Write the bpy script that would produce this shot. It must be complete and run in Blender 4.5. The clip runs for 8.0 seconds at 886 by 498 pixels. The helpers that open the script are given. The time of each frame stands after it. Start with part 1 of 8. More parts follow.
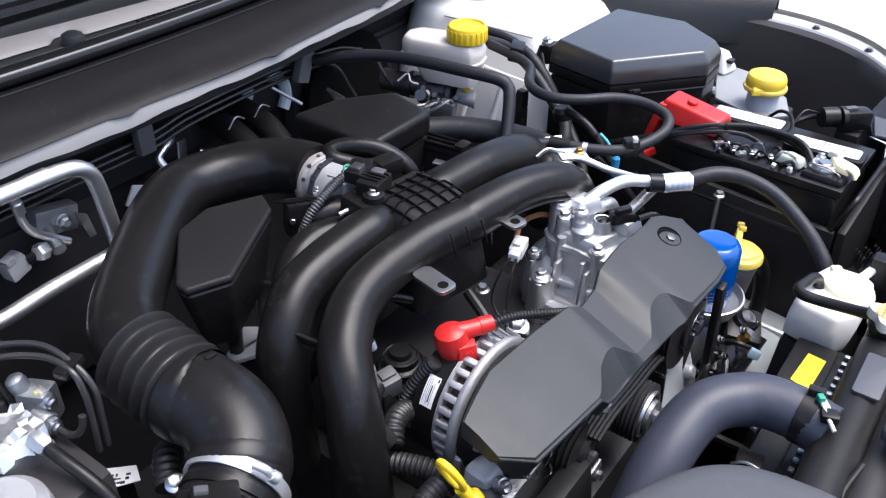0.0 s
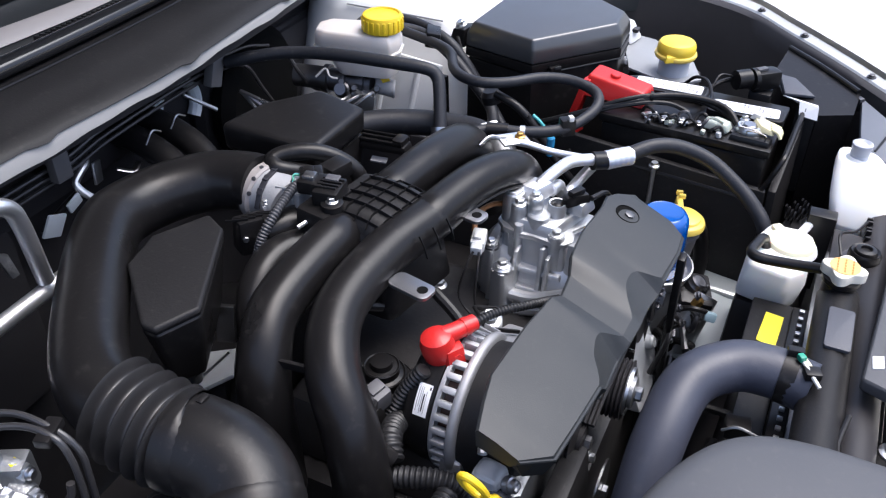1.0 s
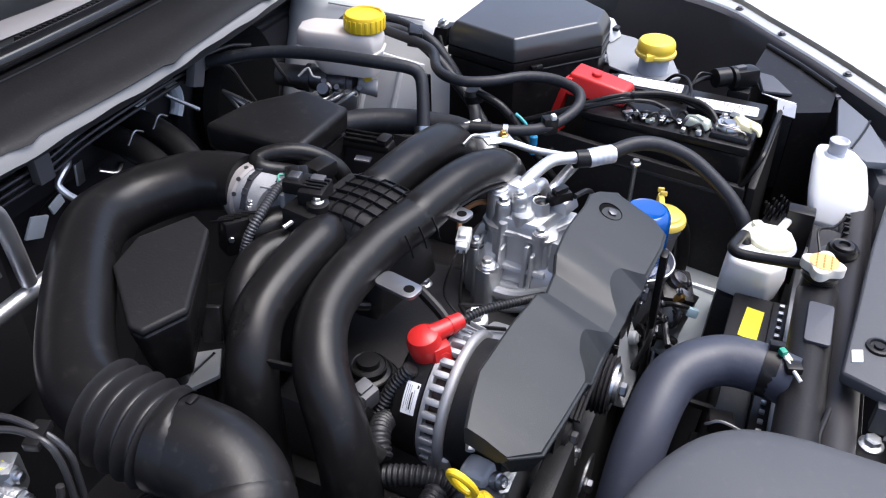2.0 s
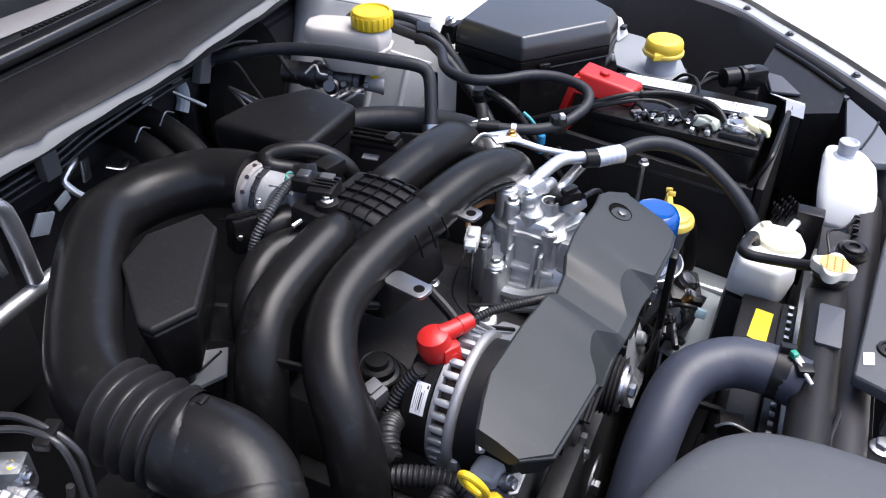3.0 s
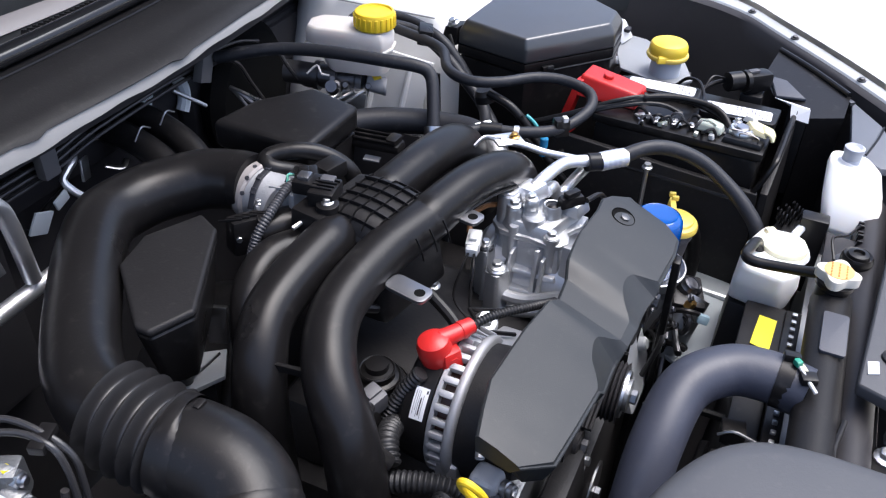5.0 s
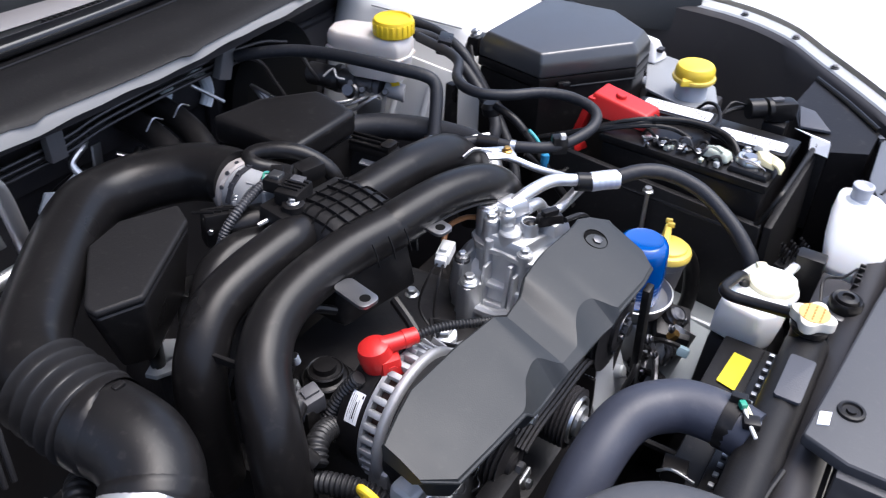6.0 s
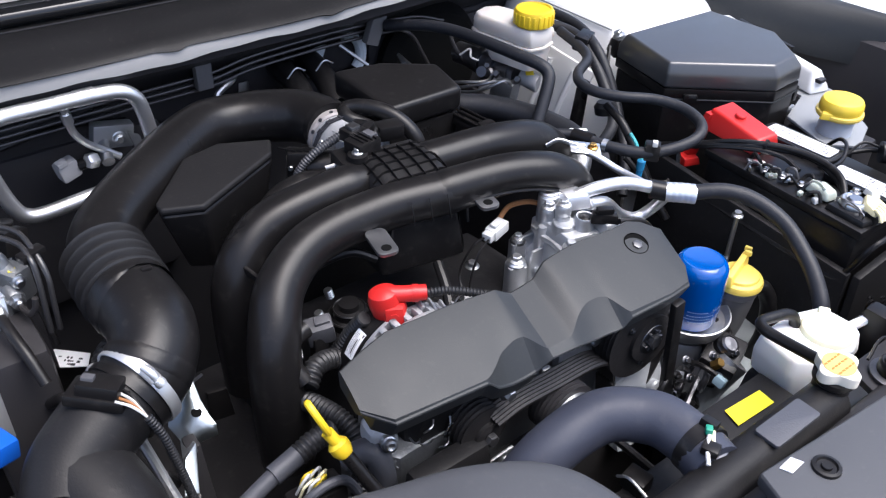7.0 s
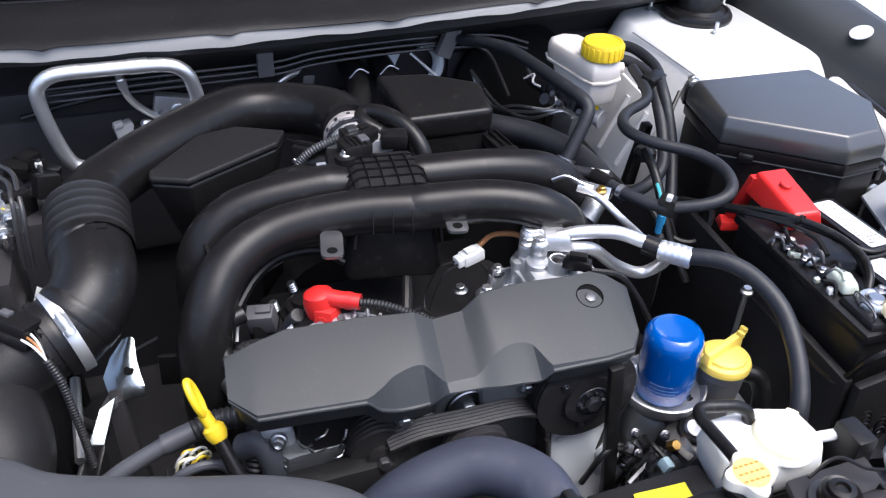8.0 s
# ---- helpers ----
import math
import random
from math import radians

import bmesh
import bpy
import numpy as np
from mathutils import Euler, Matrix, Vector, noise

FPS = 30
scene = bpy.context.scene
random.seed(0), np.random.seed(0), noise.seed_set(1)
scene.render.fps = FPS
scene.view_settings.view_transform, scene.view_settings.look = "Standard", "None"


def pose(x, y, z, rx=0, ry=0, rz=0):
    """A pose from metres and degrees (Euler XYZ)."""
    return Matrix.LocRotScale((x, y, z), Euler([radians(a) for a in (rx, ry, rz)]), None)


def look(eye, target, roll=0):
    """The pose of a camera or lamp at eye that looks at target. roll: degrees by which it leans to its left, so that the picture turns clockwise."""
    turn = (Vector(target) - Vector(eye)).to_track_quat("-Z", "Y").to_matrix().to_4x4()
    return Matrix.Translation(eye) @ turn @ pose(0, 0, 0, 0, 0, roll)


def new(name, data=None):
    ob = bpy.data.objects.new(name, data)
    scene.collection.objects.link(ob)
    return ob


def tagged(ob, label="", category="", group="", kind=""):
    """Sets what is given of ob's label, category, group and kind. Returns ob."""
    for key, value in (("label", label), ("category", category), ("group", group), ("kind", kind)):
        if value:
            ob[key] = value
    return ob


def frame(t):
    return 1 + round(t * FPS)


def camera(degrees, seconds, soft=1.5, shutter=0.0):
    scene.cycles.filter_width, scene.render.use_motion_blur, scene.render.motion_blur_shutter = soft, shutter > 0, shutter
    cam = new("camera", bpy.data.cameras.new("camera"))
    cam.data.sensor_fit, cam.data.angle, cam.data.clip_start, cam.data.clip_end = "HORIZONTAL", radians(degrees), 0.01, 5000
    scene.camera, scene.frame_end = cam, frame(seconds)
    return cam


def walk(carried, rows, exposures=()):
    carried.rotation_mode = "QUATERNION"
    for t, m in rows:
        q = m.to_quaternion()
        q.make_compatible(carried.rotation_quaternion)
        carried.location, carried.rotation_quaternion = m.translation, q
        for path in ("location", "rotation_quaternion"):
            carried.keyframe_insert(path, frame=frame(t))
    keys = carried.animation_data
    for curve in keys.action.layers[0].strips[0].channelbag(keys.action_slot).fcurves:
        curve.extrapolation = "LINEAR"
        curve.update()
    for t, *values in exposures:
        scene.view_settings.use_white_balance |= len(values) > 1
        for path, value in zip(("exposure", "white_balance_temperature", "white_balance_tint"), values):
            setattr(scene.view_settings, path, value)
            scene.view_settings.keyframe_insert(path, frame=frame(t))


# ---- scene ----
cam = camera(55.0, 8.0, soft=1.2, shutter=0.25)
PATH = [
    (0.0, pose(-0.0024, -0.0038, 1.4504, 55.22, -0.25, -53.87)),
    (0.5, pose(-0.0175, 0.0687, 1.4537, 53.91, -0.22, -60.32)),
    (1.0, pose(-0.0237, 0.0921, 1.4611, 53.46, -0.19, -64.52)),
    (1.5, pose(-0.0292, 0.0934, 1.4648, 53.37, -0.37, -65.81)),
    (3.0, pose(-0.0294, 0.108, 1.4656, 53.04, -0.99, -65.79)),
    (3.5, pose(-0.0295, 0.1132, 1.4632, 52.95, -1.15, -65.67)),
    (4.0, pose(-0.0289, 0.1152, 1.4638, 52.98, -1.21, -65.51)),
    (4.5, pose(-0.0276, 0.1169, 1.4612, 53.02, -1.36, -65.52)),
    (4.7, pose(-0.0276, 0.1169, 1.4612, 53.02, -1.36, -65.52)),
    (5.8, pose(0.0268, 0.0306, 1.4771, 52.87, -1.14, -61.07)),
    (6.0, pose(0.0415, -0.0054, 1.4683, 53.42, -1.03, -57.36)),
    (6.5, pose(0.0816, -0.0854, 1.4634, 53.51, -0.85, -46.81)),
    (7.0, pose(0.1374, -0.1892, 1.463, 53.61, -1.01, -37.38)),
    (7.5, pose(0.2337, -0.2502, 1.4659, 53.95, -1.16, -28.89)),
    (8.0, pose(0.3564, -0.2924, 1.457, 54.5, -1.86, -20.16)),
]
walk(cam, PATH, [(0.0, 1.08, 5950, 11), (1.0, 0.98, 5950, 11), (3.0, 0.96, 5950, 11), (6.5, 0.98, 5950, 11), (7.5, 1.06, 5950, 11), (8.0, 1.09, 5950, 11)])

# ---- light: a bright, hazy sky and a soft high sun ----
world = bpy.data.worlds.new("sky")
scene.world = world
world.use_nodes = True
wn = world.node_tree.nodes
sky = wn.new("ShaderNodeTexSky")
sky.sky_type = "NISHITA"
sky.sun_disc = False
sky.sun_elevation = radians(75)
sky.sun_rotation = radians(150)
sky.air_density, sky.dust_density, sky.ozone_density = 0.8, 5.0, 1.0
world.node_tree.links.new(sky.outputs[0], wn["Background"].inputs[0])
wn["Background"].inputs[1].default_value = 0.18
sun_data = bpy.data.lights.new("sun", "SUN")
sun_data.energy, sun_data.angle, sun_data.color = 1.45, radians(40), (1.0, 0.96, 0.9)
sun = new("sun", sun_data)
sun.matrix_world = look((2.6, -1.7, 6.2), (0.6, 0.3, 0.9))


# ---- materials ----
def material(name, colour, rough=0.5, metal=0.0, grain=0.0, scale=60.0, vary=0.12, bump=0.0, spec=0.5, coat=0.0, sub=0.0, wear=0.0):
    """A surface with fine grain, broad unevenness of colour and gloss, and a little relief."""
    m = bpy.data.materials.new(name)
    m.use_nodes = True
    n, link = m.node_tree.nodes, m.node_tree.links.new
    b = n["Principled BSDF"]
    tex = n.new("ShaderNodeTexCoord")
    fine, broad = n.new("ShaderNodeTexNoise"), n.new("ShaderNodeTexNoise")
    fine.inputs["Scale"].default_value, fine.inputs["Detail"].default_value = scale * 8, 4
    broad.inputs["Scale"].default_value, broad.inputs["Detail"].default_value = scale * 0.35, 5
    for node in (fine, broad):
        link(tex.outputs["Object"], node.inputs["Vector"])
    low = [c * (1 - vary) for c in colour] + [1]
    high = [min(1, c * (1 + vary)) for c in colour] + [1]
    ramp = n.new("ShaderNodeMix")
    ramp.data_type = "RGBA"
    ramp.inputs["A"].default_value, ramp.inputs["B"].default_value = low, high
    link(broad.outputs["Fac"], ramp.inputs["Factor"])
    colour_out = ramp.outputs["Result"]
    if wear:
        speck = n.new("ShaderNodeTexNoise")
        speck.inputs["Scale"].default_value, speck.inputs["Detail"].default_value = scale * 2.2, 8
        link(tex.outputs["Object"], speck.inputs["Vector"])
        cut = n.new("ShaderNodeMapRange")
        cut.inputs["From Min"].default_value, cut.inputs["From Max"].default_value = 0.58, 0.72
        cut.inputs["To Max"].default_value = wear
        link(speck.outputs["Fac"], cut.inputs["Value"])
        dust = n.new("ShaderNodeMix")
        dust.data_type = "RGBA"
        dust.inputs["B"].default_value = (0.30, 0.28, 0.25, 1)
        link(cut.outputs["Result"], dust.inputs["Factor"])
        link(colour_out, dust.inputs["A"])
        colour_out = dust.outputs["Result"]
    link(colour_out, b.inputs["Base Color"])
    gloss = n.new("ShaderNodeMapRange")
    gloss.inputs["To Min"].default_value, gloss.inputs["To Max"].default_value = max(0.02, rough - 0.1), min(1, rough + 0.1)
    link(broad.outputs["Fac"], gloss.inputs["Value"])
    link(gloss.outputs["Result"], b.inputs["Roughness"])
    b.inputs["Metallic"].default_value = metal
    b.inputs["Specular IOR Level"].default_value = spec
    b.inputs["Coat Weight"].default_value = coat
    b.inputs["Coat Roughness"].default_value = 0.08
    if sub:
        b.inputs["Subsurface Weight"].default_value = sub
        b.inputs["Subsurface Radius"].default_value = (0.02, 0.016, 0.012)
        b.inputs["Subsurface Scale"].default_value = 0.5
    if bump:
        relief = n.new("ShaderNodeBump")
        relief.inputs["Strength"].default_value, relief.inputs["Distance"].default_value = bump, 0.0006
        link(fine.outputs["Fac"], relief.inputs["Height"])
        link(relief.outputs["Normal"], b.inputs["Normal"])
    return m


PLASTIC = material("black_moulded_plastic", (0.0098, 0.0092, 0.0094), 0.31, bump=0.09, vary=0.2, scale=40, wear=0.04, spec=0.25)
PLASTIC_MATT = material("matt_black_plastic", (0.0135, 0.0130, 0.0135), 0.46, bump=0.3, vary=0.2, wear=0.03, spec=0.20)
GREY_PLASTIC = material("dark_grey_plastic", (0.0238, 0.0258, 0.0272), 0.46, bump=0.18, vary=0.1, scale=90, wear=0.02, spec=0.36)
RUBBER = material("black_rubber", (0.0098, 0.0092, 0.0094), 0.34, spec=0.28, bump=0.12, vary=0.25, wear=0.04)
SEAL = material("glossy_seal_rubber", (0.012, 0.012, 0.013), 0.16, bump=0.05, vary=0.2, scale=20)
BELLOWS = material("smooth_bellows_rubber", (0.016, 0.0152, 0.0156), 0.42, spec=0.60, bump=0.06, vary=0.2, wear=0.03)
HOSE = material("blue_black_rubber", (0.014, 0.015, 0.019), 0.5, bump=0.25, vary=0.2, wear=0.05, spec=0.4)
PAD_GREY = material("blue_grey_plastic", (0.060, 0.063, 0.075), 0.5, bump=0.3, vary=0.08)
LOOM_GREY = material("grey_ribbed_sleeve", (0.055, 0.055, 0.060), 0.45, bump=0.2)
LOOM = material("ribbed_loom_plastic", (0.015, 0.015, 0.016), 0.45, bump=0.2)
PAINT_BLACK = material("black_bay_paint", (0.033, 0.0315, 0.0335), 0.45, vary=0.3, scale=12, wear=0.02, spec=0.25)
ENGINE_BLACK = material("deep_engine_black", (0.020, 0.0188, 0.0192), 0.42, vary=0.4, scale=30, bump=0.4, wear=0.05, spec=0.3)
ALUMINIUM = material("cast_aluminium", (0.53, 0.54, 0.55), 0.46, 0.85, bump=0.5, vary=0.2, scale=50)
GREY_ALLOY = material("matt_cast_alloy", (0.43, 0.435, 0.45), 0.62, 0.75, bump=0.5, vary=0.2, scale=45)
FRONT_PLASTIC = material("mid_grey_plastic", (0.056, 0.058, 0.064), 0.5, bump=0.2, vary=0.12, scale=60, wear=0.03)
THICK_HOSE = material("blue_grey_rubber", (0.038, 0.042, 0.060), 0.46, bump=0.25, vary=0.25, scale=30, wear=0.06)
DARK_ALLOY = material("dull_cast_alloy", (0.40, 0.41, 0.42), 0.5, 1.0, bump=0.9, vary=0.25, scale=40)
TUBE_ALLOY = material("drawn_aluminium_tube", (0.88, 0.88, 0.89), 0.44, 1.0, bump=0.2, vary=0.1)
ALLOY_SMOOTH = material("smooth_machined_alloy", (0.52, 0.545, 0.55), 0.45, 0.75, bump=0.1, vary=0.12, scale=30)
ZINC = material("zinc_plated_steel", (0.68, 0.69, 0.70), 0.36, 1.0, bump=0.2, vary=0.12)
CLAMP_ZINC = material("bright_clamp_zinc", (0.80, 0.80, 0.79), 0.42, 0.85, bump=0.25, vary=0.15, scale=80)
BRACKET_ZINC = material("greenish_zinc_plate", (0.52, 0.56, 0.56), 0.30, 1.0, bump=0.25, vary=0.25, scale=40)
# paler than the cast alloy, to make up for missing light low down
PALE_CASTING = material("brightened_casting", (0.46, 0.48, 0.50), 0.45, 0.2, bump=0.3, vary=0.12)
ZINC_DULL = material("satin_zinc_plate", (0.56, 0.59, 0.60), 0.4, 0.6, bump=0.25, vary=0.12)
STEEL = material("bare_steel", (0.45, 0.45, 0.46), 0.3, 1.0, bump=0.3, vary=0.2)
DARK_STEEL = material("charcoal_steel", (0.12, 0.12, 0.125), 0.4, 0.8, bump=0.3, vary=0.2)
STEEL_DARK = material("dark_grey_steel", (0.16, 0.16, 0.17), 0.38, 1.0, bump=0.4, vary=0.3)
BRASS = material("brass", (0.55, 0.33, 0.1), 0.35, 1.0, bump=0.3)
BLUE = material("blue_enamel", (0.002, 0.075, 0.34), 0.14, vary=0.08, coat=0.5)
FILLER_YELLOW = material("light_yellow_plastic", (0.80, 0.60, 0.11), 0.42, vary=0.08, sub=0.15)
NECK_GREY = material("grey_brown_plastic", (0.135, 0.130, 0.130), 0.45, vary=0.15)
YELLOW = material("yellow_plastic", (0.78, 0.55, 0.02), 0.4, vary=0.06, sub=0.1)
PALE_YELLOW = material("pale_yellow_plastic", (0.86, 0.80, 0.50), 0.4, vary=0.05, sub=0.1)
RED = material("red_plastic", (0.52, 0.02, 0.018), 0.35, vary=0.08, bump=0.2)
MILK = material("milky_plastic", (0.64, 0.60, 0.56), 0.4, vary=0.05, sub=0.4)
WHITE_PLASTIC = material("white_plastic", (0.82, 0.82, 0.80), 0.4, vary=0.04, sub=0.3)
CAR_WHITE = material("white_car_paint", (0.80, 0.80, 0.79), 0.3, vary=0.03, coat=0.8, scale=8)
SILVER_PAINT = material("pale_grey_primer", (0.42, 0.44, 0.45), 0.4, vary=0.06, scale=10, wear=0.1)
# white body paint greyed for the shade under the cowl, with dust specks
STRIP_PAINT = material("shaded_white_paint", (0.255, 0.250, 0.243), 0.5, vary=0.1, scale=14, wear=0.12)
# white for labels, and for the painted brightness of the panel's slot
LABEL_WHITE = material("white_label_and_slot", (0.75, 0.76, 0.78), 0.5, vary=0.05)
LABEL_YELLOW = material("yellow_paper_label", (0.85, 0.72, 0.01), 0.5, vary=0.03)
LIP_GREY = material("dusty_grey_paint", (0.30, 0.275, 0.26), 0.5, vary=0.1, scale=14, wear=0.15)
APRON = material("grey_primed_steel", (0.26, 0.27, 0.28), 0.4, vary=0.08, scale=12, wear=0.1)
DARK_COIL = material("dark_winding", (0.06, 0.028, 0.018), 0.4, bump=0.4)
GREY_PRINT = material("worn_grey_print", (0.24, 0.24, 0.26), 0.5, vary=0.2)
# black for print, and for painted shade inside slots
INK = material("ink_and_slot_black", (0.02, 0.02, 0.025), 0.5, vary=0.05)
# near-black that stands in for unlit depth in holes and at the servo
HOLE = material("unlit_black", (0.006, 0.006, 0.006), 0.9, vary=0.05, spec=0.05)
PORT_BLUE = material("blue_port_plastic", (0.03, 0.24, 0.48), 0.4)
TEAL = material("teal_plastic", (0.05, 0.35, 0.38), 0.4)
GREEN = material("green_plastic", (0.02, 0.25, 0.16), 0.4)
PLUG_GREY = material("light_grey_connector", (0.30, 0.30, 0.31), 0.5, bump=0.2)
GREY_CONN = material("grey_connector_plastic", (0.075, 0.075, 0.082), 0.5, bump=0.2)
WHITE_CONN = material("off_white_connector", (0.6, 0.6, 0.58), 0.45, bump=0.2)
TAN = material("tan_cable_sheath", (0.32, 0.14, 0.05), 0.5)
CONCRETE = material("pale_concrete", (0.62, 0.58, 0.50), 0.85, bump=0.6, vary=0.1, scale=1.5)
GLASS = material("tinted_glass", (0.05, 0.06, 0.06), 0.05, vary=0.02, coat=1.0)


# ---- building helpers ----
BASE = {}


def thing(name, base, label, category, group="", kind=""):
    """An Empty at the thing's base, which parents its parts."""
    ob = new(name)
    ob.empty_display_size = 0.02
    ob.location = base
    BASE[ob.name] = Vector(base)
    return tagged(ob, label, category, group, kind)


def mesh_of(name, bm, mat, shift=(0, 0, 0), sharp=35):
    bmesh.ops.recalc_face_normals(bm, faces=bm.faces)
    limit = radians(sharp)
    for f in bm.faces:
        f.smooth = True
    for e in bm.edges:
        e.smooth = not (len(e.link_faces) == 2 and e.calc_face_angle(0) > limit)
    bmesh.ops.translate(bm, verts=bm.verts, vec=-Vector(shift))
    me = bpy.data.meshes.new(name)
    bm.to_mesh(me)
    bm.free()
    me.materials.append(mat)
    return me


def part(name, bm, mat, parent, label="", sharp=35):
    """Links a bmesh, given in world places, as one mesh under a thing or a part."""
    base = BASE[parent.name]
    ob = new(name, mesh_of(name, bm, mat, base, sharp))
    ob.parent = parent
    BASE[ob.name] = base
    return tagged(ob, label)


def solid(name, bm, mat, label, category, kind="", group="", sharp=35):
    """A thing that is one mesh, with its origin at its base."""
    lo = [min(v.co[i] for v in bm.verts) for i in range(3)]
    hi = [max(v.co[i] for v in bm.verts) for i in range(3)]
    base = Vector(((lo[0] + hi[0]) / 2, (lo[1] + hi[1]) / 2, lo[2]))
    ob = new(name, mesh_of(name, bm, mat, base, sharp))
    ob.location = base
    BASE[ob.name] = base
    return tagged(ob, label, category, group, kind)


def join(*bms):
    out = bms[0]
    for other in bms[1:]:
        me = bpy.data.meshes.new("join")
        other.to_mesh(me)
        other.free()
        out.from_mesh(me)
        bpy.data.meshes.remove(me)
    return out


def smooth_path(pts, steps=8):
    """Catmull-Rom through the points."""
    p = [Vector(q) for q in pts]
    if len(p) == 2:
        return [p[0].lerp(p[1], i / steps) for i in range(steps + 1)]
    p = [p[0] * 2 - p[1]] + p + [p[-1] * 2 - p[-2]]
    out = []
    for i in range(1, len(p) - 2):
        a, b, c, d = p[i - 1:i + 3]
        for k in range(steps):
            t = k / steps
            out.append(0.5 * (2 * b + (c - a) * t + (2 * a - 5 * b + 4 * c - d) * t * t + (3 * b - a - 3 * c + d) * t ** 3))
    return out + [p[-2]]


def bridge(bm, rings, caps=True, closed=True):
    made = [[bm.verts.new(q) for q in ring] for ring in rings]
    n = len(made[0])
    for a, b in zip(made, made[1:]):
        for i in range(n if closed else n - 1):
            j = (i + 1) % n
            bm.faces.new((a[i], a[j], b[j], b[i]))
    if caps and closed:
        bm.faces.new(list(reversed(made[0])))
        bm.faces.new(made[-1])
    return bm


def tube(pts, r, segs=14, steps=8, radius=None, flat=1.0, up=(0, 0, 1), caps=True, smooth=True):
    """A round or oval bar along a smooth path. radius(s): the factor on r at s from 0 to 1. flat: height over width."""
    path = smooth_path(pts, steps) if smooth else [Vector(q) for q in pts]
    rings, n = [], len(path)
    side = None
    for i, q in enumerate(path):
        way = (path[min(i + 1, n - 1)] - path[max(i - 1, 0)]).normalized()
        if side is None:
            side = way.cross(Vector(up))
            if side.length < 0.05:
                side = way.cross(Vector((1, 0, 0)))
        side = (side - way * side.dot(way)).normalized()
        top = side.cross(way)
        k = r * (radius(i / (n - 1)) if radius else 1)
        rings.append([q + side * k * math.cos(a) + top * k * flat * math.sin(a) for a in [math.tau * j / segs for j in range(segs)]])
    return bridge(bmesh.new(), rings, caps)


def ribbed(pts, r, pitch, depth=0.12, segs=14, sharp=1.2, cuts=8):
    """A corrugated sleeve: its radius rises and falls along the path."""
    path = smooth_path(pts, 24)
    length = sum((b - a).length for a, b in zip(path, path[1:]))
    count = max(3, round(length / pitch)) * cuts
    marks = [0.0]
    for a, b in zip(path, path[1:]):
        marks.append(marks[-1] + (b - a).length)
    fine, k = [], 0
    for i in range(count + 1):
        s = length * i / count
        while k < len(path) - 2 and marks[k + 1] < s:
            k += 1
        fine.append(path[k].lerp(path[k + 1], min(1, (s - marks[k]) / max(1e-9, marks[k + 1] - marks[k]))))
    return tube(fine, r, segs, smooth=False, radius=lambda s: 1 - depth * (0.5 + 0.5 * math.cos(math.tau * s * count / cuts)) ** sharp)


def lathe(profile, at, axis=(0, 0, 1), segs=28):
    """Turns (radius, height) pairs round an axis."""
    turn = Vector((0, 0, 1)).rotation_difference(Vector(axis).normalized()).to_matrix()
    rings = []
    for r, h in profile:
        rings.append([Vector(at) + turn @ Vector((max(r, 1e-5) * math.cos(a), max(r, 1e-5) * math.sin(a), h)) for a in [math.tau * j / segs for j in range(segs)]])
    return bridge(bmesh.new(), rings)


def bevelled(bm, width, segs=2, angle=20):
    if width:
        edges = [e for e in bm.edges if len(e.link_faces) == 2 and e.calc_face_angle(0) > radians(angle)]
        bmesh.ops.bevel(bm, geom=edges, offset=width, segments=segs, profile=0.6, affect="EDGES", clamp_overlap=True)
    return bm


def prism(outline, z0, z1, bevel=0.0, taper=1.0, segs=2):
    """An upright block over an outline of (x, y); taper shrinks the top about its middle."""
    cx = sum(p[0] for p in outline) / len(outline)
    cy = sum(p[1] for p in outline) / len(outline)
    low = [Vector((x, y, z0)) for x, y in outline]
    high = [Vector((cx + (x - cx) * taper, cy + (y - cy) * taper, z1)) for x, y in outline]
    bm = bridge(bmesh.new(), [low, high])
    bmesh.ops.recalc_face_normals(bm, faces=bm.faces)
    return bevelled(bm, bevel, segs)


def hull8(low, high, bevel=0.0, segs=2):
    """A block between two rings of corner points."""
    bm = bridge(bmesh.new(), [[Vector(p) for p in low], [Vector(p) for p in high]])
    bmesh.ops.recalc_face_normals(bm, faces=bm.faces)
    return bevelled(bm, bevel, segs)


def box(at, size, bevel=0.0, turn=(0, 0, 0), segs=2):
    """A block by its middle, size and turn in degrees."""
    bm = bmesh.new()
    bmesh.ops.create_cube(bm, size=1, matrix=pose(*at, *turn) @ Matrix.Diagonal((*size, 1)))
    return bevelled(bm, bevel, segs)


def round_rect(cx, cy, w, d, r, n=4, turn=0.0):
    pts = []
    c, s = math.cos(radians(turn)), math.sin(radians(turn))
    for sx, sy, a0 in ((1, 1, 0), (-1, 1, 90), (-1, -1, 180), (1, -1, 270)):
        for i in range(n + 1):
            a = radians(a0 + 90 * i / n)
            x, y = sx * (w / 2 - r) + r * math.cos(a), sy * (d / 2 - r) + r * math.sin(a)
            pts.append((cx + x * c - y * s, cy + x * s + y * c))
    return pts


def hexagon(at, r, h, axis=(0, 0, 1)):
    return lathe([(r * 0.85, 0), (r, h * 0.15), (r, h * 0.85), (r * 0.8, h), (0, h)], at, axis, 6)


def bolt(parent, at, axis=(0, 0, 1), r=0.006, mat=None, name="bolt"):
    """A flanged hexagon bolt head, as a part."""
    a = Vector(axis).normalized()
    bm = join(lathe([(r * 1.5, 0), (r * 1.5, r * 0.25), (r * 1.1, r * 0.5), (0, r * 0.5)], at, axis, 16), hexagon(Vector(at) + a * r * 0.45, r, r * 0.9, axis))
    return part(name, bm, mat or ZINC, parent)


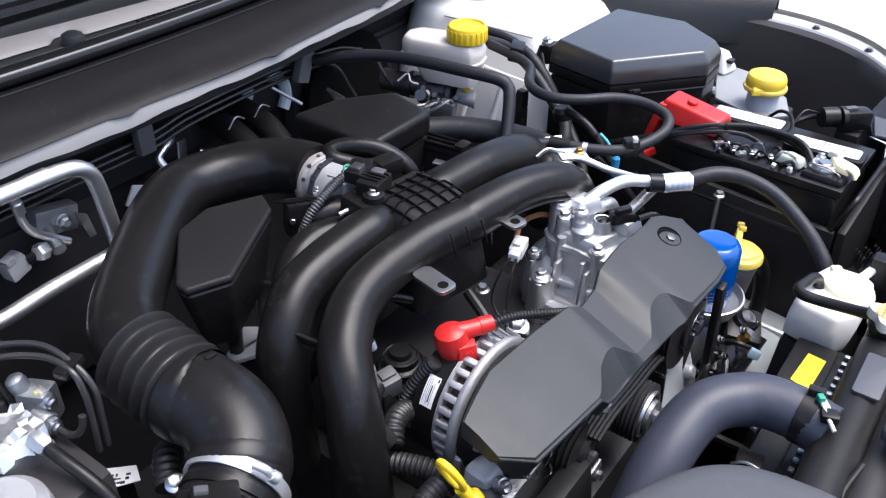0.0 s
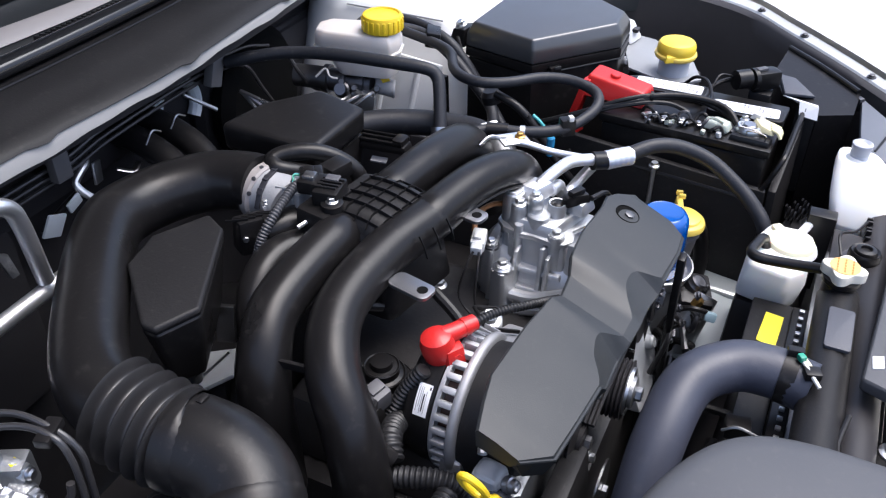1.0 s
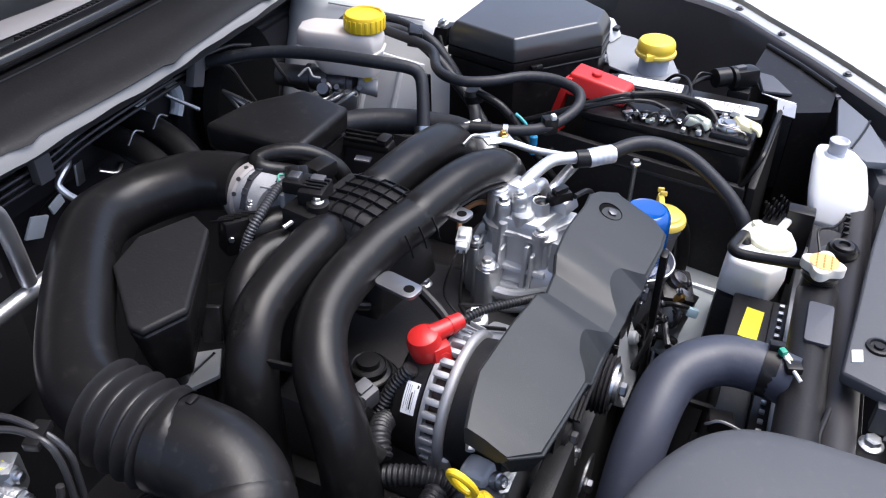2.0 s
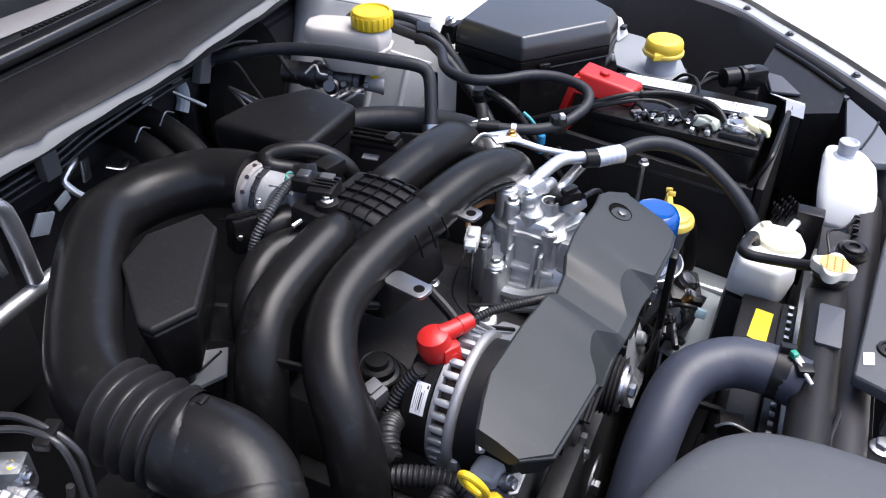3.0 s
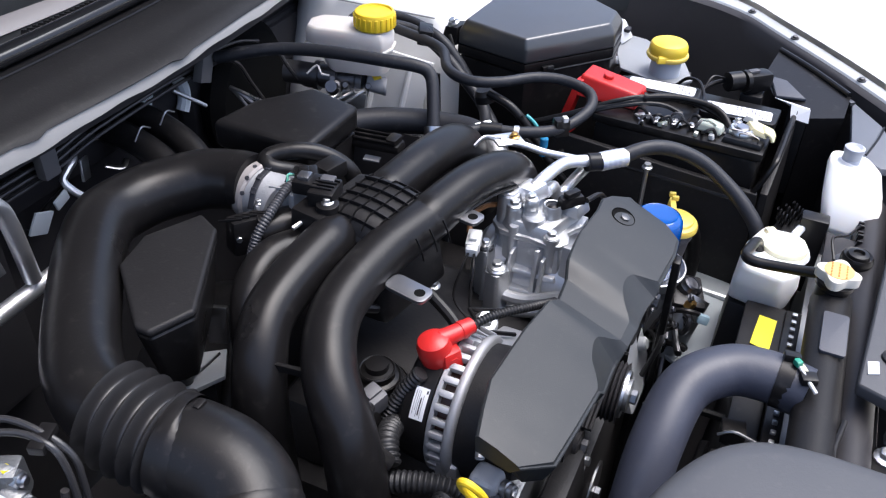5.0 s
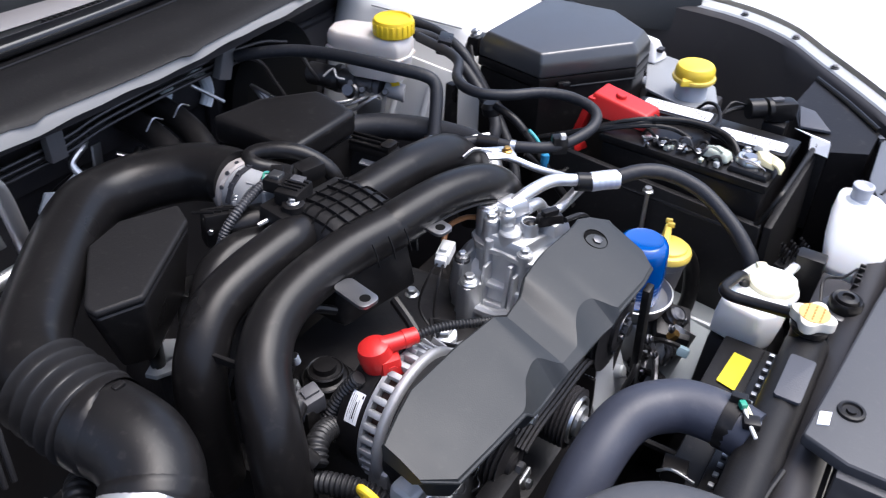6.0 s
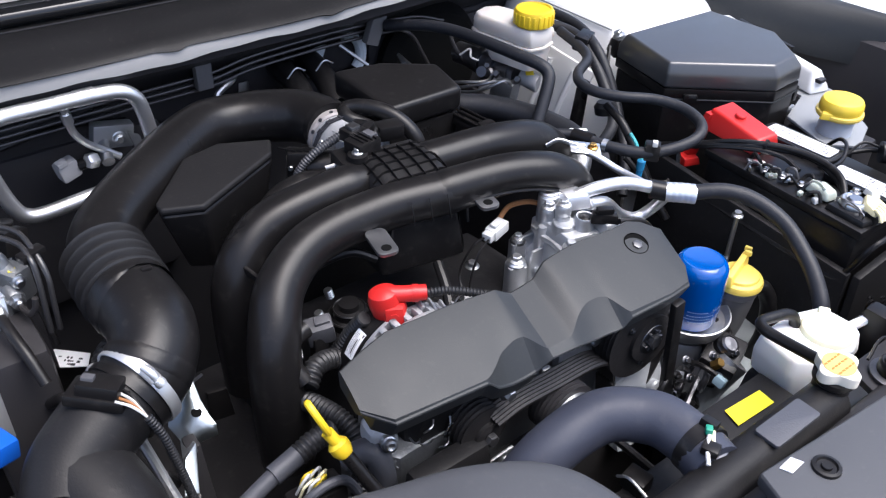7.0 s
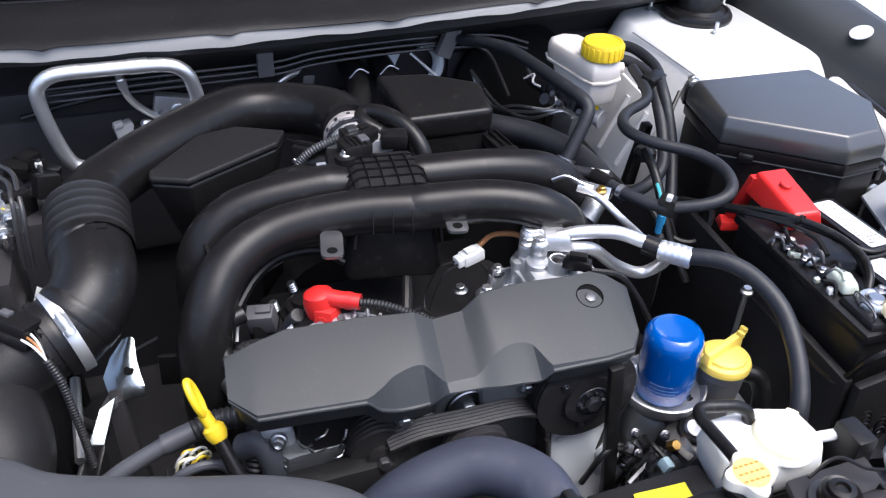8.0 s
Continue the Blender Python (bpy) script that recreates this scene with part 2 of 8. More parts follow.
def clamp(parent, at, axis, r, width=0.01, name="hose_clamp", mat=None, label=""):
    """A worm-drive band with its screw housing."""
    a = Vector(axis).normalized()
    bm = lathe([(r, -width / 2), (r + 0.0012, -width / 2), (r + 0.0012, width / 2), (r, width / 2)], at, axis, 28)
    side = a.cross(Vector((0, 0, 1))).normalized()
    top = side.cross(a)
    bm = join(bm, tube([Vector(at) + top * (r + 0.004) - side * 0.009, Vector(at) + top * (r + 0.004) + side * 0.012], 0.004, 8, 2))
    return part(name, bm, mat or ZINC, parent, label)


# ---- the setting: ground and the car's body round the engine bay ----
def sheet(rows, thick=0.0):
    """A surface over rows of points."""
    bm = bmesh.new()
    bridge(bm, [[Vector(p) for p in row] for row in rows], caps=False, closed=False)
    if thick:
        bmesh.ops.recalc_face_normals(bm, faces=bm.faces)
        bmesh.ops.solidify(bm, geom=bm.faces, thickness=thick)
    return bm


solid("ground", sheet([[(-300, -300, 0), (300, -300, 0)], [(-300, 300, 0), (300, 300, 0)]]), CONCRETE, "pale sunlit concrete ground round the car", "ground", "structure")
MID = 0.57


def mirror_x(x, side):
    return x if side > 0 else 2 * MID - x


# the wing's edge, from the windscreen to the headlamp
EDGE = [(1.455, 1.05, 1.04), (1.45, 0.85, 1.025), (1.445, 0.68, 1.005), (1.44, 0.50, 0.985), (1.430, 0.32, 0.984), (1.385, 0.215, 0.985), (1.318, 0.145, 0.984), (1.222, 0.05, 0.982), (1.12, -0.05, 0.974), (1.02, -0.14, 0.962)]
PROFILE = [(0.0, -0.004), (0.015, 0.002), (0.05, 0.003), (0.10, -0.02), (0.14, -0.08), (0.16, -0.30), (0.15, -0.75)]
INNER = [(-0.004, -0.014), (-0.034, -0.018), (-0.042, -0.022), (-0.046, -0.05), (-0.06, -0.12), (-0.10, -0.3), (-0.13, -0.55)]
for side, where in ((1, "driver"), (-1, "passenger")):
    path = smooth_path(EDGE, 4)
    outer = [[(mirror_x(p.x + dx, side), p.y, p.z + dz) for dx, dz in PROFILE] for p in path]
    solid("front_wing", sheet(outer, 0.002), CAR_WHITE, "white painted front wing of the car beside the bay", "car body", "structure", sharp=50)
    inner = [[(mirror_x(p.x + dx, side), p.y, p.z + dz) for dx, dz in INNER] for p in path]
    solid("inner_wing", sheet(inner, 0.002), PAINT_BLACK, "black inner wing with a rolled flange", "car body", "structure", sharp=50)
    cover = [[(mirror_x(p.x + dx * k, side), p.y, p.z + dz) for dx, dz in ((-0.004, -0.006), (-0.012, 0.010), (-0.045, 0.018), (-0.085, 0.012), (-0.120, -0.004), (-0.140, -0.028), (-0.150, -0.06))] for k, p in [(1 - 0.8 * max(0, (i - 7) / 8) ** 1.4, p) for i, p in enumerate(path[:16])]]
    garnish = solid("wing_garnish", sheet(cover, 0.003), GREY_PLASTIC, "matt black plastic garnish along the wing edge", "trim", "structure", sharp=60)
    solid("garnish_hole", lathe([(0.016, -0.001), (0.016, 0.001), (0, 0.001)], (mirror_x(1.357, side), 0.615, 1.0125), (-0.42 * side, 0, 0.91), 28), CAR_WHITE, "oval hole in the garnish showing white body paint", "trim hole", "structure")
    lip = [[(mirror_x(p.x + dx, side), p.y, p.z + dz) for dx, dz in ((-0.003, -0.0115), (-0.012, -0.0125), (-0.026, -0.0145), (-0.031, -0.020))] for p in path[14:]]
    solid("wing_flange", sheet(lip, 0.001), SILVER_PAINT, "pale grey painted wing flange with bolt heads", "car body", "structure")
    for q in path[17::4]:
        solid("flange_bolt", join(lathe([(0.0062, 0), (0.0062, 0.0015), (0, 0.0015)], (mirror_x(q.x - 0.018, side), q.y, q.z - 0.0135), segs=16), hexagon((mirror_x(q.x - 0.018, side), q.y, q.z - 0.012), 0.0042, 0.003)), DARK_STEEL, "dark steel bolt head on the wing flange", "bolt", "", "wing flange bolts")


solid("bay_floor", box((MID, 0.33, 0.42), (1.75, 1.1, 0.02), 0.004), PAINT_BLACK, "black undertray far below the engine", "undertray", "structure")
solid("firewall", join(
    box((MID, 0.895, 0.72), (1.62, 0.02, 0.62), 0.004),
    box((MID, 0.876, 0.93), (1.5, 0.03, 0.05), 0.012),
    box((0.30, 0.872, 0.80), (0.34, 0.04, 0.24), 0.02),
    box((0.95, 0.872, 0.85), (0.3, 0.04, 0.2), 0.02)), PAINT_BLACK, "black insulated firewall behind the engine", "firewall", "structure")


def strip_y(x):
    return 0.752 + 0.035 * ((x - 0.62) / 0.5) ** 2


xs = [-0.2 + 1.55 * i / 120 for i in range(121)]
flange = []
for x in xs:
    wide = 0.0125 - 0.006 * min(1, max(0, (x - 0.35) / 0.5)) + 0.0015 * math.sin(x * 31) + 0.0008 * math.sin(x * 83)
    y = strip_y(x)
    flange.append([(x, y + 0.006, 1.0515), (x, y + 0.002, 1.0505), (x, y + 0.001, 1.0495), (x, y - 0.0025, 1.0465 - wide), (x, y + 0.001, 1.0455 - wide)])
solid("cowl_flange", sheet(flange, 0.0012), STRIP_PAINT, "white body flange under the cowl, painted grey for shade", "car body", "structure", sharp=50)
under = [[(x, strip_y(x) + 0.006, 1.048), (x, strip_y(x) + 0.010, 1.024), (x, strip_y(x) + 0.03, 1.012), (x, strip_y(x) + 0.07, 0.99), (x, 0.872, 0.95)] for x in xs]
solid("cowl_underside", sheet(under, 0.001), PAINT_BLACK, "black underside of the cowl above the firewall", "car body", "structure")
panel = []
for x in xs:
    y = strip_y(x)
    panel.append([(x, y - 0.002 + 0.0018 * math.sin(x * 17) - 0.004 * max(0, math.sin(x * 29 + 0.6)) ** 24, 1.051 - 0.003 * max(0, math.sin(x * 29 + 0.6)) ** 24), (x, y + 0.004, 1.057), (x, y + 0.02, 1.060), (x, y + 0.035, 1.069), (x, y + 0.06, 1.076), (x, y + 0.078, 1.080), (x, y + 0.10, 1.076)])
solid("cowl_ridge", tube([(x, strip_y(x) + 0.074, 1.0795) for x in xs], 0.0018, 6, 1), PLASTIC, "moulded ridge along the black cowl panel", "cowl", "structure")
solid("cowl_panel", sheet(panel, 0.002), PLASTIC_MATT, "black plastic cowl panel in front of the windscreen", "cowl", "structure", sharp=60)
solid("cowl_seal", tube([(x, strip_y(x) + 0.094, 1.090) for x in xs[::6]], 0.013, 16, 4, flat=0.8), SEAL, "glossy black rubber bonnet seal along the cowl", "seal", "structure")


def windscreen_end():
    """The trough behind the seal, its pale lip with a rounded notch, the louvres and the glass."""
    trough = [[(x, strip_y(x) + 0.10, 1.074), (x, strip_y(x) + 0.105, 1.085), (x, strip_y(x) + 0.108, 1.088), (x, strip_y(x) + 0.125, 1.087), (x, strip_y(x) + 0.16, 1.088), (x, strip_y(x) + 0.205, 1.096), (x, strip_y(x) + 0.214, 1.110)] for x in xs]
    ob = thing("cowl_grille", (MID, 0.88, 1.08), "black cowl grille with a row of small louvres", "cowl", kind="structure")
    part("grille_panel", sheet(trough, 0.002), GREY_PLASTIC, ob, sharp=60)
    for i in range(26):
        x = 0.583 + i * 0.0075
        part("louvre", box((x, strip_y(x) + 0.116 - i * 0.0003, 1.0915), (0.0035, 0.010, 0.006), 0.001, (0, 25, 20)), PLASTIC, ob)
    lip = []
    for i in range(241):
        x = -0.2 + 1.55 * i / 240
        dip = -0.016 * max(0, 1 - ((x - 0.501) / 0.018) ** 2) ** 0.5 if abs(x - 0.501) < 0.018 else 0
        wide = 0.030 - 0.018 * min(1, max(0, (x - 0.40) / 0.30))
        y = strip_y(x) + 0.140 - 0.012 * min(1, max(0, (x - 0.45) / 0.2))
        lip.append([(x, y - dip, 1.091), (x, y + 0.004 - dip, 1.096), (x, y + 0.006 + wide * 0.6, 1.100), (x, y + wide + 0.004, 1.101), (x, y + wide + 0.008, 1.093)])
    solid("windscreen_lip", sheet(lip, 0.0015), LIP_GREY, "pale painted lip under the windscreen with a notch", "car body", "structure", sharp=50)
    cap = thing("wiper_pivot_cap", (0.500, 0.878, 1.086), "grey rounded wiper pivot cap in the lip's notch", "wiper cap")
    part("cap", lathe([(0.014, 1.086), (0.014, 1.094), (0.0115, 1.100), (0.006, 1.103), (0, 1.1035)], (0.500, 0.880, 0)), GREY_PLASTIC, cap)
    glass = [[(x, strip_y(x) + 0.21, 1.112), (x, strip_y(x) + 0.225, 1.125), (x, strip_y(x) + 0.30, 1.165), (x, strip_y(x) + 0.9, 1.48)] for x in xs[::4]]
    solid("windscreen", sheet(glass, 0.005), GLASS, "slanted tinted windscreen glass", "windscreen", "structure")
    solid("windscreen_trim", tube([(x, strip_y(x) + 0.212, 1.112) for x in xs[::6]], 0.011, 8, 3), RUBBER, "black rubber trim at the foot of the windscreen", "trim", "structure")


windscreen_end()
# the raised bonnet overhead: unseen, added with a lean that shades the bay
rows = []
for i in range(9):
    s = i / 8
    y, z = 1.06 - 0.48 * s, 1.18 + 0.90 * s
    rows.append([(MID + (0.78 - 0.1 * s) * k, y - 0.03 * k * k, z - 0.03 * k * k) for k in (-1, -0.7, -0.35, 0, 0.35, 0.7, 1)])
solid("bonnet", sheet(rows, 0.02), PAINT_BLACK, "raised bonnet, unseen, with a black underside that shades the bay", "bonnet", "structure")


# ---- the engine ----
def engine_block():
    ob = thing("engine_block", (0.57, 0.3, 0.43), "dark cast alloy flat engine beneath the intake manifold", "engine")
    part("crankcase", box((0.58, 0.37, 0.62), (0.36, 0.36, 0.34), 0.02), ENGINE_BLACK, ob)
    part("timing_cover", prism([(0.42, 0.225), (0.76, 0.225), (0.80, 0.27), (0.38, 0.27)], 0.55, 0.86, 0.012), DARK_ALLOY, ob, "dull grey alloy timing cover")
    part("valley_cover", hull8([(0.42, 0.28, 0.79), (0.76, 0.28, 0.79), (0.74, 0.5, 0.79), (0.42, 0.5, 0.79)], [(0.44, 0.30, 0.845), (0.72, 0.30, 0.845), (0.70, 0.48, 0.85), (0.44, 0.48, 0.85)], 0.012), ENGINE_BLACK, ob)
    for s in (-1, 1):
        part("cylinder_head", box((0.58 + s * 0.27, 0.37, 0.58), (0.2, 0.38, 0.22), 0.02), ENGINE_BLACK, ob)
    part("bellhousing", tube([(0.58, 0.50, 0.70), (0.58, 0.72, 0.66)], 0.16, 24, 4, radius=lambda s: 1 - 0.3 * s), ENGINE_BLACK, ob)
    for x, z in ((0.435, 0.80), (0.45, 0.74), (0.70, 0.79), (0.735, 0.83)):
        bolt(ob, (x, 0.225, z), (0, -1, 0), 0.006)
    for x, y in ((0.60, 0.31), (0.50, 0.40), (0.66, 0.42)):
        bolt(ob, (x, y, 0.847), (0, 0, 1), 0.006)
    part("gearbox_plate", prism([(0.420, 0.598), (0.470, 0.622), (0.496, 0.588), (0.462, 0.566), (0.424, 0.586)], 0.814, 0.820, 0.001), SILVER_PAINT, ob, "pale grey metal plate on the gearbox")
    part("plate_seam", tube([(0.430, 0.594, 0.8208), (0.486, 0.590, 0.8208)], 0.0016, 6, 2), STEEL, ob)
    part("plate_foot", prism([(0.435, 0.595), (0.470, 0.610), (0.485, 0.590), (0.455, 0.575)], 0.70, 0.8135), ENGINE_BLACK, ob)
    return ob


engine_block()


def belt_cover():
    ob = thing("belt_cover", (0.565, 0.215, 0.90), "dark grey moulded plastic drive belt cover", "engine cover")
    # stations along the car's width: x at the rear, x at the front, rear edge, crease, front edge, lift, drop of the front edge
    rows = [
        (0.3805, 0.3770, 0.256, 0.219, 0.217, -0.001, 0.001), (0.406, 0.3965, 0.262, 0.198, 0.195, 0.001, 0.002),
        (0.433, 0.440, 0.267, 0.193, 0.190, 0.002, 0.001), (0.500, 0.484, 0.263, 0.189, 0.186, 0.002, 0.001), (0.515, 0.495, 0.261, 0.193, 0.184, 0.002, 0.010),
        (0.530, 0.513, 0.259, 0.203, 0.185, 0.002, 0.018), (0.546, 0.539, 0.257, 0.206, 0.185, 0.002, 0.019), (0.562, 0.554, 0.252, 0.188, 0.180, -0.0008, 0.002),
        (0.591, 0.580, 0.254, 0.187, 0.178, -0.0008, 0.002), (0.608, 0.604, 0.259, 0.200, 0.179, 0.003, 0.012), (0.622, 0.622, 0.260, 0.204, 0.178, 0.004, 0.014),
        (0.640, 0.638, 0.261, 0.199, 0.175, 0.004, 0.012), (0.655, 0.648, 0.261, 0.177, 0.173, 0.004, 0.002), (0.700, 0.700, 0.257, 0.173, 0.170, 0.004, 0.001),
        (0.722, 0.727, 0.258, 0.175, 0.172, 0.003, 0.001), (0.735, 0.740, 0.252, 0.190, 0.189, 0.002, 0.001), (0.7485, 0.749, 0.238, 0.228, 0.227, 0.001, 0.001)]

    def height(x, y):
        return 0.971 + 0.006 * (x - 0.38) / 0.36 - 0.345 * (0.259 - y)
    fine = []
    for i in range(len(rows) - 1):
        curved = 3 <= i <= 6 or 8 <= i <= 11
        for k in range(5):
            t = k / 5
            row = []
            for c in range(7):
                a, b, d, e = (rows[max(3 if i <= 6 else 8, i - 1)][c], rows[i][c], rows[i + 1][c], rows[min(7 if i <= 6 else 12, i + 2)][c])
                row.append(0.5 * (2 * b + (d - a) * t + (2 * a - 5 * b + 4 * d - e) * t * t + (3 * b - a - 3 * d + e) * t ** 3) if curved and c > 2 else b + (d - b) * t)
            fine.append(row)
    fine.append(rows[-1])
    rings = []
    for xr, xf, rear, crease, front, lift, drop in fine:
        zr, zc, zf = height(xr, rear) + lift, height(xf, crease) + lift, height(xf, front) + lift - drop
        skirt = 0.009 if xr < 0.39 or xr > 0.73 else 0.007 if 0.550 < xr < 0.655 else 0.022
        xm, mid = (xr + xf) / 2, (rear + crease) / 2
        # the channel across the middle, deepest at the rear
        sink = min(1, max(0, min((xr - 0.546) / 0.016, (0.608 - xr) / 0.017)))
        zr -= 0.0040 * sink
        rings.append([(xr, rear - 0.001, zr - 0.018), (xr, rear, zr - 0.003), (xr, rear - 0.001, zr - 0.001), (xr, rear - 0.003, zr), (xm, mid, height(xm, mid) + lift + 0.0022 - 0.0038 * sink), (xf, crease, zc), (xf, front + 0.002, zf + 0.0005), (xf, front + 0.0005, zf - 0.0005), (xf, front, zf - 0.002), (xf, front + 0.009, zf - skirt)])
    bm = bmesh.new()
    bridge(bm, [[Vector(q) for q in r] for r in rings])
    part("shell", bm, GREY_PLASTIC, ob, sharp=14)
    z = height(0.709, 0.230) + 0.0060
    tilt = (0, -0.345, 1)
    # the hole's unlit depth is painted: a shallow near-black cup on the shell
    cup = part("fixing_recess", lathe([(0.0130, -0.004), (0.0130, 0.0), (0.0124, 0.0004), (0.0120, -0.0006), (0.0, -0.0012)], (0.709, 0.230, z), tilt), HOLE, ob, "shallow near-black cup for the unlit fixing hole")
    part("fixing_bolt", hexagon((0.7085, 0.2285, z - 0.0018), 0.0052, 0.003, tilt), DARK_STEEL, cup)
    return ob


belt_cover()


def pulley(name, parent, at, r, depth, grooves, mat, face=None, nut=None):
    prof = [(r * 0.4, 0.004), (r * 0.86, 0.0), (r, 0.0)]
    for i in range(grooves):
        z0 = depth * i / grooves
        prof += [(r, -z0 - depth * 0.1 / grooves), (r - 0.003, -z0 - depth * 0.5 / grooves), (r, -z0 - depth * 0.9 / grooves)]
    prof += [(r, -depth), (0, -depth)]
    ob = part(name, lathe([(0, 0.004)] + prof, at, (0, -1, 0), 32), mat, parent)
    part("hub", lathe([(r * 0.52, 0.003), (r * 0.52, 0.007), (r * 0.42, 0.008), (0, 0.008)], at, (0, -1, 0), 24), face or STEEL, ob)
    part("hub_bolt", hexagon(Vector(at) + Vector((0, -0.008, 0)), min(r * 0.24, 0.0085), 0.007, (0, -1, 0)), nut or STEEL, ob)


def belt_drive():
    ob = thing("belt_drive", (0.6, 0.205, 0.75), "black ribbed drive belt over steel pulleys", "drive belt")
    pulley("idler_pulley", ob, (0.587, 0.180, 0.852), 0.031, 0.026, 6, PAINT_BLACK, DARK_ALLOY)
    part("idler_ring", lathe([(0.0205, 0.0005), (0.0205, 0.0030), (0.0240, 0.0035), (0.0245, 0.0005)], (0.587, 0.180, 0.852), (0, -1, 0), 36), ZINC, ob, "bright steel ring on the pulley face")
    hub_at = (0.592, 0.228, 0.866)
    part("tensioner_boss", hull8([(0.556, 0.230, 0.840), (0.624, 0.230, 0.844), (0.624, 0.252, 0.844), (0.556, 0.252, 0.840)], [(0.570, 0.230, 0.897), (0.612, 0.230, 0.899), (0.612, 0.252, 0.899), (0.570, 0.252, 0.897)], 0.010, 3), ALLOY_SMOOTH, ob, "grey cast boss behind the belt")
    part("tensioner_disc", lathe([(0.0225, 0.0), (0.0225, 0.004), (0.0205, 0.0048), (0.0195, 0.0030), (0, 0.0030)], hub_at, (0, -1, 0.15), 32), ENGINE_BLACK, ob)
    part("disc_edge", lathe([(0.0222, 0.0036), (0.0228, 0.0046), (0.0216, 0.0054), (0.0206, 0.0048)], hub_at, (0, -1, 0.15), 36), STEEL, ob, "bright steel disc edge")
    part("tensioner_bolt", hexagon((0.592, 0.2245, 0.8665), 0.0095, 0.008, (0, -1, 0.35)), ZINC, ob, "bright hexagon bolt")
    pulley("compressor_pulley", ob, (0.698, 0.190, 0.886), 0.052, 0.028, 6, ENGINE_BLACK, ENGINE_BLACK, DARK_STEEL)
    part("clutch_ring", lathe([(0.0130, 0.0085), (0.0165, 0.0090), (0.0175, 0.0060), (0.0150, 0.0040)], (0.698, 0.190, 0.886), (0, -1, 0), 28), STEEL_DARK, ob, "splined steel clutch ring")
    for k in range(9):
        a = math.tau * k / 9
        part("spline", box((0.698 + 0.0105 * math.cos(a), 0.1805, 0.886 + 0.0105 * math.sin(a)), (0.004, 0.004, 0.0025), 0.0006, (0, -math.degrees(a), 0)), STEEL_DARK, ob)
    for k in range(3):
        a = math.tau * k / 3 + 0.4
        bolt(ob, (0.698 + 0.034 * math.cos(a), 0.188, 0.886 + 0.034 * math.sin(a)), (0, -1, 0), 0.0026, STEEL_DARK, "rivet")
    pulley("crank_pulley", ob, (0.58, 0.195, 0.70), 0.07, 0.028, 6, PAINT_BLACK, STEEL)
    pulley("alternator_pulley", ob, (0.50, 0.205, 0.86), 0.028, 0.026, 5, ENGINE_BLACK, ENGINE_BLACK, DARK_STEEL)

    def band(pts, w=0.024):
        bm = bmesh.new()
        path = smooth_path(pts, 6)
        rings = []
        n = len(path)
        for i, q in enumerate(path):
            way = (path[min(i + 1, n - 1)] - path[max(i - 1, 0)]).normalized()
            out = way.cross(Vector((0, 1, 0))).normalized()
            ring = []
            for k in range(13):
                ring.append(q + Vector((0, w * (k / 12 - 0.5), 0)) + out * (0.0016 if k % 2 else 0))
            ring += [q + Vector((0, w * 0.5, 0)) - out * 0.003, q + Vector((0, -w * 0.5, 0)) - out * 0.003]
            rings.append(ring)
        return bridge(bm, rings)
    for pts in ([(0.505, 0.203, 0.878), (0.535, 0.203, 0.884), (0.58, 0.203, 0.882), (0.63, 0.203, 0.880), (0.655, 0.203, 0.868), (0.664, 0.203, 0.840)],
                [(0.664, 0.203, 0.835), (0.668, 0.203, 0.79), (0.655, 0.203, 0.72)], [(0.742, 0.203, 0.90), (0.748, 0.203, 0.86), (0.70, 0.203, 0.76), (0.65, 0.203, 0.69)]):
        part("belt_run", band(pts), ENGINE_BLACK, ob, sharp=12)
    part("tensioner_arm", hull8([(0.605, 0.215, 0.855), (0.66, 0.215, 0.875), (0.66, 0.235, 0.875), (0.605, 0.235, 0.855)], [(0.60, 0.215, 0.90), (0.655, 0.215, 0.905), (0.655, 0.235, 0.905), (0.60, 0.235, 0.90)], 0.005), ALUMINIUM, ob, "cast alloy tensioner arm")
    bolt(ob, (0.644, 0.214, 0.893), (0, -1, 0), 0.006)
    # brightened colour, and a face leaned back to catch the sky
    case = part("front_case", hull8([(0.668, 0.172, 0.74), (0.752, 0.170, 0.74), (0.752, 0.232, 0.74), (0.668, 0.232, 0.74)], [(0.674, 0.206, 0.824), (0.744, 0.202, 0.840), (0.742, 0.232, 0.838), (0.676, 0.232, 0.822)], 0.006, 2), PALE_CASTING, ob, "grey cast timing case")
    part("case_boss", lathe([(0.0085, -0.002), (0.0080, 0.006), (0.0060, 0.008), (0, 0.008)], (0.727, 0.188, 0.797), (0, -1, 0.4), 18), PALE_CASTING, case)
    part("case_rib", tube([(0.680, 0.2030, 0.818), (0.715, 0.2005, 0.826), (0.740, 0.1995, 0.832)], 0.0028, 8, 4), PALE_CASTING, case)
    bolt(ob, (0.520, 0.200, 0.905), (0, -1, 0), 0.006)
    return ob


belt_drive()


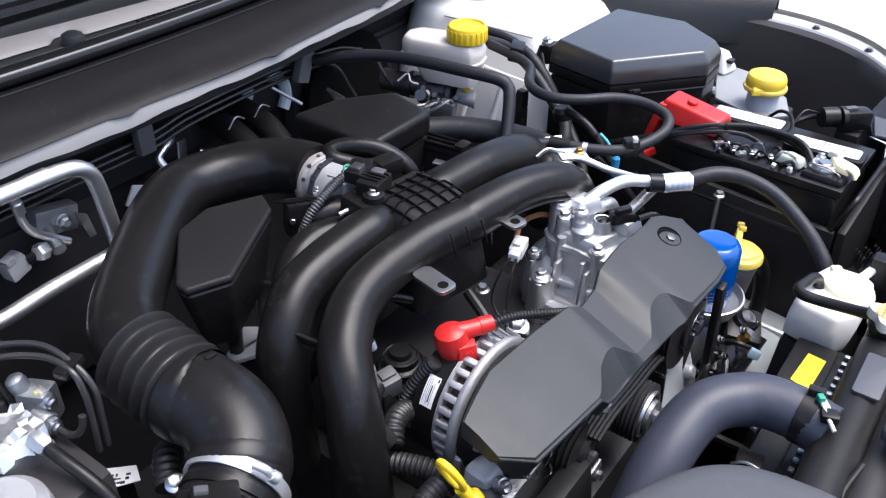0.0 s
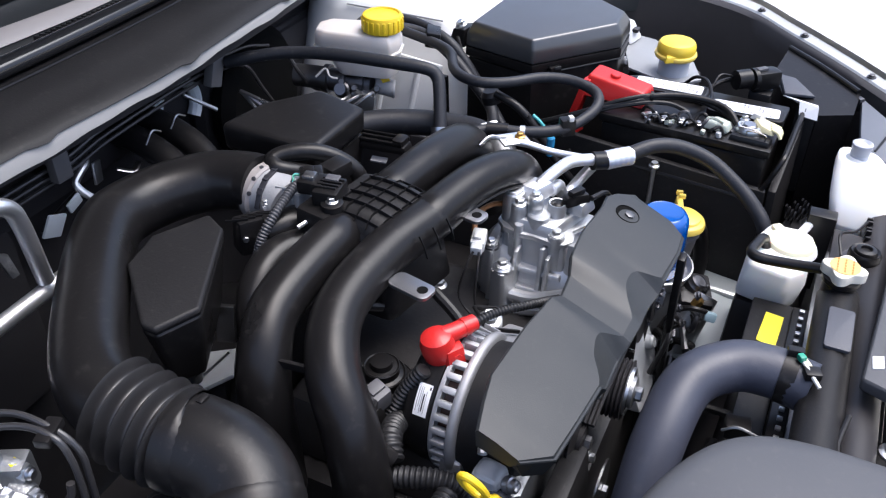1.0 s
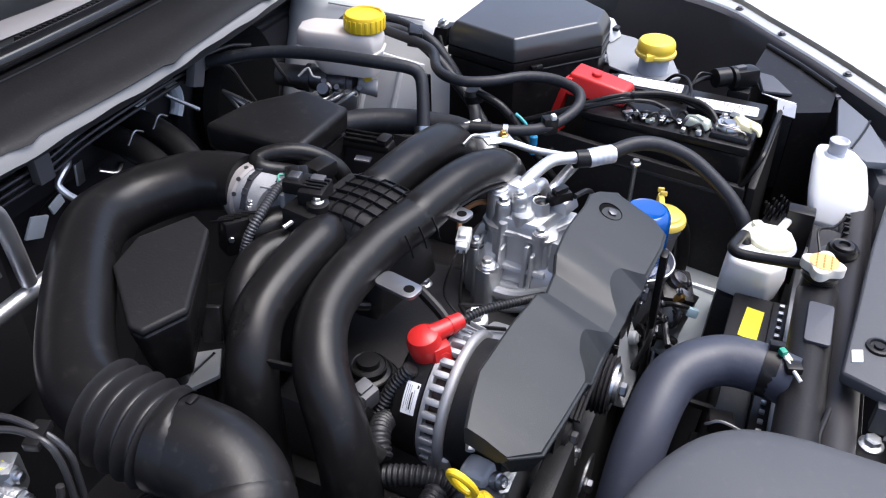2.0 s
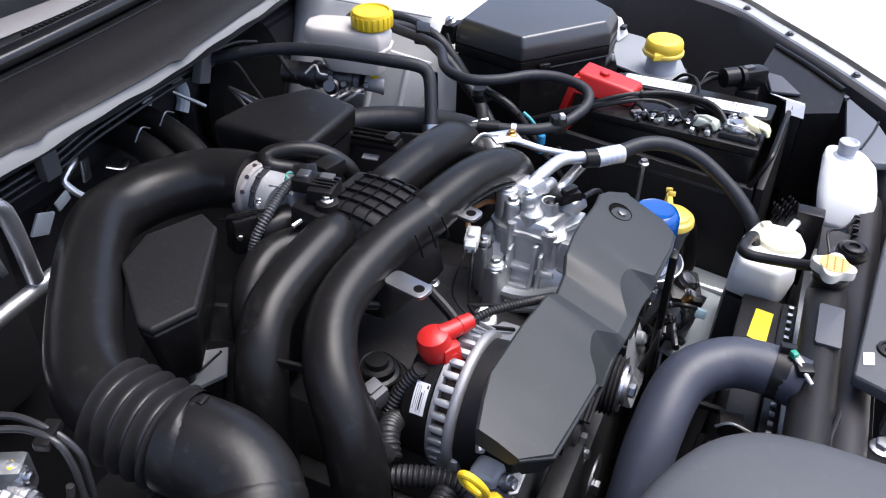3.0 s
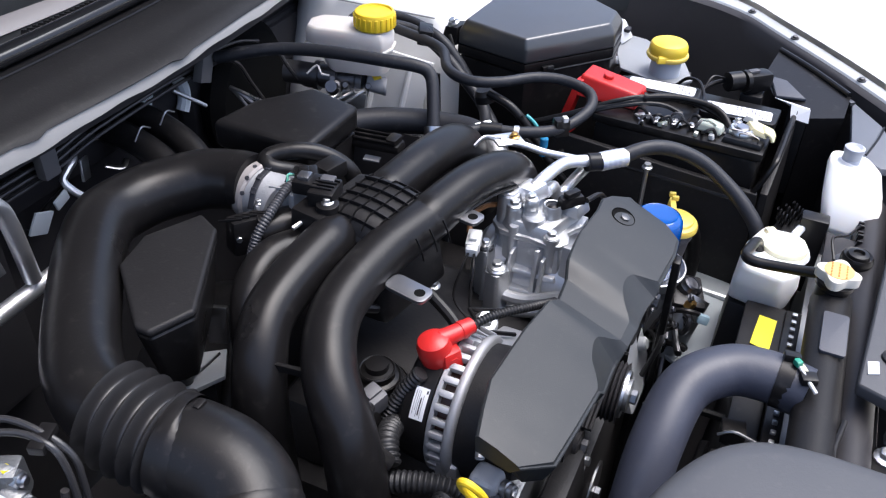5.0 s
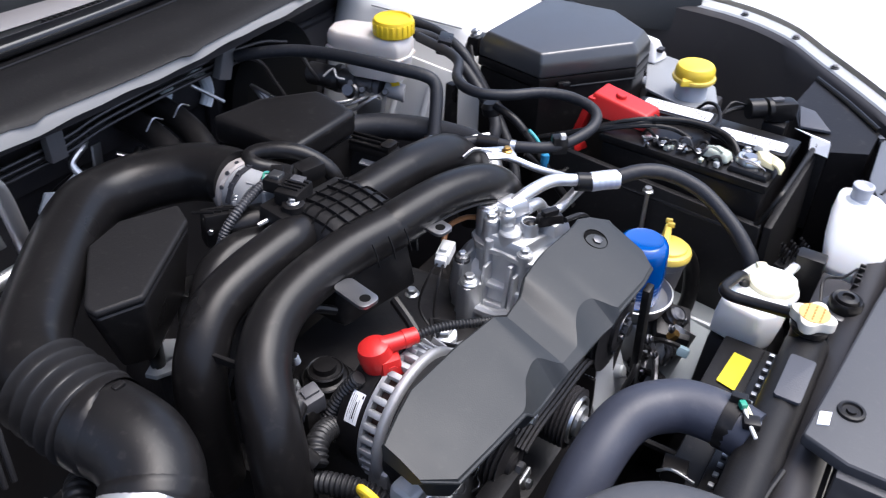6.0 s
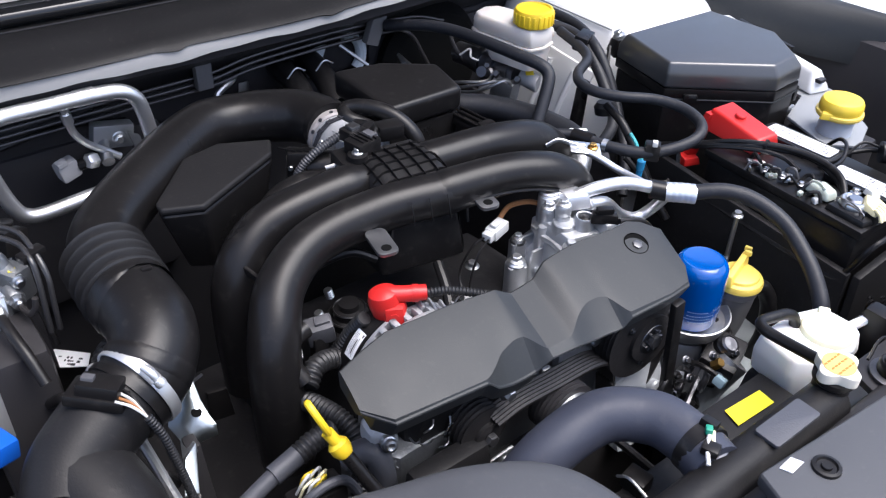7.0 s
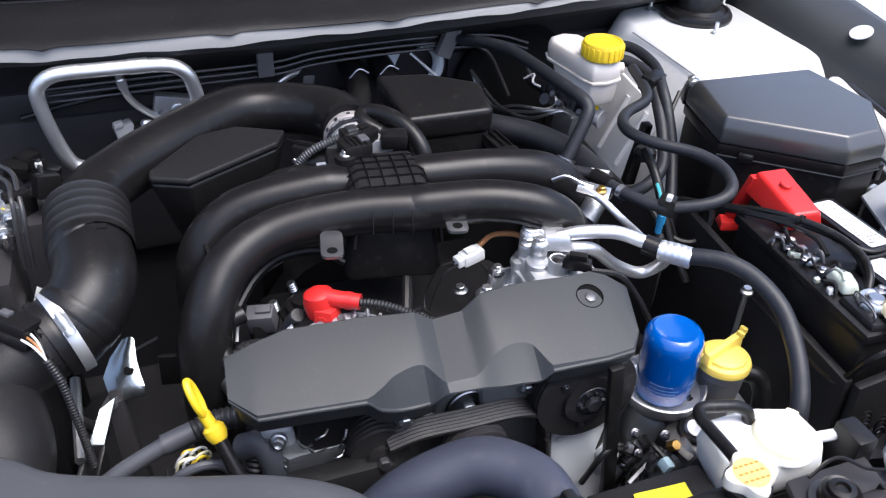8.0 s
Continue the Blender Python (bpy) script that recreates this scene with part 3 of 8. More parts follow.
def alternator():
    ob = thing("alternator", (0.505, 0.30, 0.80), "silver slotted alternator with a black rear case", "alternator")
    c = (0.494, 0.0, 0.868)
    part("rear_case", lathe([(0.0, -0.352), (0.056, -0.352), (0.063, -0.347), (0.065, -0.330), (0.065, -0.3225), (0, -0.3225)], c, (0, -1, 0), 40), PLASTIC, ob)
    part("stator", lathe([(0.0, -0.322), (0.0565, -0.322), (0.0585, -0.290), (0, -0.290)], c, (0, -1, 0), 40), DARK_COIL, ob, "dark copper windings behind the slots")
    # the slotted ring, bar by bar
    part("ring_rear", lathe([(0.056, -0.3215), (0.0648, -0.3215), (0.0662, -0.3205), (0.0666, -0.3165), (0.056, -0.3160)], c, (0, -1, 0), 48), GREY_ALLOY, ob)
    part("ring_front", lathe([(0.056, -0.3040), (0.0676, -0.3040), (0.0690, -0.3032), (0.0700, -0.3015), (0.0702, -0.2985), (0.0694, -0.2965), (0.0676, -0.2952), (0.0640, -0.2948), (0.0, -0.2948)], c, (0, -1, 0), 48), GREY_ALLOY, ob)
    for k in range(32):
        a = math.tau * (k + 0.5) / 32
        x, z = c[0] + 0.0638 * math.cos(a), c[2] + 0.0638 * math.sin(a)
        part("slot_bar", box((x, 0.3110, z), (0.0082, 0.0150, 0.0064), 0.0022, (0, -math.degrees(a), 0)), GREY_ALLOY, ob)
    part("front_case", lathe([(0.0, -0.2943), (0.0635, -0.2943), (0.065, -0.28), (0.064, -0.27), (0.062, -0.26), (0.060, -0.24), (0.05, -0.23), (0, -0.23)], c, (0, -1, 0), 40), PLASTIC_MATT, ob)
    a0, a1 = radians(130), radians(156)
    lab = bmesh.new()
    rings = []
    for i in range(9):
        a = a0 + (a1 - a0) * i / 8
        rings.append([(c[0] + 0.0658 * math.cos(a), y, c[2] + 0.0658 * math.sin(a)) for y in (0.3255, 0.3385)])
    bridge(lab, [[Vector(q) for q in r] for r in rings], caps=False, closed=False)
    plate = part("rating_label", lab, LABEL_WHITE, ob, "white rating label with dark print")
    for k, (y0, y1, f0, f1) in enumerate(((0.3262, 0.3278, 0.06, 0.16), (0.3290, 0.3294, 0.22, 0.92), (0.3305, 0.3318, 0.30, 0.84), (0.3328, 0.3332, 0.10, 0.90), (0.3345, 0.3349, 0.10, 0.72), (0.3364, 0.3368, 0.10, 0.85))):
        bm = bmesh.new()
        bridge(bm, [[Vector((c[0] + 0.0662 * math.cos(a), y, c[2] + 0.0662 * math.sin(a))) for y in (y0, y1)] for a in [a0 + (a1 - a0) * (f0 + (f1 - f0) * i / 6) for i in range(7)]], caps=False, closed=False)
        part("print_bar", bm, INK, plate)
    part("bolt_washer", lathe([(0.0130, -0.004), (0.0130, 0.0), (0.0115, 0.0012), (0, 0.0012)], (0.5790, 0.3250, 0.893), (-0.2, -0.1, 1), 22), GREY_ALLOY, ob)
    bolt(ob, (0.5790, 0.3250, 0.894), (-0.2, -0.1, 1), 0.0085, name="top_bolt")
    part("bolt_post", tube([(0.579, 0.325, 0.80), (0.579, 0.325, 0.890)], 0.012, 14, 3), DARK_ALLOY, ob)
    for k in range(4):
        part("cooling_fin", box((0.508 + 0.012 * k, 0.318 - 0.003 * k, 0.9345 - 0.006 * k), (0.003, 0.018, 0.006), 0.001, (0, 26, -14)), GREY_ALLOY, ob)
    part("bracket", hull8([(0.50, 0.285, 0.885), (0.60, 0.280, 0.86), (0.60, 0.318, 0.86), (0.50, 0.320, 0.885)], [(0.502, 0.287, 0.930), (0.60, 0.283, 0.880), (0.60, 0.312, 0.880), (0.502, 0.314, 0.930)], 0.004), GREY_ALLOY, ob)
    part("side_lug", hull8([(0.425, 0.285, 0.80), (0.455, 0.285, 0.80), (0.455, 0.312, 0.80), (0.425, 0.312, 0.80)], [(0.428, 0.288, 0.855), (0.450, 0.288, 0.868), (0.450, 0.310, 0.868), (0.428, 0.310, 0.855)], 0.005), GREY_ALLOY, ob)
    part("case_stud", tube([(0.440, 0.272, 0.905), (0.418, 0.264, 0.896)], 0.0042, 10, 2), ZINC, ob)
    return ob


alternator()


def alternator_terminal():
    ob = thing("alternator_terminal", (0.47, 0.335, 0.93), "red rubber terminal boot on a ribbed black cable", "terminal boot")
    part("boot", lathe([(0.0145, -0.018), (0.0158, -0.010), (0.0160, -0.002), (0.0140, 0.005), (0.0090, 0.0084), (0, 0.0096)], (0.479, 0.336, 0.946), (-0.12, 0.15, 1), 32), RED, ob)
    skirt = part("boot_skirt", hull8([(0.469, 0.318, 0.925), (0.486, 0.308, 0.925), (0.499, 0.322, 0.925), (0.494, 0.338, 0.925), (0.478, 0.346, 0.925)], [(0.470, 0.321, 0.943), (0.485, 0.312, 0.943), (0.496, 0.323, 0.943), (0.492, 0.336, 0.943), (0.479, 0.343, 0.943)], 0.003), RED, ob)
    part("moulded_mark", hull8([(0.4728, 0.3155, 0.936), (0.4800, 0.3112, 0.937), (0.4795, 0.3105, 0.937), (0.4722, 0.3148, 0.936)], [(0.4735, 0.3158, 0.939), (0.4775, 0.3133, 0.940), (0.4770, 0.3126, 0.940), (0.4729, 0.3151, 0.939)]), RED, skirt)
    part("boot_collar", tube([(0.502, 0.3215, 0.948), (0.507, 0.3185, 0.948)], 0.0088, 18, 2), RED, ob)
    part("boot_neck", tube([(0.484, 0.333, 0.948), (0.496, 0.325, 0.948), (0.514, 0.315, 0.948)], 0.0078, 18, 4, radius=lambda s: 1.15 - 0.12 * s, flat=0.95), RED, ob)
    part("cable_loom", ribbed([(0.498, 0.321, 0.947), (0.53, 0.303, 0.950), (0.565, 0.278, 0.944), (0.60, 0.262, 0.930)], 0.0046, 0.0034, 0.22, 12), LOOM, ob)
    return ob


alternator_terminal()


def compressor():
    ob = thing("air_conditioning_compressor", (0.715, 0.33, 0.80), "bright cast alloy air conditioning compressor", "compressor")
    part("body", lathe([(0, -0.385), (0.036, -0.385), (0.044, -0.378), (0.047, -0.36), (0.047, -0.345), (0.044, -0.343), (0.044, -0.30), (0.049, -0.298), (0.049, -0.245), (0, -0.245)], (0.720, 0, 0.862), (0, -1, 0), 40), ALUMINIUM, ob)
    part("lower_block", hull8([(0.681, 0.282, 0.835), (0.75, 0.276, 0.835), (0.75, 0.356, 0.835), (0.683, 0.348, 0.835)], [(0.684, 0.286, 0.926), (0.748, 0.280, 0.926), (0.748, 0.366, 0.926), (0.689, 0.352, 0.926)], 0.005, 2), ALUMINIUM, ob)
    rim = [(0.681, 0.300), (0.684, 0.286), (0.694, 0.279), (0.704, 0.281), (0.712, 0.286), (0.730, 0.276), (0.752, 0.274), (0.752, 0.370), (0.700, 0.368), (0.688, 0.357), (0.683, 0.338), (0.685, 0.322)]
    part("flange", prism(rim, 0.925, 0.9315, 0.0022), ALUMINIUM, ob)
    part("upper_block", hull8([(0.686, 0.298, 0.931), (0.716, 0.290, 0.931), (0.749, 0.279, 0.931), (0.749, 0.366, 0.931), (0.702, 0.364, 0.931), (0.688, 0.346, 0.931)], [(0.690, 0.300, 0.944), (0.716, 0.293, 0.944), (0.744, 0.283, 0.945), (0.745, 0.362, 0.946), (0.704, 0.361, 0.945), (0.692, 0.346, 0.944)], 0.003, 2), ALUMINIUM, ob)
    part("shoulder", hull8([(0.722, 0.279, 0.943), (0.748, 0.272, 0.943), (0.750, 0.300, 0.943), (0.726, 0.304, 0.943)], [(0.725, 0.282, 0.957), (0.745, 0.276, 0.958), (0.747, 0.297, 0.958), (0.728, 0.300, 0.957)], 0.003, 2), ALUMINIUM, ob)
    # stepped casting bosses: (x, y, radius, foot, top)
    for x, y, r, low, top in ((0.702, 0.322, 0.0125, 0.925, 0.950), (0.7085, 0.354, 0.0115, 0.90, 0.966), (0.700, 0.344, 0.0088, 0.925, 0.957), (0.688, 0.339, 0.0050, 0.90, 0.940)):
        part("boss", lathe([(r * 1.22, low), (r * 1.12, low + 0.004), (r * 1.02, top - 0.004), (r, top - 0.001), (r * 0.92, top), (0, top)], (x, y, 0), segs=28), ALUMINIUM, ob)
    part("neck", lathe([(0.0084, 0.948), (0.0084, 0.954), (0.0080, 0.955), (0.0080, 0.956), (0.0086, 0.957), (0.0086, 0.9655), (0.0078, 0.967), (0, 0.967)], (0.7055, 0.328, 0), segs=26), ALUMINIUM, ob)
    part("valve_cup", lathe([(0.0125, 0.925), (0.0108, 0.936), (0.0102, 0.957), (0.0094, 0.959), (0.0080, 0.9585), (0.0076, 0.951), (0, 0.951)], (0.7175, 0.3075, 0), segs=28), ALUMINIUM, ob, "hollow alloy boss")
    part("cup_plug", lathe([(0.0066, 0.9512), (0.0060, 0.9575), (0.0030, 0.9590), (0, 0.9590)], (0.7175, 0.3075, 0), segs=18), PLASTIC, ob, "black plug in the hollow boss")
    for x, y, top in ((0.690, 0.297, 0.937),):
        part("flange_ear", lathe([(0.0092, 0.895), (0.0085, 0.926), (0.0092, 0.932), (0.0088, top), (0, top)], (x, y, 0), segs=22), ALUMINIUM, ob)
    bolt(ob, (0.690, 0.297, 0.937), r=0.0052, mat=ALUMINIUM)
    bolt(ob, (0.700, 0.344, 0.957), r=0.0056)
    bolt(ob, (0.7055, 0.328, 0.967), r=0.0048)
    # ledges of the casting below the block
    for z, x0, y0, y1 in ((0.893, 0.674, 0.284, 0.336), (0.872, 0.668, 0.276, 0.342), (0.850, 0.662, 0.270, 0.346)):
        part("ledge", hull8([(x0, y0, z - 0.005), (0.70, y0, z - 0.005), (0.70, y1, z - 0.005), (x0, y1, z - 0.005)], [(x0 + 0.002, y0 + 0.002, z), (0.70, y0 + 0.002, z), (0.70, y1 - 0.002, z), (x0 + 0.002, y1 - 0.002, z)], 0.0015), ALUMINIUM, ob)
    part("web", hull8([(0.664, 0.306, 0.83), (0.684, 0.302, 0.83), (0.684, 0.308, 0.83), (0.664, 0.312, 0.83)], [(0.678, 0.306, 0.922), (0.690, 0.302, 0.924), (0.690, 0.308, 0.924), (0.678, 0.311, 0.922)], 0.0015), ALUMINIUM, ob)
    part("side_arm", hull8([(0.672, 0.252, 0.86), (0.682, 0.250, 0.86), (0.690, 0.282, 0.86), (0.680, 0.286, 0.86)], [(0.684, 0.254, 0.930), (0.692, 0.252, 0.930), (0.697, 0.280, 0.930), (0.688, 0.284, 0.930)], 0.003), ALUMINIUM, ob)
    union = part("pipe_union", hull8([(0.708, 0.328, 0.955), (0.738, 0.316, 0.955), (0.742, 0.346, 0.955), (0.714, 0.358, 0.955)], [(0.712, 0.330, 0.972), (0.736, 0.320, 0.972), (0.738, 0.344, 0.972), (0.716, 0.353, 0.972)], 0.004), TUBE_ALLOY, ob, "machined alloy pipe union")
    part("union_ring", lathe([(0.0095, 0.962), (0.0095, 0.969), (0.0085, 0.970), (0.0050, 0.970), (0.0046, 0.967), (0, 0.967)], (0.7085, 0.354, 0), segs=24), TUBE_ALLOY, union)
    # mounting legs with their bolts
    for x, y, top, r in ((0.658, 0.344, 0.903, 0.0105), (0.679, 0.366, 0.912, 0.0085)):
        leg = part("leg", prism(round_rect(x, y, r * 2.3, r * 2.0, r * 0.5, turn=-20), 0.80, top - 0.004, 0.002, taper=0.92), ALUMINIUM, ob)
        part("leg_washer", lathe([(r * 1.05, top - 0.005), (r * 1.05, top - 0.0015), (r * 0.9, top), (0, top)], (x, y, 0), segs=20), DARK_STEEL if r < 0.01 else ZINC, leg)
        bolt(leg, (x, y, top), r=r * 0.55)
    for y in (0.30, 0.335, 0.362):
        part("casting_rib", hull8([(0.655, y - 0.003, 0.80), (0.70, y - 0.003, 0.80), (0.70, y + 0.003, 0.80), (0.655, y + 0.003, 0.80)], [(0.672, y - 0.002, 0.915), (0.70, y - 0.002, 0.915), (0.70, y + 0.002, 0.915), (0.672, y + 0.002, 0.915)], 0.0015), ALUMINIUM, ob)
    part("cross_web", tube([(0.663, 0.27, 0.885), (0.660, 0.31, 0.868), (0.661, 0.345, 0.866)], 0.007, 10, 4), ALUMINIUM, ob)
    part("cross_web", tube([(0.660, 0.285, 0.858), (0.658, 0.345, 0.842)], 0.006, 10, 3), ALUMINIUM, ob)
    part("front_collar", tube([(0.676, 0.262, 0.928), (0.664, 0.26, 0.90), (0.660, 0.262, 0.86)], 0.006, 10, 4), ALUMINIUM, ob)
    part("sensor_plug", hull8([(0.714, 0.296, 0.955), (0.738, 0.276, 0.955), (0.746, 0.287, 0.955), (0.724, 0.306, 0.955)], [(0.716, 0.297, 0.968), (0.736, 0.278, 0.967), (0.743, 0.287, 0.967), (0.724, 0.304, 0.968)], 0.003), PLASTIC, ob, "black sensor plug")
    part("plug_clip", box((0.729, 0.291, 0.9705), (0.018, 0.008, 0.006), 0.001, (0, 0, -30)), PLASTIC, ob)
    part("plug_lead", tube([(0.736, 0.276, 0.962), (0.765, 0.268, 0.955), (0.785, 0.262, 0.93), (0.80, 0.25, 0.90)], 0.003, 8, 5), RUBBER, ob)
    return ob


compressor()


def refrigerant_pipes():
    ob = thing("refrigerant_pipes", (0.80, 0.3, 0.88), "bright aluminium refrigerant pipes with a rubber hose", "refrigerant pipe")
    part("upper_pipe", tube([(0.728, 0.334, 0.966), (0.75, 0.326, 0.972), (0.785, 0.318, 0.970), (0.806, 0.303, 0.966), (0.818, 0.290, 0.963)], 0.0072, 14, 6), TUBE_ALLOY, ob)
    part("lower_pipe", tube([(0.738, 0.322, 0.958), (0.765, 0.322, 0.950), (0.80, 0.328, 0.918), (0.835, 0.330, 0.898), (0.852, 0.318, 0.915), (0.846, 0.300, 0.945), (0.832, 0.292, 0.955)], 0.0068, 14, 6), TUBE_ALLOY, ob)
    part("service_pipe", tube([(0.792, 0.398, 0.975), (0.803, 0.375, 0.970), (0.812, 0.350, 0.962), (0.814, 0.318, 0.962), (0.812, 0.304, 0.964)], 0.0043, 12, 6), TUBE_ALLOY, ob)
    part("black_collar", tube([(0.809, 0.298, 0.964), (0.821, 0.285, 0.962)], 0.0108, 16, 2), PLASTIC, ob, "black plastic collar")
    cr = part("crimp_sleeve", ribbed([(0.820, 0.286, 0.962), (0.832, 0.273, 0.963), (0.842, 0.262, 0.963)], 0.0112, 0.006, 0.025, 20), TUBE_ALLOY, ob, "silver crimped hose sleeve")
    part("hose", tube([(0.836, 0.268, 0.964), (0.862, 0.242, 0.970), (0.880, 0.215, 0.966), (0.890, 0.180, 0.952), (0.886, 0.146, 0.932), (0.876, 0.118, 0.912), (0.866, 0.10, 0.89), (0.86, 0.09, 0.84), (0.86, 0.085, 0.78)], 0.0088, 16, 8), HOSE, ob, "dark rubber refrigerant hose")
    part("service_port", lathe([(0.004, 0), (0.004, 0.012), (0.0052, 0.013), (0.0052, 0.024), (0.0035, 0.026), (0, 0.026)], (0.881, 0.372, 0.915), (0.05, 0.0, 1), 16), PORT_BLUE, ob, "blue service port cap")
    part("port_lead", tube([(0.882, 0.372, 0.94), (0.886, 0.388, 0.955), (0.888, 0.40, 0.962)], 0.0022, 8, 4), TEAL, ob)
    part("clamp_plate", box((0.800, 0.392, 0.974), (0.036, 0.022, 0.003), 0.001, (8, 6, -38)), ZINC, ob, "zinc clamp plate")
    bolt(ob, (0.806, 0.386, 0.976), r=0.0042, mat=BRASS)
    part("strap", tube([(0.762, 0.418, 0.978), (0.775, 0.412, 0.984), (0.79, 0.402, 0.978), (0.80, 0.394, 0.976)], 0.0014, 8, 5, flat=2), ZINC, ob)
    return ob


refrigerant_pipes()


LUG_BLACK = material("dark_plated_steel", (0.29, 0.29, 0.30), 0.34, 0.9, bump=0.1, vary=0.2)


def intake_manifold():
    ob = thing("intake_manifold", (0.57, 0.43, 0.78), "glossy black plastic intake manifold with four curved runners", "intake manifold")
    part("plenum", hull8(
        [(0.522, 0.405, 0.90), (0.625, 0.385, 0.90), (0.635, 0.50, 0.90), (0.525, 0.515, 0.90)],
        [(0.530, 0.412, 0.985), (0.615, 0.395, 0.985), (0.612, 0.485, 1.006), (0.540, 0.495, 1.006)], 0.012, 3), PLASTIC, ob)

    def runner(pts, r, flat=1.0, swell=0.0):
        return part("runner", tube(pts, r, 22, 10, flat=flat, radius=lambda s: (0.72 + 0.28 * min(1, s / 0.14)) * (1 + swell * max(0, s - 0.5))), PLASTIC, ob)
    runner([(0.668, 0.384, 0.984), (0.60, 0.400, 0.984), (0.53, 0.415, 0.982), (0.455, 0.418, 0.973), (0.404, 0.397, 0.955), (0.376, 0.366, 0.920), (0.368, 0.353, 0.87), (0.368, 0.350, 0.78)], 0.0235, swell=0.32)
    runner([(0.56, 0.462, 0.985), (0.506, 0.468, 0.984), (0.430, 0.470, 0.972), (0.390, 0.458, 0.945), (0.377, 0.452, 0.90), (0.377, 0.45, 0.80)], 0.0235, swell=0.1)
    runner([(0.56, 0.405, 0.984), (0.62, 0.396, 0.988), (0.68, 0.382, 0.989), (0.728, 0.366, 0.979), (0.758, 0.360, 0.948), (0.768, 0.358, 0.88)], 0.0222)
    runner([(0.58, 0.462, 0.985), (0.64, 0.455, 0.986), (0.71, 0.447, 0.985), (0.772, 0.442, 0.970), (0.806, 0.438, 0.93), (0.82, 0.43, 0.86)], 0.0235)
    part("inner_branch", tube([(0.535, 0.50, 0.965), (0.50, 0.515, 0.968), (0.465, 0.515, 0.958), (0.44, 0.505, 0.93), (0.43, 0.50, 0.87)], 0.018, 16, 8), PLASTIC, ob)
    part("seam", tube([(0.445, 0.398, 0.972), (0.40, 0.378, 0.952), (0.378, 0.348, 0.915), (0.375, 0.338, 0.87)], 0.0018, 6, 8), PLASTIC, ob)
    part("seam", tube([(0.60, 0.384, 0.978), (0.67, 0.362, 0.980), (0.72, 0.347, 0.968), (0.745, 0.343, 0.94)], 0.0018, 6, 8), PLASTIC, ob)
    # the crown over the plenum: a closed skin with thin crossed ribs
    def crown(u, v):
        """u: 0 to 1 towards the driver's side; v: 0 at the rear, 1 at the front."""
        x = 0.534 + 0.086 * u + 0.008 * (1 - v)
        y = 0.494 - 0.096 * v - 0.012 * u
        return Vector((x, y, 1.0045 + 0.0055 * math.sin(math.pi * min(1, v * 1.05)) - 0.011 * v * v - 0.010 * max(0, 0.12 - u) / 0.12 - 0.012 * max(0, u - 0.86) / 0.14))
    skin = [[crown(i / 14, j / 14) for j in range(15)] for i in range(15)]
    skin = [[Vector((q.x - 0.004, q.y, q.z - 0.035)) for q in skin[0]]] + skin + [[Vector((q.x + 0.004, q.y, q.z - 0.035)) for q in skin[-1]]]
    part("crown", sheet(skin, 0.003), PLASTIC_MATT, ob, sharp=60)
    for i in range(6):
        u = 0.06 + 0.88 * i / 5
        part("rib", tube([crown(u, v / 8) + Vector((0, 0, 0.0016)) for v in range(1, 9)], 0.00042, 6, 2, flat=6.5), PLASTIC, ob)
    for i in range(6):
        v = 0.14 + 0.72 * i / 5
        part("rib", tube([crown(u / 8, v) + Vector((0, 0, 0.0010)) for u in range(9)], 0.00042, 6, 2, flat=4.5), PLASTIC, ob)
    for i in range(3):
        x = 0.548 + i * 0.019
        part("rib", tube([(x + 0.001, 0.388 - i * 0.005, 0.998), (x - 0.001, 0.382 - i * 0.005, 0.989), (x - 0.002, 0.378 - i * 0.005, 0.977)], 0.00045, 6, 3, flat=3), PLASTIC, ob)
    for x, y, z, turn in ((0.502, 0.372, 0.976, -12), (0.632, 0.376, 0.976, -12)):
        c, s = math.cos(radians(turn)), math.sin(radians(turn))
        lug = prism(round_rect(x, y, 0.022, 0.044, 0.007, turn=turn), z, z + 0.004, 0.001)
        lugp = part("mounting_lug", lug, LUG_BLACK, ob, "dark plated steel mounting lug")
        # the lug is not pierced: a near-black disc paints the hole's shade
        part("lug_eye", lathe([(0.0052, 0.0035), (0.0052, 0.0043), (0, 0.0043)], (x - 0.012 * s * -1, y - 0.012, z), segs=18), HOLE, lugp, "near-black disc for the unlit hole in the lug")
    part("web", box((0.391, 0.415, 0.955), (0.004, 0.055, 0.008), 0.001, (0, 0, 8)), PLASTIC, ob)
    part("sensor_pad", hull8([(0.522, 0.472, 0.96), (0.565, 0.465, 0.96), (0.575, 0.51, 0.96), (0.528, 0.515, 0.96)], [(0.525, 0.474, 1.006), (0.562, 0.468, 1.006), (0.571, 0.508, 1.006), (0.531, 0.512, 1.006)], 0.004), PLASTIC, ob)
    return ob


intake_manifold()


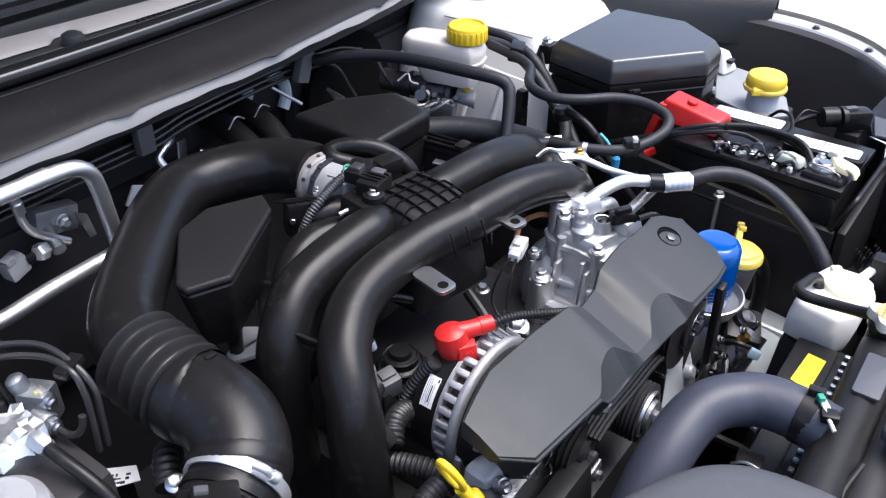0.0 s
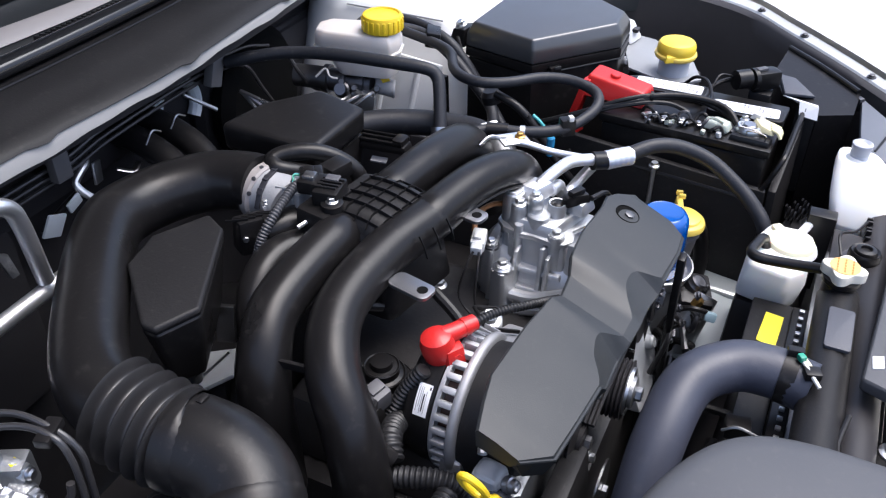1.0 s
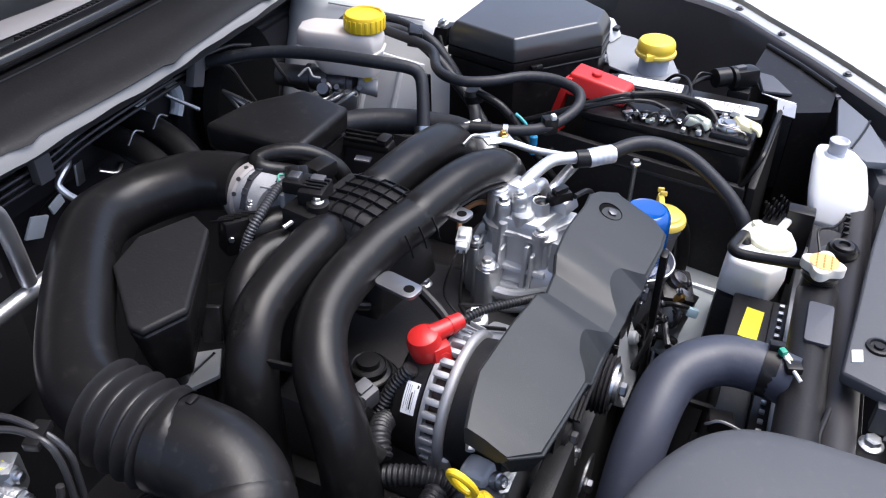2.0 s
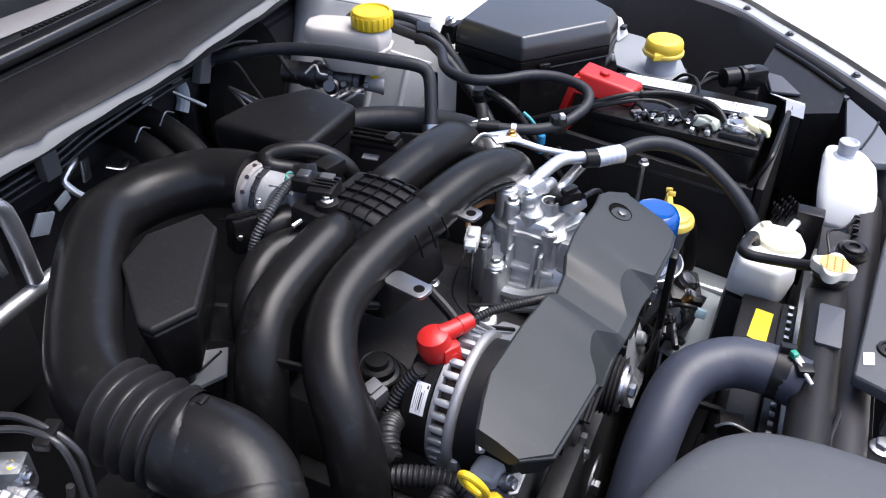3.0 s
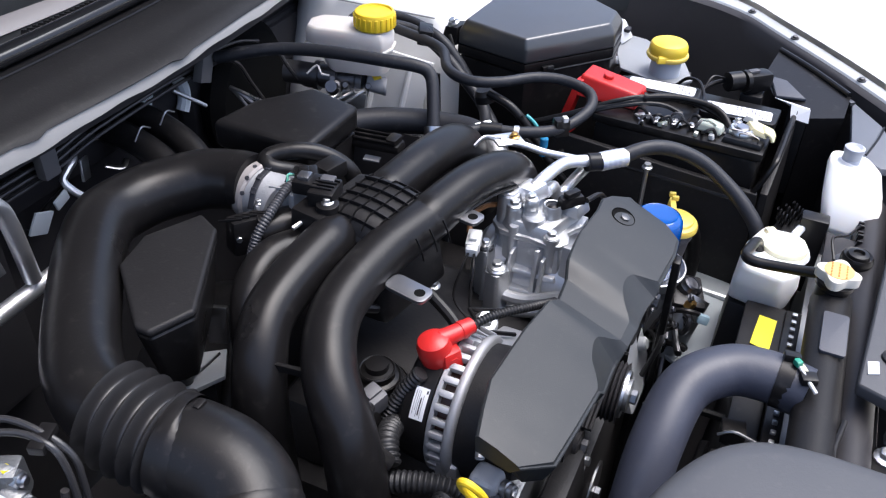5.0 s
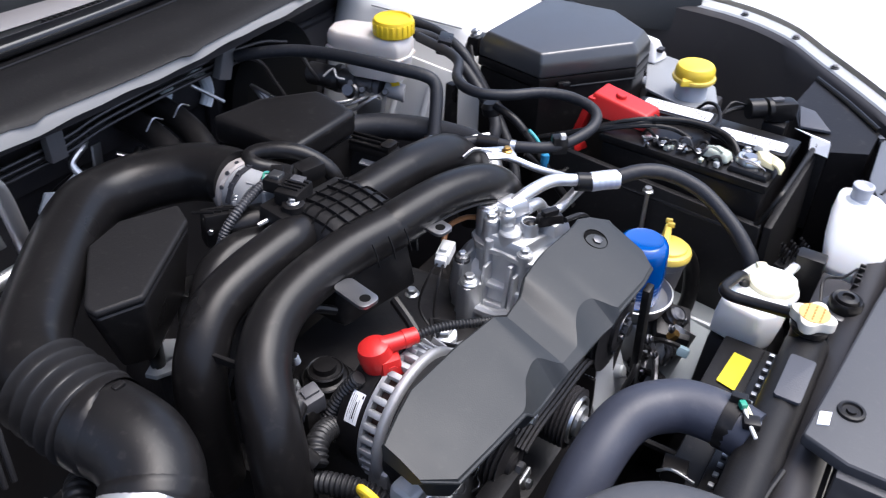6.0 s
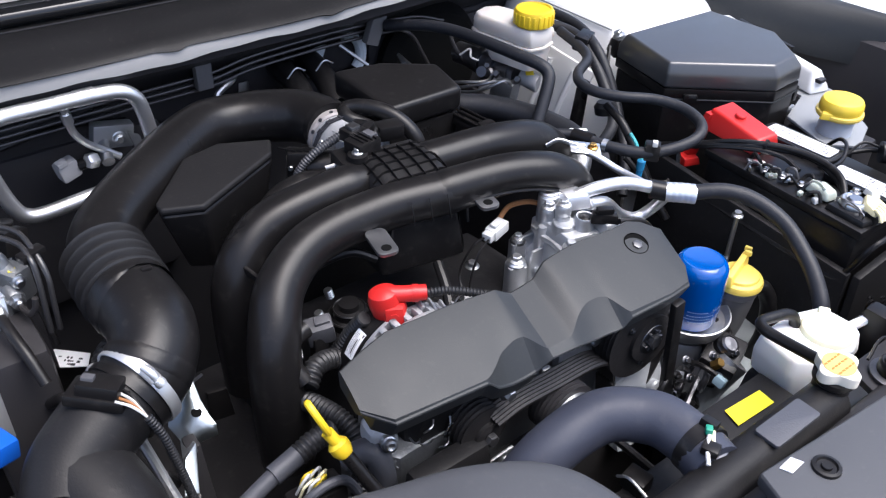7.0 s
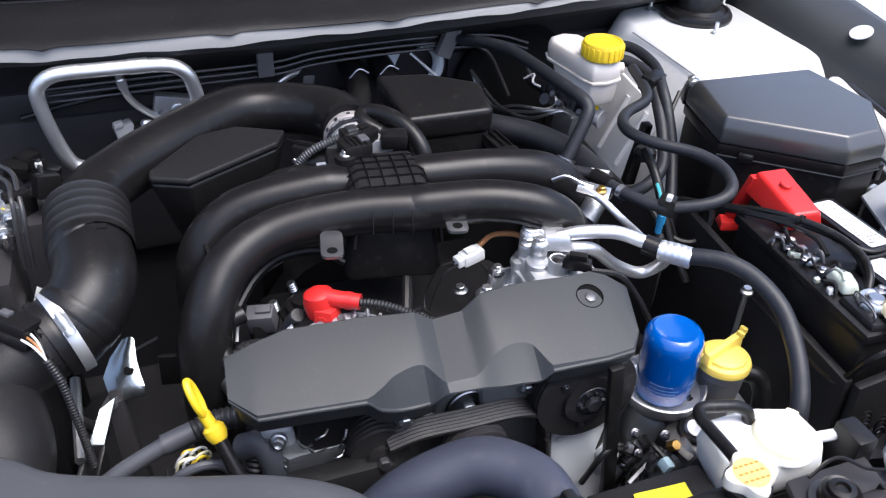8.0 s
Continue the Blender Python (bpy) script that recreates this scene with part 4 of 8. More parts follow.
def pressure_sensor():
    ob = thing("manifold_pressure_sensor", (0.545, 0.49, 1.006), "black manifold pressure sensor with a zinc screw", "sensor")
    part("body", box((0.558, 0.489, 1.014), (0.032, 0.026, 0.016), 0.003, (0, 0, 10)), PLASTIC, ob)
    part("socket", box((0.561, 0.510, 1.016), (0.022, 0.026, 0.014), 0.002, (0, 0, 10)), PLASTIC, ob)
    part("clip", box((0.561, 0.513, 1.0245), (0.012, 0.012, 0.004), 0.001, (0, 0, 10)), STEEL, ob)
    part("clip", box((0.568, 0.491, 1.0235), (0.010, 0.014, 0.003), 0.001, (0, 0, 10)), GREY_CONN, ob)
    part("foot", lathe([(0.011, 1.0), (0.011, 1.012), (0.008, 1.013), (0, 1.013)], (0.545, 0.479, 0), segs=20), PLASTIC, ob)
    for k in range(4):
        part("socket_rib", box((0.551 + 0.0055 * k, 0.4895, 1.0225), (0.0018, 0.022, 0.003), 0.0005, (0, 0, 10)), PLASTIC, ob)
    bolt(ob, (0.545, 0.479, 1.013), r=0.0042)
    return ob


pressure_sensor()


def throttle_body():
    ob = thing("throttle_body", (0.56, 0.56, 0.93), "silver alloy throttle body with wiring plugs", "throttle body")
    part("barrel", tube([(0.5800, 0.588, 0.975), (0.5780, 0.577, 0.9745), (0.5765, 0.571, 0.974), (0.5745, 0.561, 0.973), (0.571, 0.548, 0.972)], 0.0305, 36, 4, radius=lambda s: 1.0 - 0.06 * s), GREY_ALLOY, ob)
    part("rim", lathe([(0.0300, -0.006), (0.0325, -0.006), (0.0332, 0.0035), (0.0312, 0.006)], (0.579, 0.584, 0.975), (-0.2, -1, -0.05), 40), LIP_GREY, ob, "dull grey clamp rim")
    for k in range(5):
        a = radians(40 + 28 * k)
        # discs and bars painted black for the shade inside rim holes and slots
        part("rim_slot", lathe([(0.0024, 0.0322), (0.0024, 0.0336), (0, 0.0336)], (0.579, 0.584, 0.975), (math.cos(a), -0.05, math.sin(a)), 10), INK, ob)
        part("clamp_slot", box((0.576 + 0.0306 * math.cos(a), 0.570, 0.974 + 0.0306 * math.sin(a)), (0.0022, 0.006, 0.022), 0.0006, (0, -math.degrees(a), 0)), INK, ob, "black bar for the shade in a casting slot")
    # squared casting and flange towards the manifold
    part("housing", hull8([(0.553, 0.530, 0.945), (0.604, 0.522, 0.945), (0.609, 0.552, 0.945), (0.560, 0.560, 0.945)], [(0.556, 0.532, 0.997), (0.600, 0.525, 0.997), (0.605, 0.549, 0.997), (0.562, 0.557, 0.997)], 0.006, 3), GREY_ALLOY, ob)
    part("flange", hull8([(0.548, 0.520, 0.94), (0.610, 0.510, 0.94), (0.612, 0.520, 0.94), (0.550, 0.530, 0.94)], [(0.550, 0.521, 1.004), (0.608, 0.512, 1.004), (0.610, 0.519, 1.004), (0.552, 0.529, 1.004)], 0.003), GREY_ALLOY, ob)
    ear = part("flange_ear", hull8([(0.541, 0.562, 0.962), (0.553, 0.552, 0.962), (0.560, 0.566, 0.962), (0.549, 0.573, 0.962)], [(0.543, 0.562, 0.984), (0.552, 0.554, 0.984), (0.558, 0.565, 0.986), (0.549, 0.571, 0.986)], 0.003), GREY_ALLOY, ob)
    bolt(ear, (0.550, 0.563, 0.985), (-0.1, 0, 1), 0.003)
    for k in range(3):
        part("casting_rib", box((0.563 + 0.013 * k, 0.546 - 0.002 * k, 0.9985), (0.0022, 0.022, 0.004), 0.0007, (0, 0, 8)), GREY_ALLOY, ob)
    part("motor", tube([(0.524, 0.548, 0.970), (0.552, 0.526, 0.970)], 0.019, 20, 3), PLASTIC, ob)
    part("gear_case", hull8([(0.500, 0.560, 0.950), (0.528, 0.538, 0.950), (0.540, 0.556, 0.950), (0.510, 0.580, 0.950)], [(0.503, 0.560, 0.988), (0.528, 0.541, 0.988), (0.538, 0.556, 0.988), (0.512, 0.577, 0.988)], 0.004), PLASTIC, ob)
    for i in range(5):
        part("case_rib", box((0.507 + i * 0.0062, 0.566 - i * 0.0045, 0.9892), (0.0012, 0.022, 0.0024), 0.0004, (0, 0, 35)), PLASTIC, ob)
    for k in range(3):
        a = Vector((0.506 + 0.012 * k, 0.558 - 0.009 * k, 0.970))
        part("case_screw", hexagon(a, 0.0032, 0.004, (-0.6, -0.75, 0.2)), STEEL, ob)
    part("loom", ribbed([(0.572, 0.531, 1.006), (0.560, 0.533, 1.006), (0.544, 0.533, 1.002), (0.522, 0.533, 0.994), (0.506, 0.538, 0.976), (0.496, 0.543, 0.945)], 0.0052, 0.0032, 0.2, 12), LOOM_GREY, ob, "ribbed grey wiring sleeve")
    for k in range(3):
        part("wire", tube([(0.566, 0.536 + 0.002 * k, 1.007), (0.572 + 0.002 * k, 0.541, 1.011), (0.578, 0.532, 1.010)], 0.0012, 6, 5), (GREEN, TEAL, INK)[k], ob)
    plug = part("plug", box((0.578, 0.523, 1.010), (0.024, 0.024, 0.016), 0.003, (0, 0, 35)), PLASTIC, ob)
    part("plug_latch", box((0.576, 0.524, 1.0195), (0.012, 0.010, 0.004), 0.001, (0, 0, 35)), PLASTIC, plug)
    part("port", tube([(0.606, 0.550, 0.980), (0.613, 0.540, 0.990), (0.620, 0.528, 0.994)], 0.0080, 16, 4), GREY_ALLOY, ob, "bright alloy hose port")
    part("spring_tab", box((0.608, 0.566, 0.995), (0.024, 0.0040, 0.003), 0.0008, (0, 14, -52)), TUBE_ALLOY, ob, "bright alloy tab")
    part("valve_box", box((0.610, 0.515, 1.004), (0.030, 0.022, 0.018), 0.004, (0, 0, -15)), PLASTIC, ob)
    part("air_valve", tube([(0.519, 0.503, 0.992), (0.535, 0.497, 0.995)], 0.0024, 8, 2), TUBE_ALLOY, ob)
    return ob


throttle_body()


def breather_hose():
    ob = thing("breather_hose", (0.61, 0.54, 0.97), "bent black rubber breather hose over the throttle", "hose")
    part("hose", tube([(0.622, 0.536, 0.980), (0.612, 0.548, 0.989), (0.600, 0.558, 0.996), (0.592, 0.566, 1.000), (0.589, 0.575, 1.003), (0.595, 0.582, 1.006), (0.605, 0.576, 1.009), (0.617, 0.561, 1.010), (0.630, 0.542, 1.006), (0.640, 0.523, 0.995), (0.645, 0.510, 0.980), (0.646, 0.505, 0.955)], 0.0092, 16, 7), RUBBER, ob)
    return ob


breather_hose()


def intake_duct():
    ob = thing("intake_duct", (0.33, 0.5, 0.9), "black moulded intake pipe with a ribbed bellows", "intake pipe")
    part("pipe", tube([(0.5782, 0.589, 0.983), (0.5785, 0.610, 0.982), (0.567, 0.645, 0.979), (0.536, 0.674, 0.976), (0.500, 0.688, 0.975), (0.462, 0.686, 0.977), (0.415, 0.658, 0.977), (0.358, 0.613, 0.976), (0.312, 0.572, 0.974), (0.288, 0.540, 0.972), (0.281, 0.515, 0.968)], 0.0318, 28, 8), PLASTIC, ob)
    part("bellows", ribbed([(0.281, 0.522, 0.970), (0.281, 0.487, 0.965), (0.2815, 0.457, 0.9605)], 0.0424, 0.0124, 0.24, 44, 0.62, 20), BELLOWS, ob, "ribbed black rubber bellows")
    part("elbow", tube([(0.2815, 0.456, 0.9605), (0.283, 0.438, 0.960), (0.283, 0.413, 0.957), (0.276, 0.392, 0.950), (0.264, 0.379, 0.942), (0.250, 0.371, 0.934), (0.240, 0.367, 0.932)], 0.0385, 32, 8), RUBBER, ob)
    part("collar", tube([(0.2815, 0.460, 0.9608), (0.2818, 0.458, 0.9607), (0.2825, 0.448, 0.9602), (0.2830, 0.446, 0.9601)], 0.0408, 36, 2, radius=lambda s: 1 - 0.05 * abs(2 * s - 1) ** 4), RUBBER, ob)
    part("sleeve_end", tube([(0.2705, 0.3855, 0.9463), (0.264, 0.3800, 0.9420), (0.2585, 0.3758, 0.9388)], 0.0400, 36, 3, radius=lambda s: 1 - 0.035 * abs(2 * s - 1) ** 6), RUBBER, ob)
    # the worm-drive clamp: band, saddle, worm and slotted head
    at, axis, r = Vector((0.2525, 0.3725, 0.935)), Vector((-0.915, -0.355, -0.195)).normalized(), 0.0404
    side = axis.cross(Vector((0, 0, 1))).normalized()
    top = side.cross(axis)

    def round_band(turn, lift=0.0, along=0.0):
        return at + (top * math.cos(turn) + side * math.sin(turn)) * (r + lift) + axis * along
    band = part("hose_clamp", lathe([(r, -0.0050), (r + 0.0008, -0.0055), (r + 0.0013, -0.0046), (r + 0.0013, 0.0046), (r + 0.0008, 0.0055), (r, 0.0050)], at, axis, 48), CLAMP_ZINC, ob, "shiny zinc worm-drive clamp")
    facing = math.atan2((Vector((0.258, 0.345, 0.967)) - at).dot(side), (Vector((0.258, 0.345, 0.967)) - at).dot(top))
    saddle = bmesh.new()
    bridge(saddle, [[round_band(facing + k * 0.055, lift, along) for lift, along in ((0.0012, -0.0058), (0.0030, -0.0050), (0.0052, -0.0022), (0.0052, 0.0022), (0.0030, 0.0050), (0.0012, 0.0058))] for k in range(-3, 4)])
    part("saddle", saddle, CLAMP_ZINC, band)
    part("worm", tube([round_band(facing - 0.20, 0.0040), round_band(facing, 0.0062), round_band(facing + 0.20, 0.0040)], 0.0034, 12, 4), CLAMP_ZINC, band)
    lean = (round_band(facing - 0.30, 0.0045) - round_band(facing - 0.16, 0.0045)).normalized()
    part("screw_head", lathe([(0.0046, -0.004), (0.0050, 0.0), (0.0044, 0.0022), (0.0014, 0.0022), (0.0012, 0.0008), (0, 0.0008)], round_band(facing - 0.26, 0.0045), lean, 16), CLAMP_ZINC, band)
    part("moulded_boss", box((0.297, 0.440, 0.9970), (0.010, 0.006, 0.004), 0.0015), RUBBER, ob)
    return ob


intake_duct()


def resonator():
    ob = thing("resonator", (0.42, 0.56, 0.84), "black plastic intake resonator box under the intake pipe", "intake resonator")
    top = [(0.347, 0.545), (0.346, 0.530), (0.385, 0.513), (0.489, 0.568), (0.503, 0.596), (0.45, 0.622), (0.405, 0.612)]
    low = [(0.37, 0.552), (0.37, 0.543), (0.392, 0.53), (0.473, 0.575), (0.483, 0.592), (0.448, 0.607), (0.415, 0.60)]
    part("body", hull8([(x, y, 0.90) for x, y in low], [(x, y, 0.982) for x, y in top], 0.006, 3), PLASTIC, ob)
    part("lid", prism(top, 0.9825, 0.991, 0.0045, segs=4), PLASTIC_MATT, ob)
    part("neck", tube([(0.44, 0.600, 0.955), (0.45, 0.625, 0.965)], 0.024, 18, 3), PLASTIC, ob)
    part("foot", tube([(0.43, 0.585, 0.905), (0.44, 0.60, 0.80)], 0.012, 14, 3, radius=lambda s: 1 - 0.4 * s), PLASTIC, ob)
    part("stay", box((0.465, 0.565, 0.89), (0.008, 0.02, 0.04), 0.002, (0, 15, 20)), STEEL, ob)
    return ob


resonator()


def rear_chamber():
    ob = thing("intake_chamber", (0.7, 0.6, 0.86), "black plastic intake chamber box beside the throttle", "intake box")
    part("lid", hull8([(0.643, 0.564, 0.968), (0.752, 0.562, 0.968), (0.760, 0.628, 0.970), (0.70, 0.668, 0.972), (0.639, 0.684, 0.970)],
                      [(0.641, 0.562, 1.0), (0.752, 0.560, 1.0), (0.761, 0.627, 1.006), (0.70, 0.668, 1.008), (0.637, 0.683, 1.006)], 0.009, 4), PLASTIC, ob)
    part("body", hull8([(0.655, 0.58, 0.80), (0.74, 0.578, 0.80), (0.745, 0.62, 0.80), (0.70, 0.66, 0.80), (0.655, 0.66, 0.80)],
                       [(0.645, 0.566, 0.966), (0.750, 0.564, 0.966), (0.758, 0.627, 0.968), (0.70, 0.666, 0.970), (0.641, 0.682, 0.968)], 0.005, 2), PLASTIC, ob)
    part("channel", hull8([(0.738, 0.578, 0.950), (0.764, 0.574, 0.950), (0.770, 0.508, 0.950), (0.746, 0.506, 0.950)], [(0.739, 0.577, 0.960), (0.763, 0.573, 0.960), (0.768, 0.510, 0.960), (0.747, 0.508, 0.960)], 0.003), PLASTIC, ob)
    for dx in (0.0, 0.011, 0.020):
        part("channel_wall", tube([(0.741 + dx, 0.575, 0.962), (0.748 + dx, 0.512, 0.962)], 0.0016, 8, 2, flat=1.6), PLASTIC, ob)
    part("channel_end", prism(round_rect(0.7565, 0.518, 0.020, 0.014, 0.004), 0.958, 0.967, 0.002), PLASTIC, ob)
    part("label", box((0.744, 0.541, 0.938), (0.009, 0.020, 0.002), 0, (0, -12, 8)), PLUG_GREY, ob)
    return ob


rear_chamber()


# ---- driver's side: filter, fillers, battery, boxes ----
def oil_filter():
    ob = thing("oil_filter", (0.796, 0.206, 0.80), "blue enamelled oil filter in a bright drip cup", "oil filter")
    at = (0.796, 0.206, 0)
    part("canister", lathe([(0.0266, 0.8500), (0.0281, 0.8540), (0.0288, 0.8840), (0.0290, 0.9090), (0.0290, 0.9160), (0.0281, 0.9220), (0.0252, 0.9270), (0.0212, 0.9295), (0.0177, 0.9285), (0.0, 0.9290)], at, segs=40), BLUE, ob)
    can = ob.children[0]
    part("drip_cup", lathe([(0.0234, 0.8290), (0.0370, 0.8410), (0.0428, 0.8550), (0.0436, 0.8590), (0.0418, 0.8595), (0.0382, 0.8510), (0.0280, 0.8470), (0.0, 0.8450)], at, segs=40), ALUMINIUM, ob, "bright alloy drip cup")
    part("stand", lathe([(0.034, 0.78), (0.032, 0.82), (0.027, 0.8290), (0, 0.8290)], at, segs=28), DARK_ALLOY, ob)
    # rows of unreadable white print round the can
    for z, a0, a1 in ((0.8770, 205, 250), (0.8720, 205, 262), (0.8680, 200, 255), (0.8640, 210, 258), (0.8770, 285, 320), (0.8720, 282, 330), (0.8680, 285, 322)):
        a = a0
        while a < a1:
            step = random.uniform(2, 5)
            bm = bmesh.new()
            r = 0.0288
            bridge(bm, [[Vector((at[0] + r * math.cos(radians(b)), at[1] + r * math.sin(radians(b)), z + k)) for k in (0, 0.0011)] for b in (a, a + step / 2, a + step)], caps=False, closed=False)
            part("print_bar", bm, PRINT_BLUE, can)
            a += step + random.uniform(0.8, 1.6)
    return ob


PRINT_BLUE = material("pale_blue_print", (0.25, 0.42, 0.75), 0.4, vary=0.05)
oil_filter()


def oil_filler():
    ob = thing("oil_filler", (0.856, 0.192, 0.78), "yellow oil filler cap on a grey neck", "oil filler")
    x, y = 0.852, 0.192
    part("neck", tube([(x, y, 0.884), (0.856, 0.196, 0.85), (0.855, 0.205, 0.80), (0.83, 0.22, 0.75)], 0.0225, 22, 6), NECK_GREY, ob)
    part("neck_ring", lathe([(0.0225, 0.868), (0.0240, 0.870), (0.0240, 0.876), (0.0225, 0.878)], (x + 0.001, y + 0.001, 0), segs=28), NECK_GREY, ob)
    cap = part("cap", lathe([(0.024, 0.8795), (0.0268, 0.8815), (0.0270, 0.8855), (0.0255, 0.889), (0.0215, 0.8905), (0.0205, 0.8935), (0.0180, 0.8950), (0, 0.8955)], (x, y, 0), segs=36), FILLER_YELLOW, ob)
    part("grip", hull8([(x - 0.027, y - 0.009, 0.888), (x + 0.024, y + 0.006, 0.888), (x + 0.021, y + 0.017, 0.888), (x - 0.029, y + 0.003, 0.888)], [(x - 0.024, y - 0.006, 0.9015), (x + 0.025, y + 0.008, 0.906), (x + 0.023, y + 0.015, 0.906), (x - 0.026, y + 0.001, 0.9015)], 0.0025), FILLER_YELLOW, cap)
    for dx, dy in ((0.0195, 0.0075), (0.0265, 0.0125)):
        part("grip_tooth", box((x + dx, y + dy, 0.9072), (0.0042, 0.008, 0.006), 0.0014, (0, 0, 18)), FILLER_YELLOW, cap)
    part("side_hose", tube([(0.876, 0.185, 0.868), (0.888, 0.178, 0.862), (0.894, 0.170, 0.840), (0.890, 0.165, 0.80), (0.88, 0.17, 0.76)], 0.0095, 14, 6), RUBBER, ob, "black rubber breather hose")
    return ob


oil_filler()


def dipstick_rod():
    ob = thing("hold_down_rod", (0.925, 0.256, 0.80), "slim zinc hold-down rod with a round head", "rod")
    part("rod", tube([(0.909, 0.245, 0.80), (0.909, 0.245, 0.918)], 0.0028, 10, 2), ZINC, ob)
    part("thread", ribbed([(0.909, 0.245, 0.83), (0.909, 0.245, 0.86)], 0.0034, 0.002, 0.2, 10), STEEL, ob)
    part("head", lathe([(0.0066, 0.916), (0.0066, 0.9185), (0.0045, 0.920), (0.0042, 0.923), (0, 0.923)], (0.909, 0.245, 0), segs=18), ZINC, ob)
    return ob


dipstick_rod()


PALE_GREEN = material("pale_green_plastic", (0.42, 0.46, 0.40), 0.35, vary=0.15, sub=0.2)


def battery():
    ob = thing("battery", (1.005, 0.22, 0.74), "black car battery with white warning labels", "battery")
    part("case", prism([(0.942, 0.122), (1.068, 0.116), (1.074, 0.322), (0.952, 0.328)], 0.75, 0.940, 0.004), PLASTIC, ob)
    part("lid", prism([(0.938, 0.118), (1.072, 0.112), (1.078, 0.326), (0.948, 0.332)], 0.942, 0.953, 0.003), PLASTIC, ob)

    def cell_bar(cx, cy, w, d, turn):
        strip = part("vent_cover", prism(round_rect(cx, cy, w + 0.008, d + 0.008, 0.008, turn=turn), 0.954, 0.962, 0.0025), PLASTIC, ob)
        lab = part("warning_label", prism(round_rect(cx, cy, w - 0.004, d - 0.004, 0.004, turn=turn), 0.9624, 0.9632), LABEL_WHITE, strip, "white label with small dark print")
        c, s = math.cos(radians(turn)), math.sin(radians(turn))
        for i in range(4):
            for j in range(16):
                if random.random() < 0.6:
                    u, v = (i - 1.5) * w * 0.19 + random.uniform(-0.001, 0.001), (j - 7.5) * d / 18.5
                    part("print_bar", box((cx + u * c - v * s, cy + u * s + v * c, 0.9634), (w * random.uniform(0.04, 0.14), d / 36 * random.uniform(0.5, 1.2), 0.0005), 0, (0, 0, turn)), GREY_PRINT, lab)
    cell_bar(1.020, 0.162, 0.030, 0.086, 2)
    cell_bar(1.045, 0.266, 0.030, 0.092, 2)
    # terminal end: a clamp with claws, its bolt and a wire bail
    part("terminal_post", lathe([(0.010, 0.953), (0.009, 0.966), (0.007, 0.968), (0, 0.968)], (0.972, 0.150, 0), segs=18), STEEL, ob)
    jaw = part("terminal_clamp", tube([(0.972 + 0.0125 * math.cos(radians(a)), 0.150 + 0.0125 * math.sin(radians(a)), 0.9605) for a in range(20, 341, 20)], 0.0042, 10, 2, flat=1.5), ZINC, ob, "grey lead battery clamp")
    bolt(jaw, (0.985, 0.158, 0.965), (0.2, 0.1, 1), 0.0042, STEEL)
    tray = part("claw_cover", hull8([(0.960, 0.120, 0.962), (0.988, 0.117, 0.962), (0.996, 0.136, 0.962), (0.988, 0.150, 0.962), (0.966, 0.140, 0.962)], [(0.963, 0.123, 0.968), (0.986, 0.120, 0.967), (0.992, 0.135, 0.968), (0.985, 0.146, 0.970), (0.969, 0.137, 0.970)], 0.002), CLAW, ob, "cream yellow plastic clamp cover")
    for k in range(4):
        part("claw", tube([(0.966 + 0.005 * k, 0.124 + 0.001 * k, 0.968), (0.962 + 0.005 * k, 0.116, 0.967), (0.960 + 0.005 * k, 0.112, 0.961)], 0.0022, 8, 3), CLAW, tray)
    part("claw", hull8([(0.984, 0.140, 0.966), (0.996, 0.134, 0.966), (1.000, 0.148, 0.966), (0.990, 0.154, 0.966)], [(0.986, 0.141, 0.974), (0.994, 0.137, 0.974), (0.997, 0.146, 0.974), (0.990, 0.151, 0.974)], 0.002), WHITE_CONN, tray)
    part("sensor_box", hull8([(0.945, 0.122, 0.953), (0.962, 0.119, 0.953), (0.966, 0.168, 0.953), (0.948, 0.170, 0.953)], [(0.947, 0.124, 0.960), (0.960, 0.121, 0.960), (0.964, 0.166, 0.960), (0.95, 0.168, 0.960)], 0.002), PLASTIC, ob)
    for y0, y1, x in ((0.128, 0.150, 0.952), (0.135, 0.164, 0.958)):
        part("wire_bail", tube([(x, y0, 0.960), (x - 0.001, y0, 0.966), (x + 0.002, (y0 + y1) / 2, 0.967), (x + 0.003, y1, 0.966), (x + 0.003, y1, 0.960)], 0.0009, 6, 4), STEEL, ob)
    # fuse links in a crowded row: holders, studs, straps and short leads
    bits = (GREY_CONN, STEEL, WHITE_CONN, PLASTIC, DARK_ALLOY, PLASTIC, PALE_GREEN, STEEL)
    for k in range(20):
        x, y = 0.962 + random.uniform(-0.014, 0.016), 0.172 + 0.0052 * k + random.uniform(-0.003, 0.003)
        size = (random.uniform(0.005, 0.014), random.uniform(0.003, 0.008), random.uniform(0.003, 0.008))
        part("fuse_link", box((x, y, 0.953 + size[2] / 2), size, 0.0012, (random.uniform(-15, 15), random.uniform(-15, 15), random.uniform(-60, 60))), bits[(k * 5) % 8], ob)
    for k in range(9):
        x, y = 0.958 + random.uniform(-0.008, 0.018), 0.176 + 0.011 * k
        part("link_lead", tube([(x, y, 0.956), (x + random.uniform(-0.006, 0.006), y + 0.006, 0.966), (x + random.uniform(-0.008, 0.008), y + 0.014, 0.964), (x + random.uniform(-0.01, 0.01), y + 0.018, 0.955)], random.uniform(0.0012, 0.0026), 8, 4), (PLASTIC, LOOM_GREY, RUBBER)[k % 3], ob)
        if k % 2:
            bolt(ob, (x + 0.004, y, 0.9585), (random.uniform(-0.2, 0.2), 0, 1), 0.0030, STEEL)
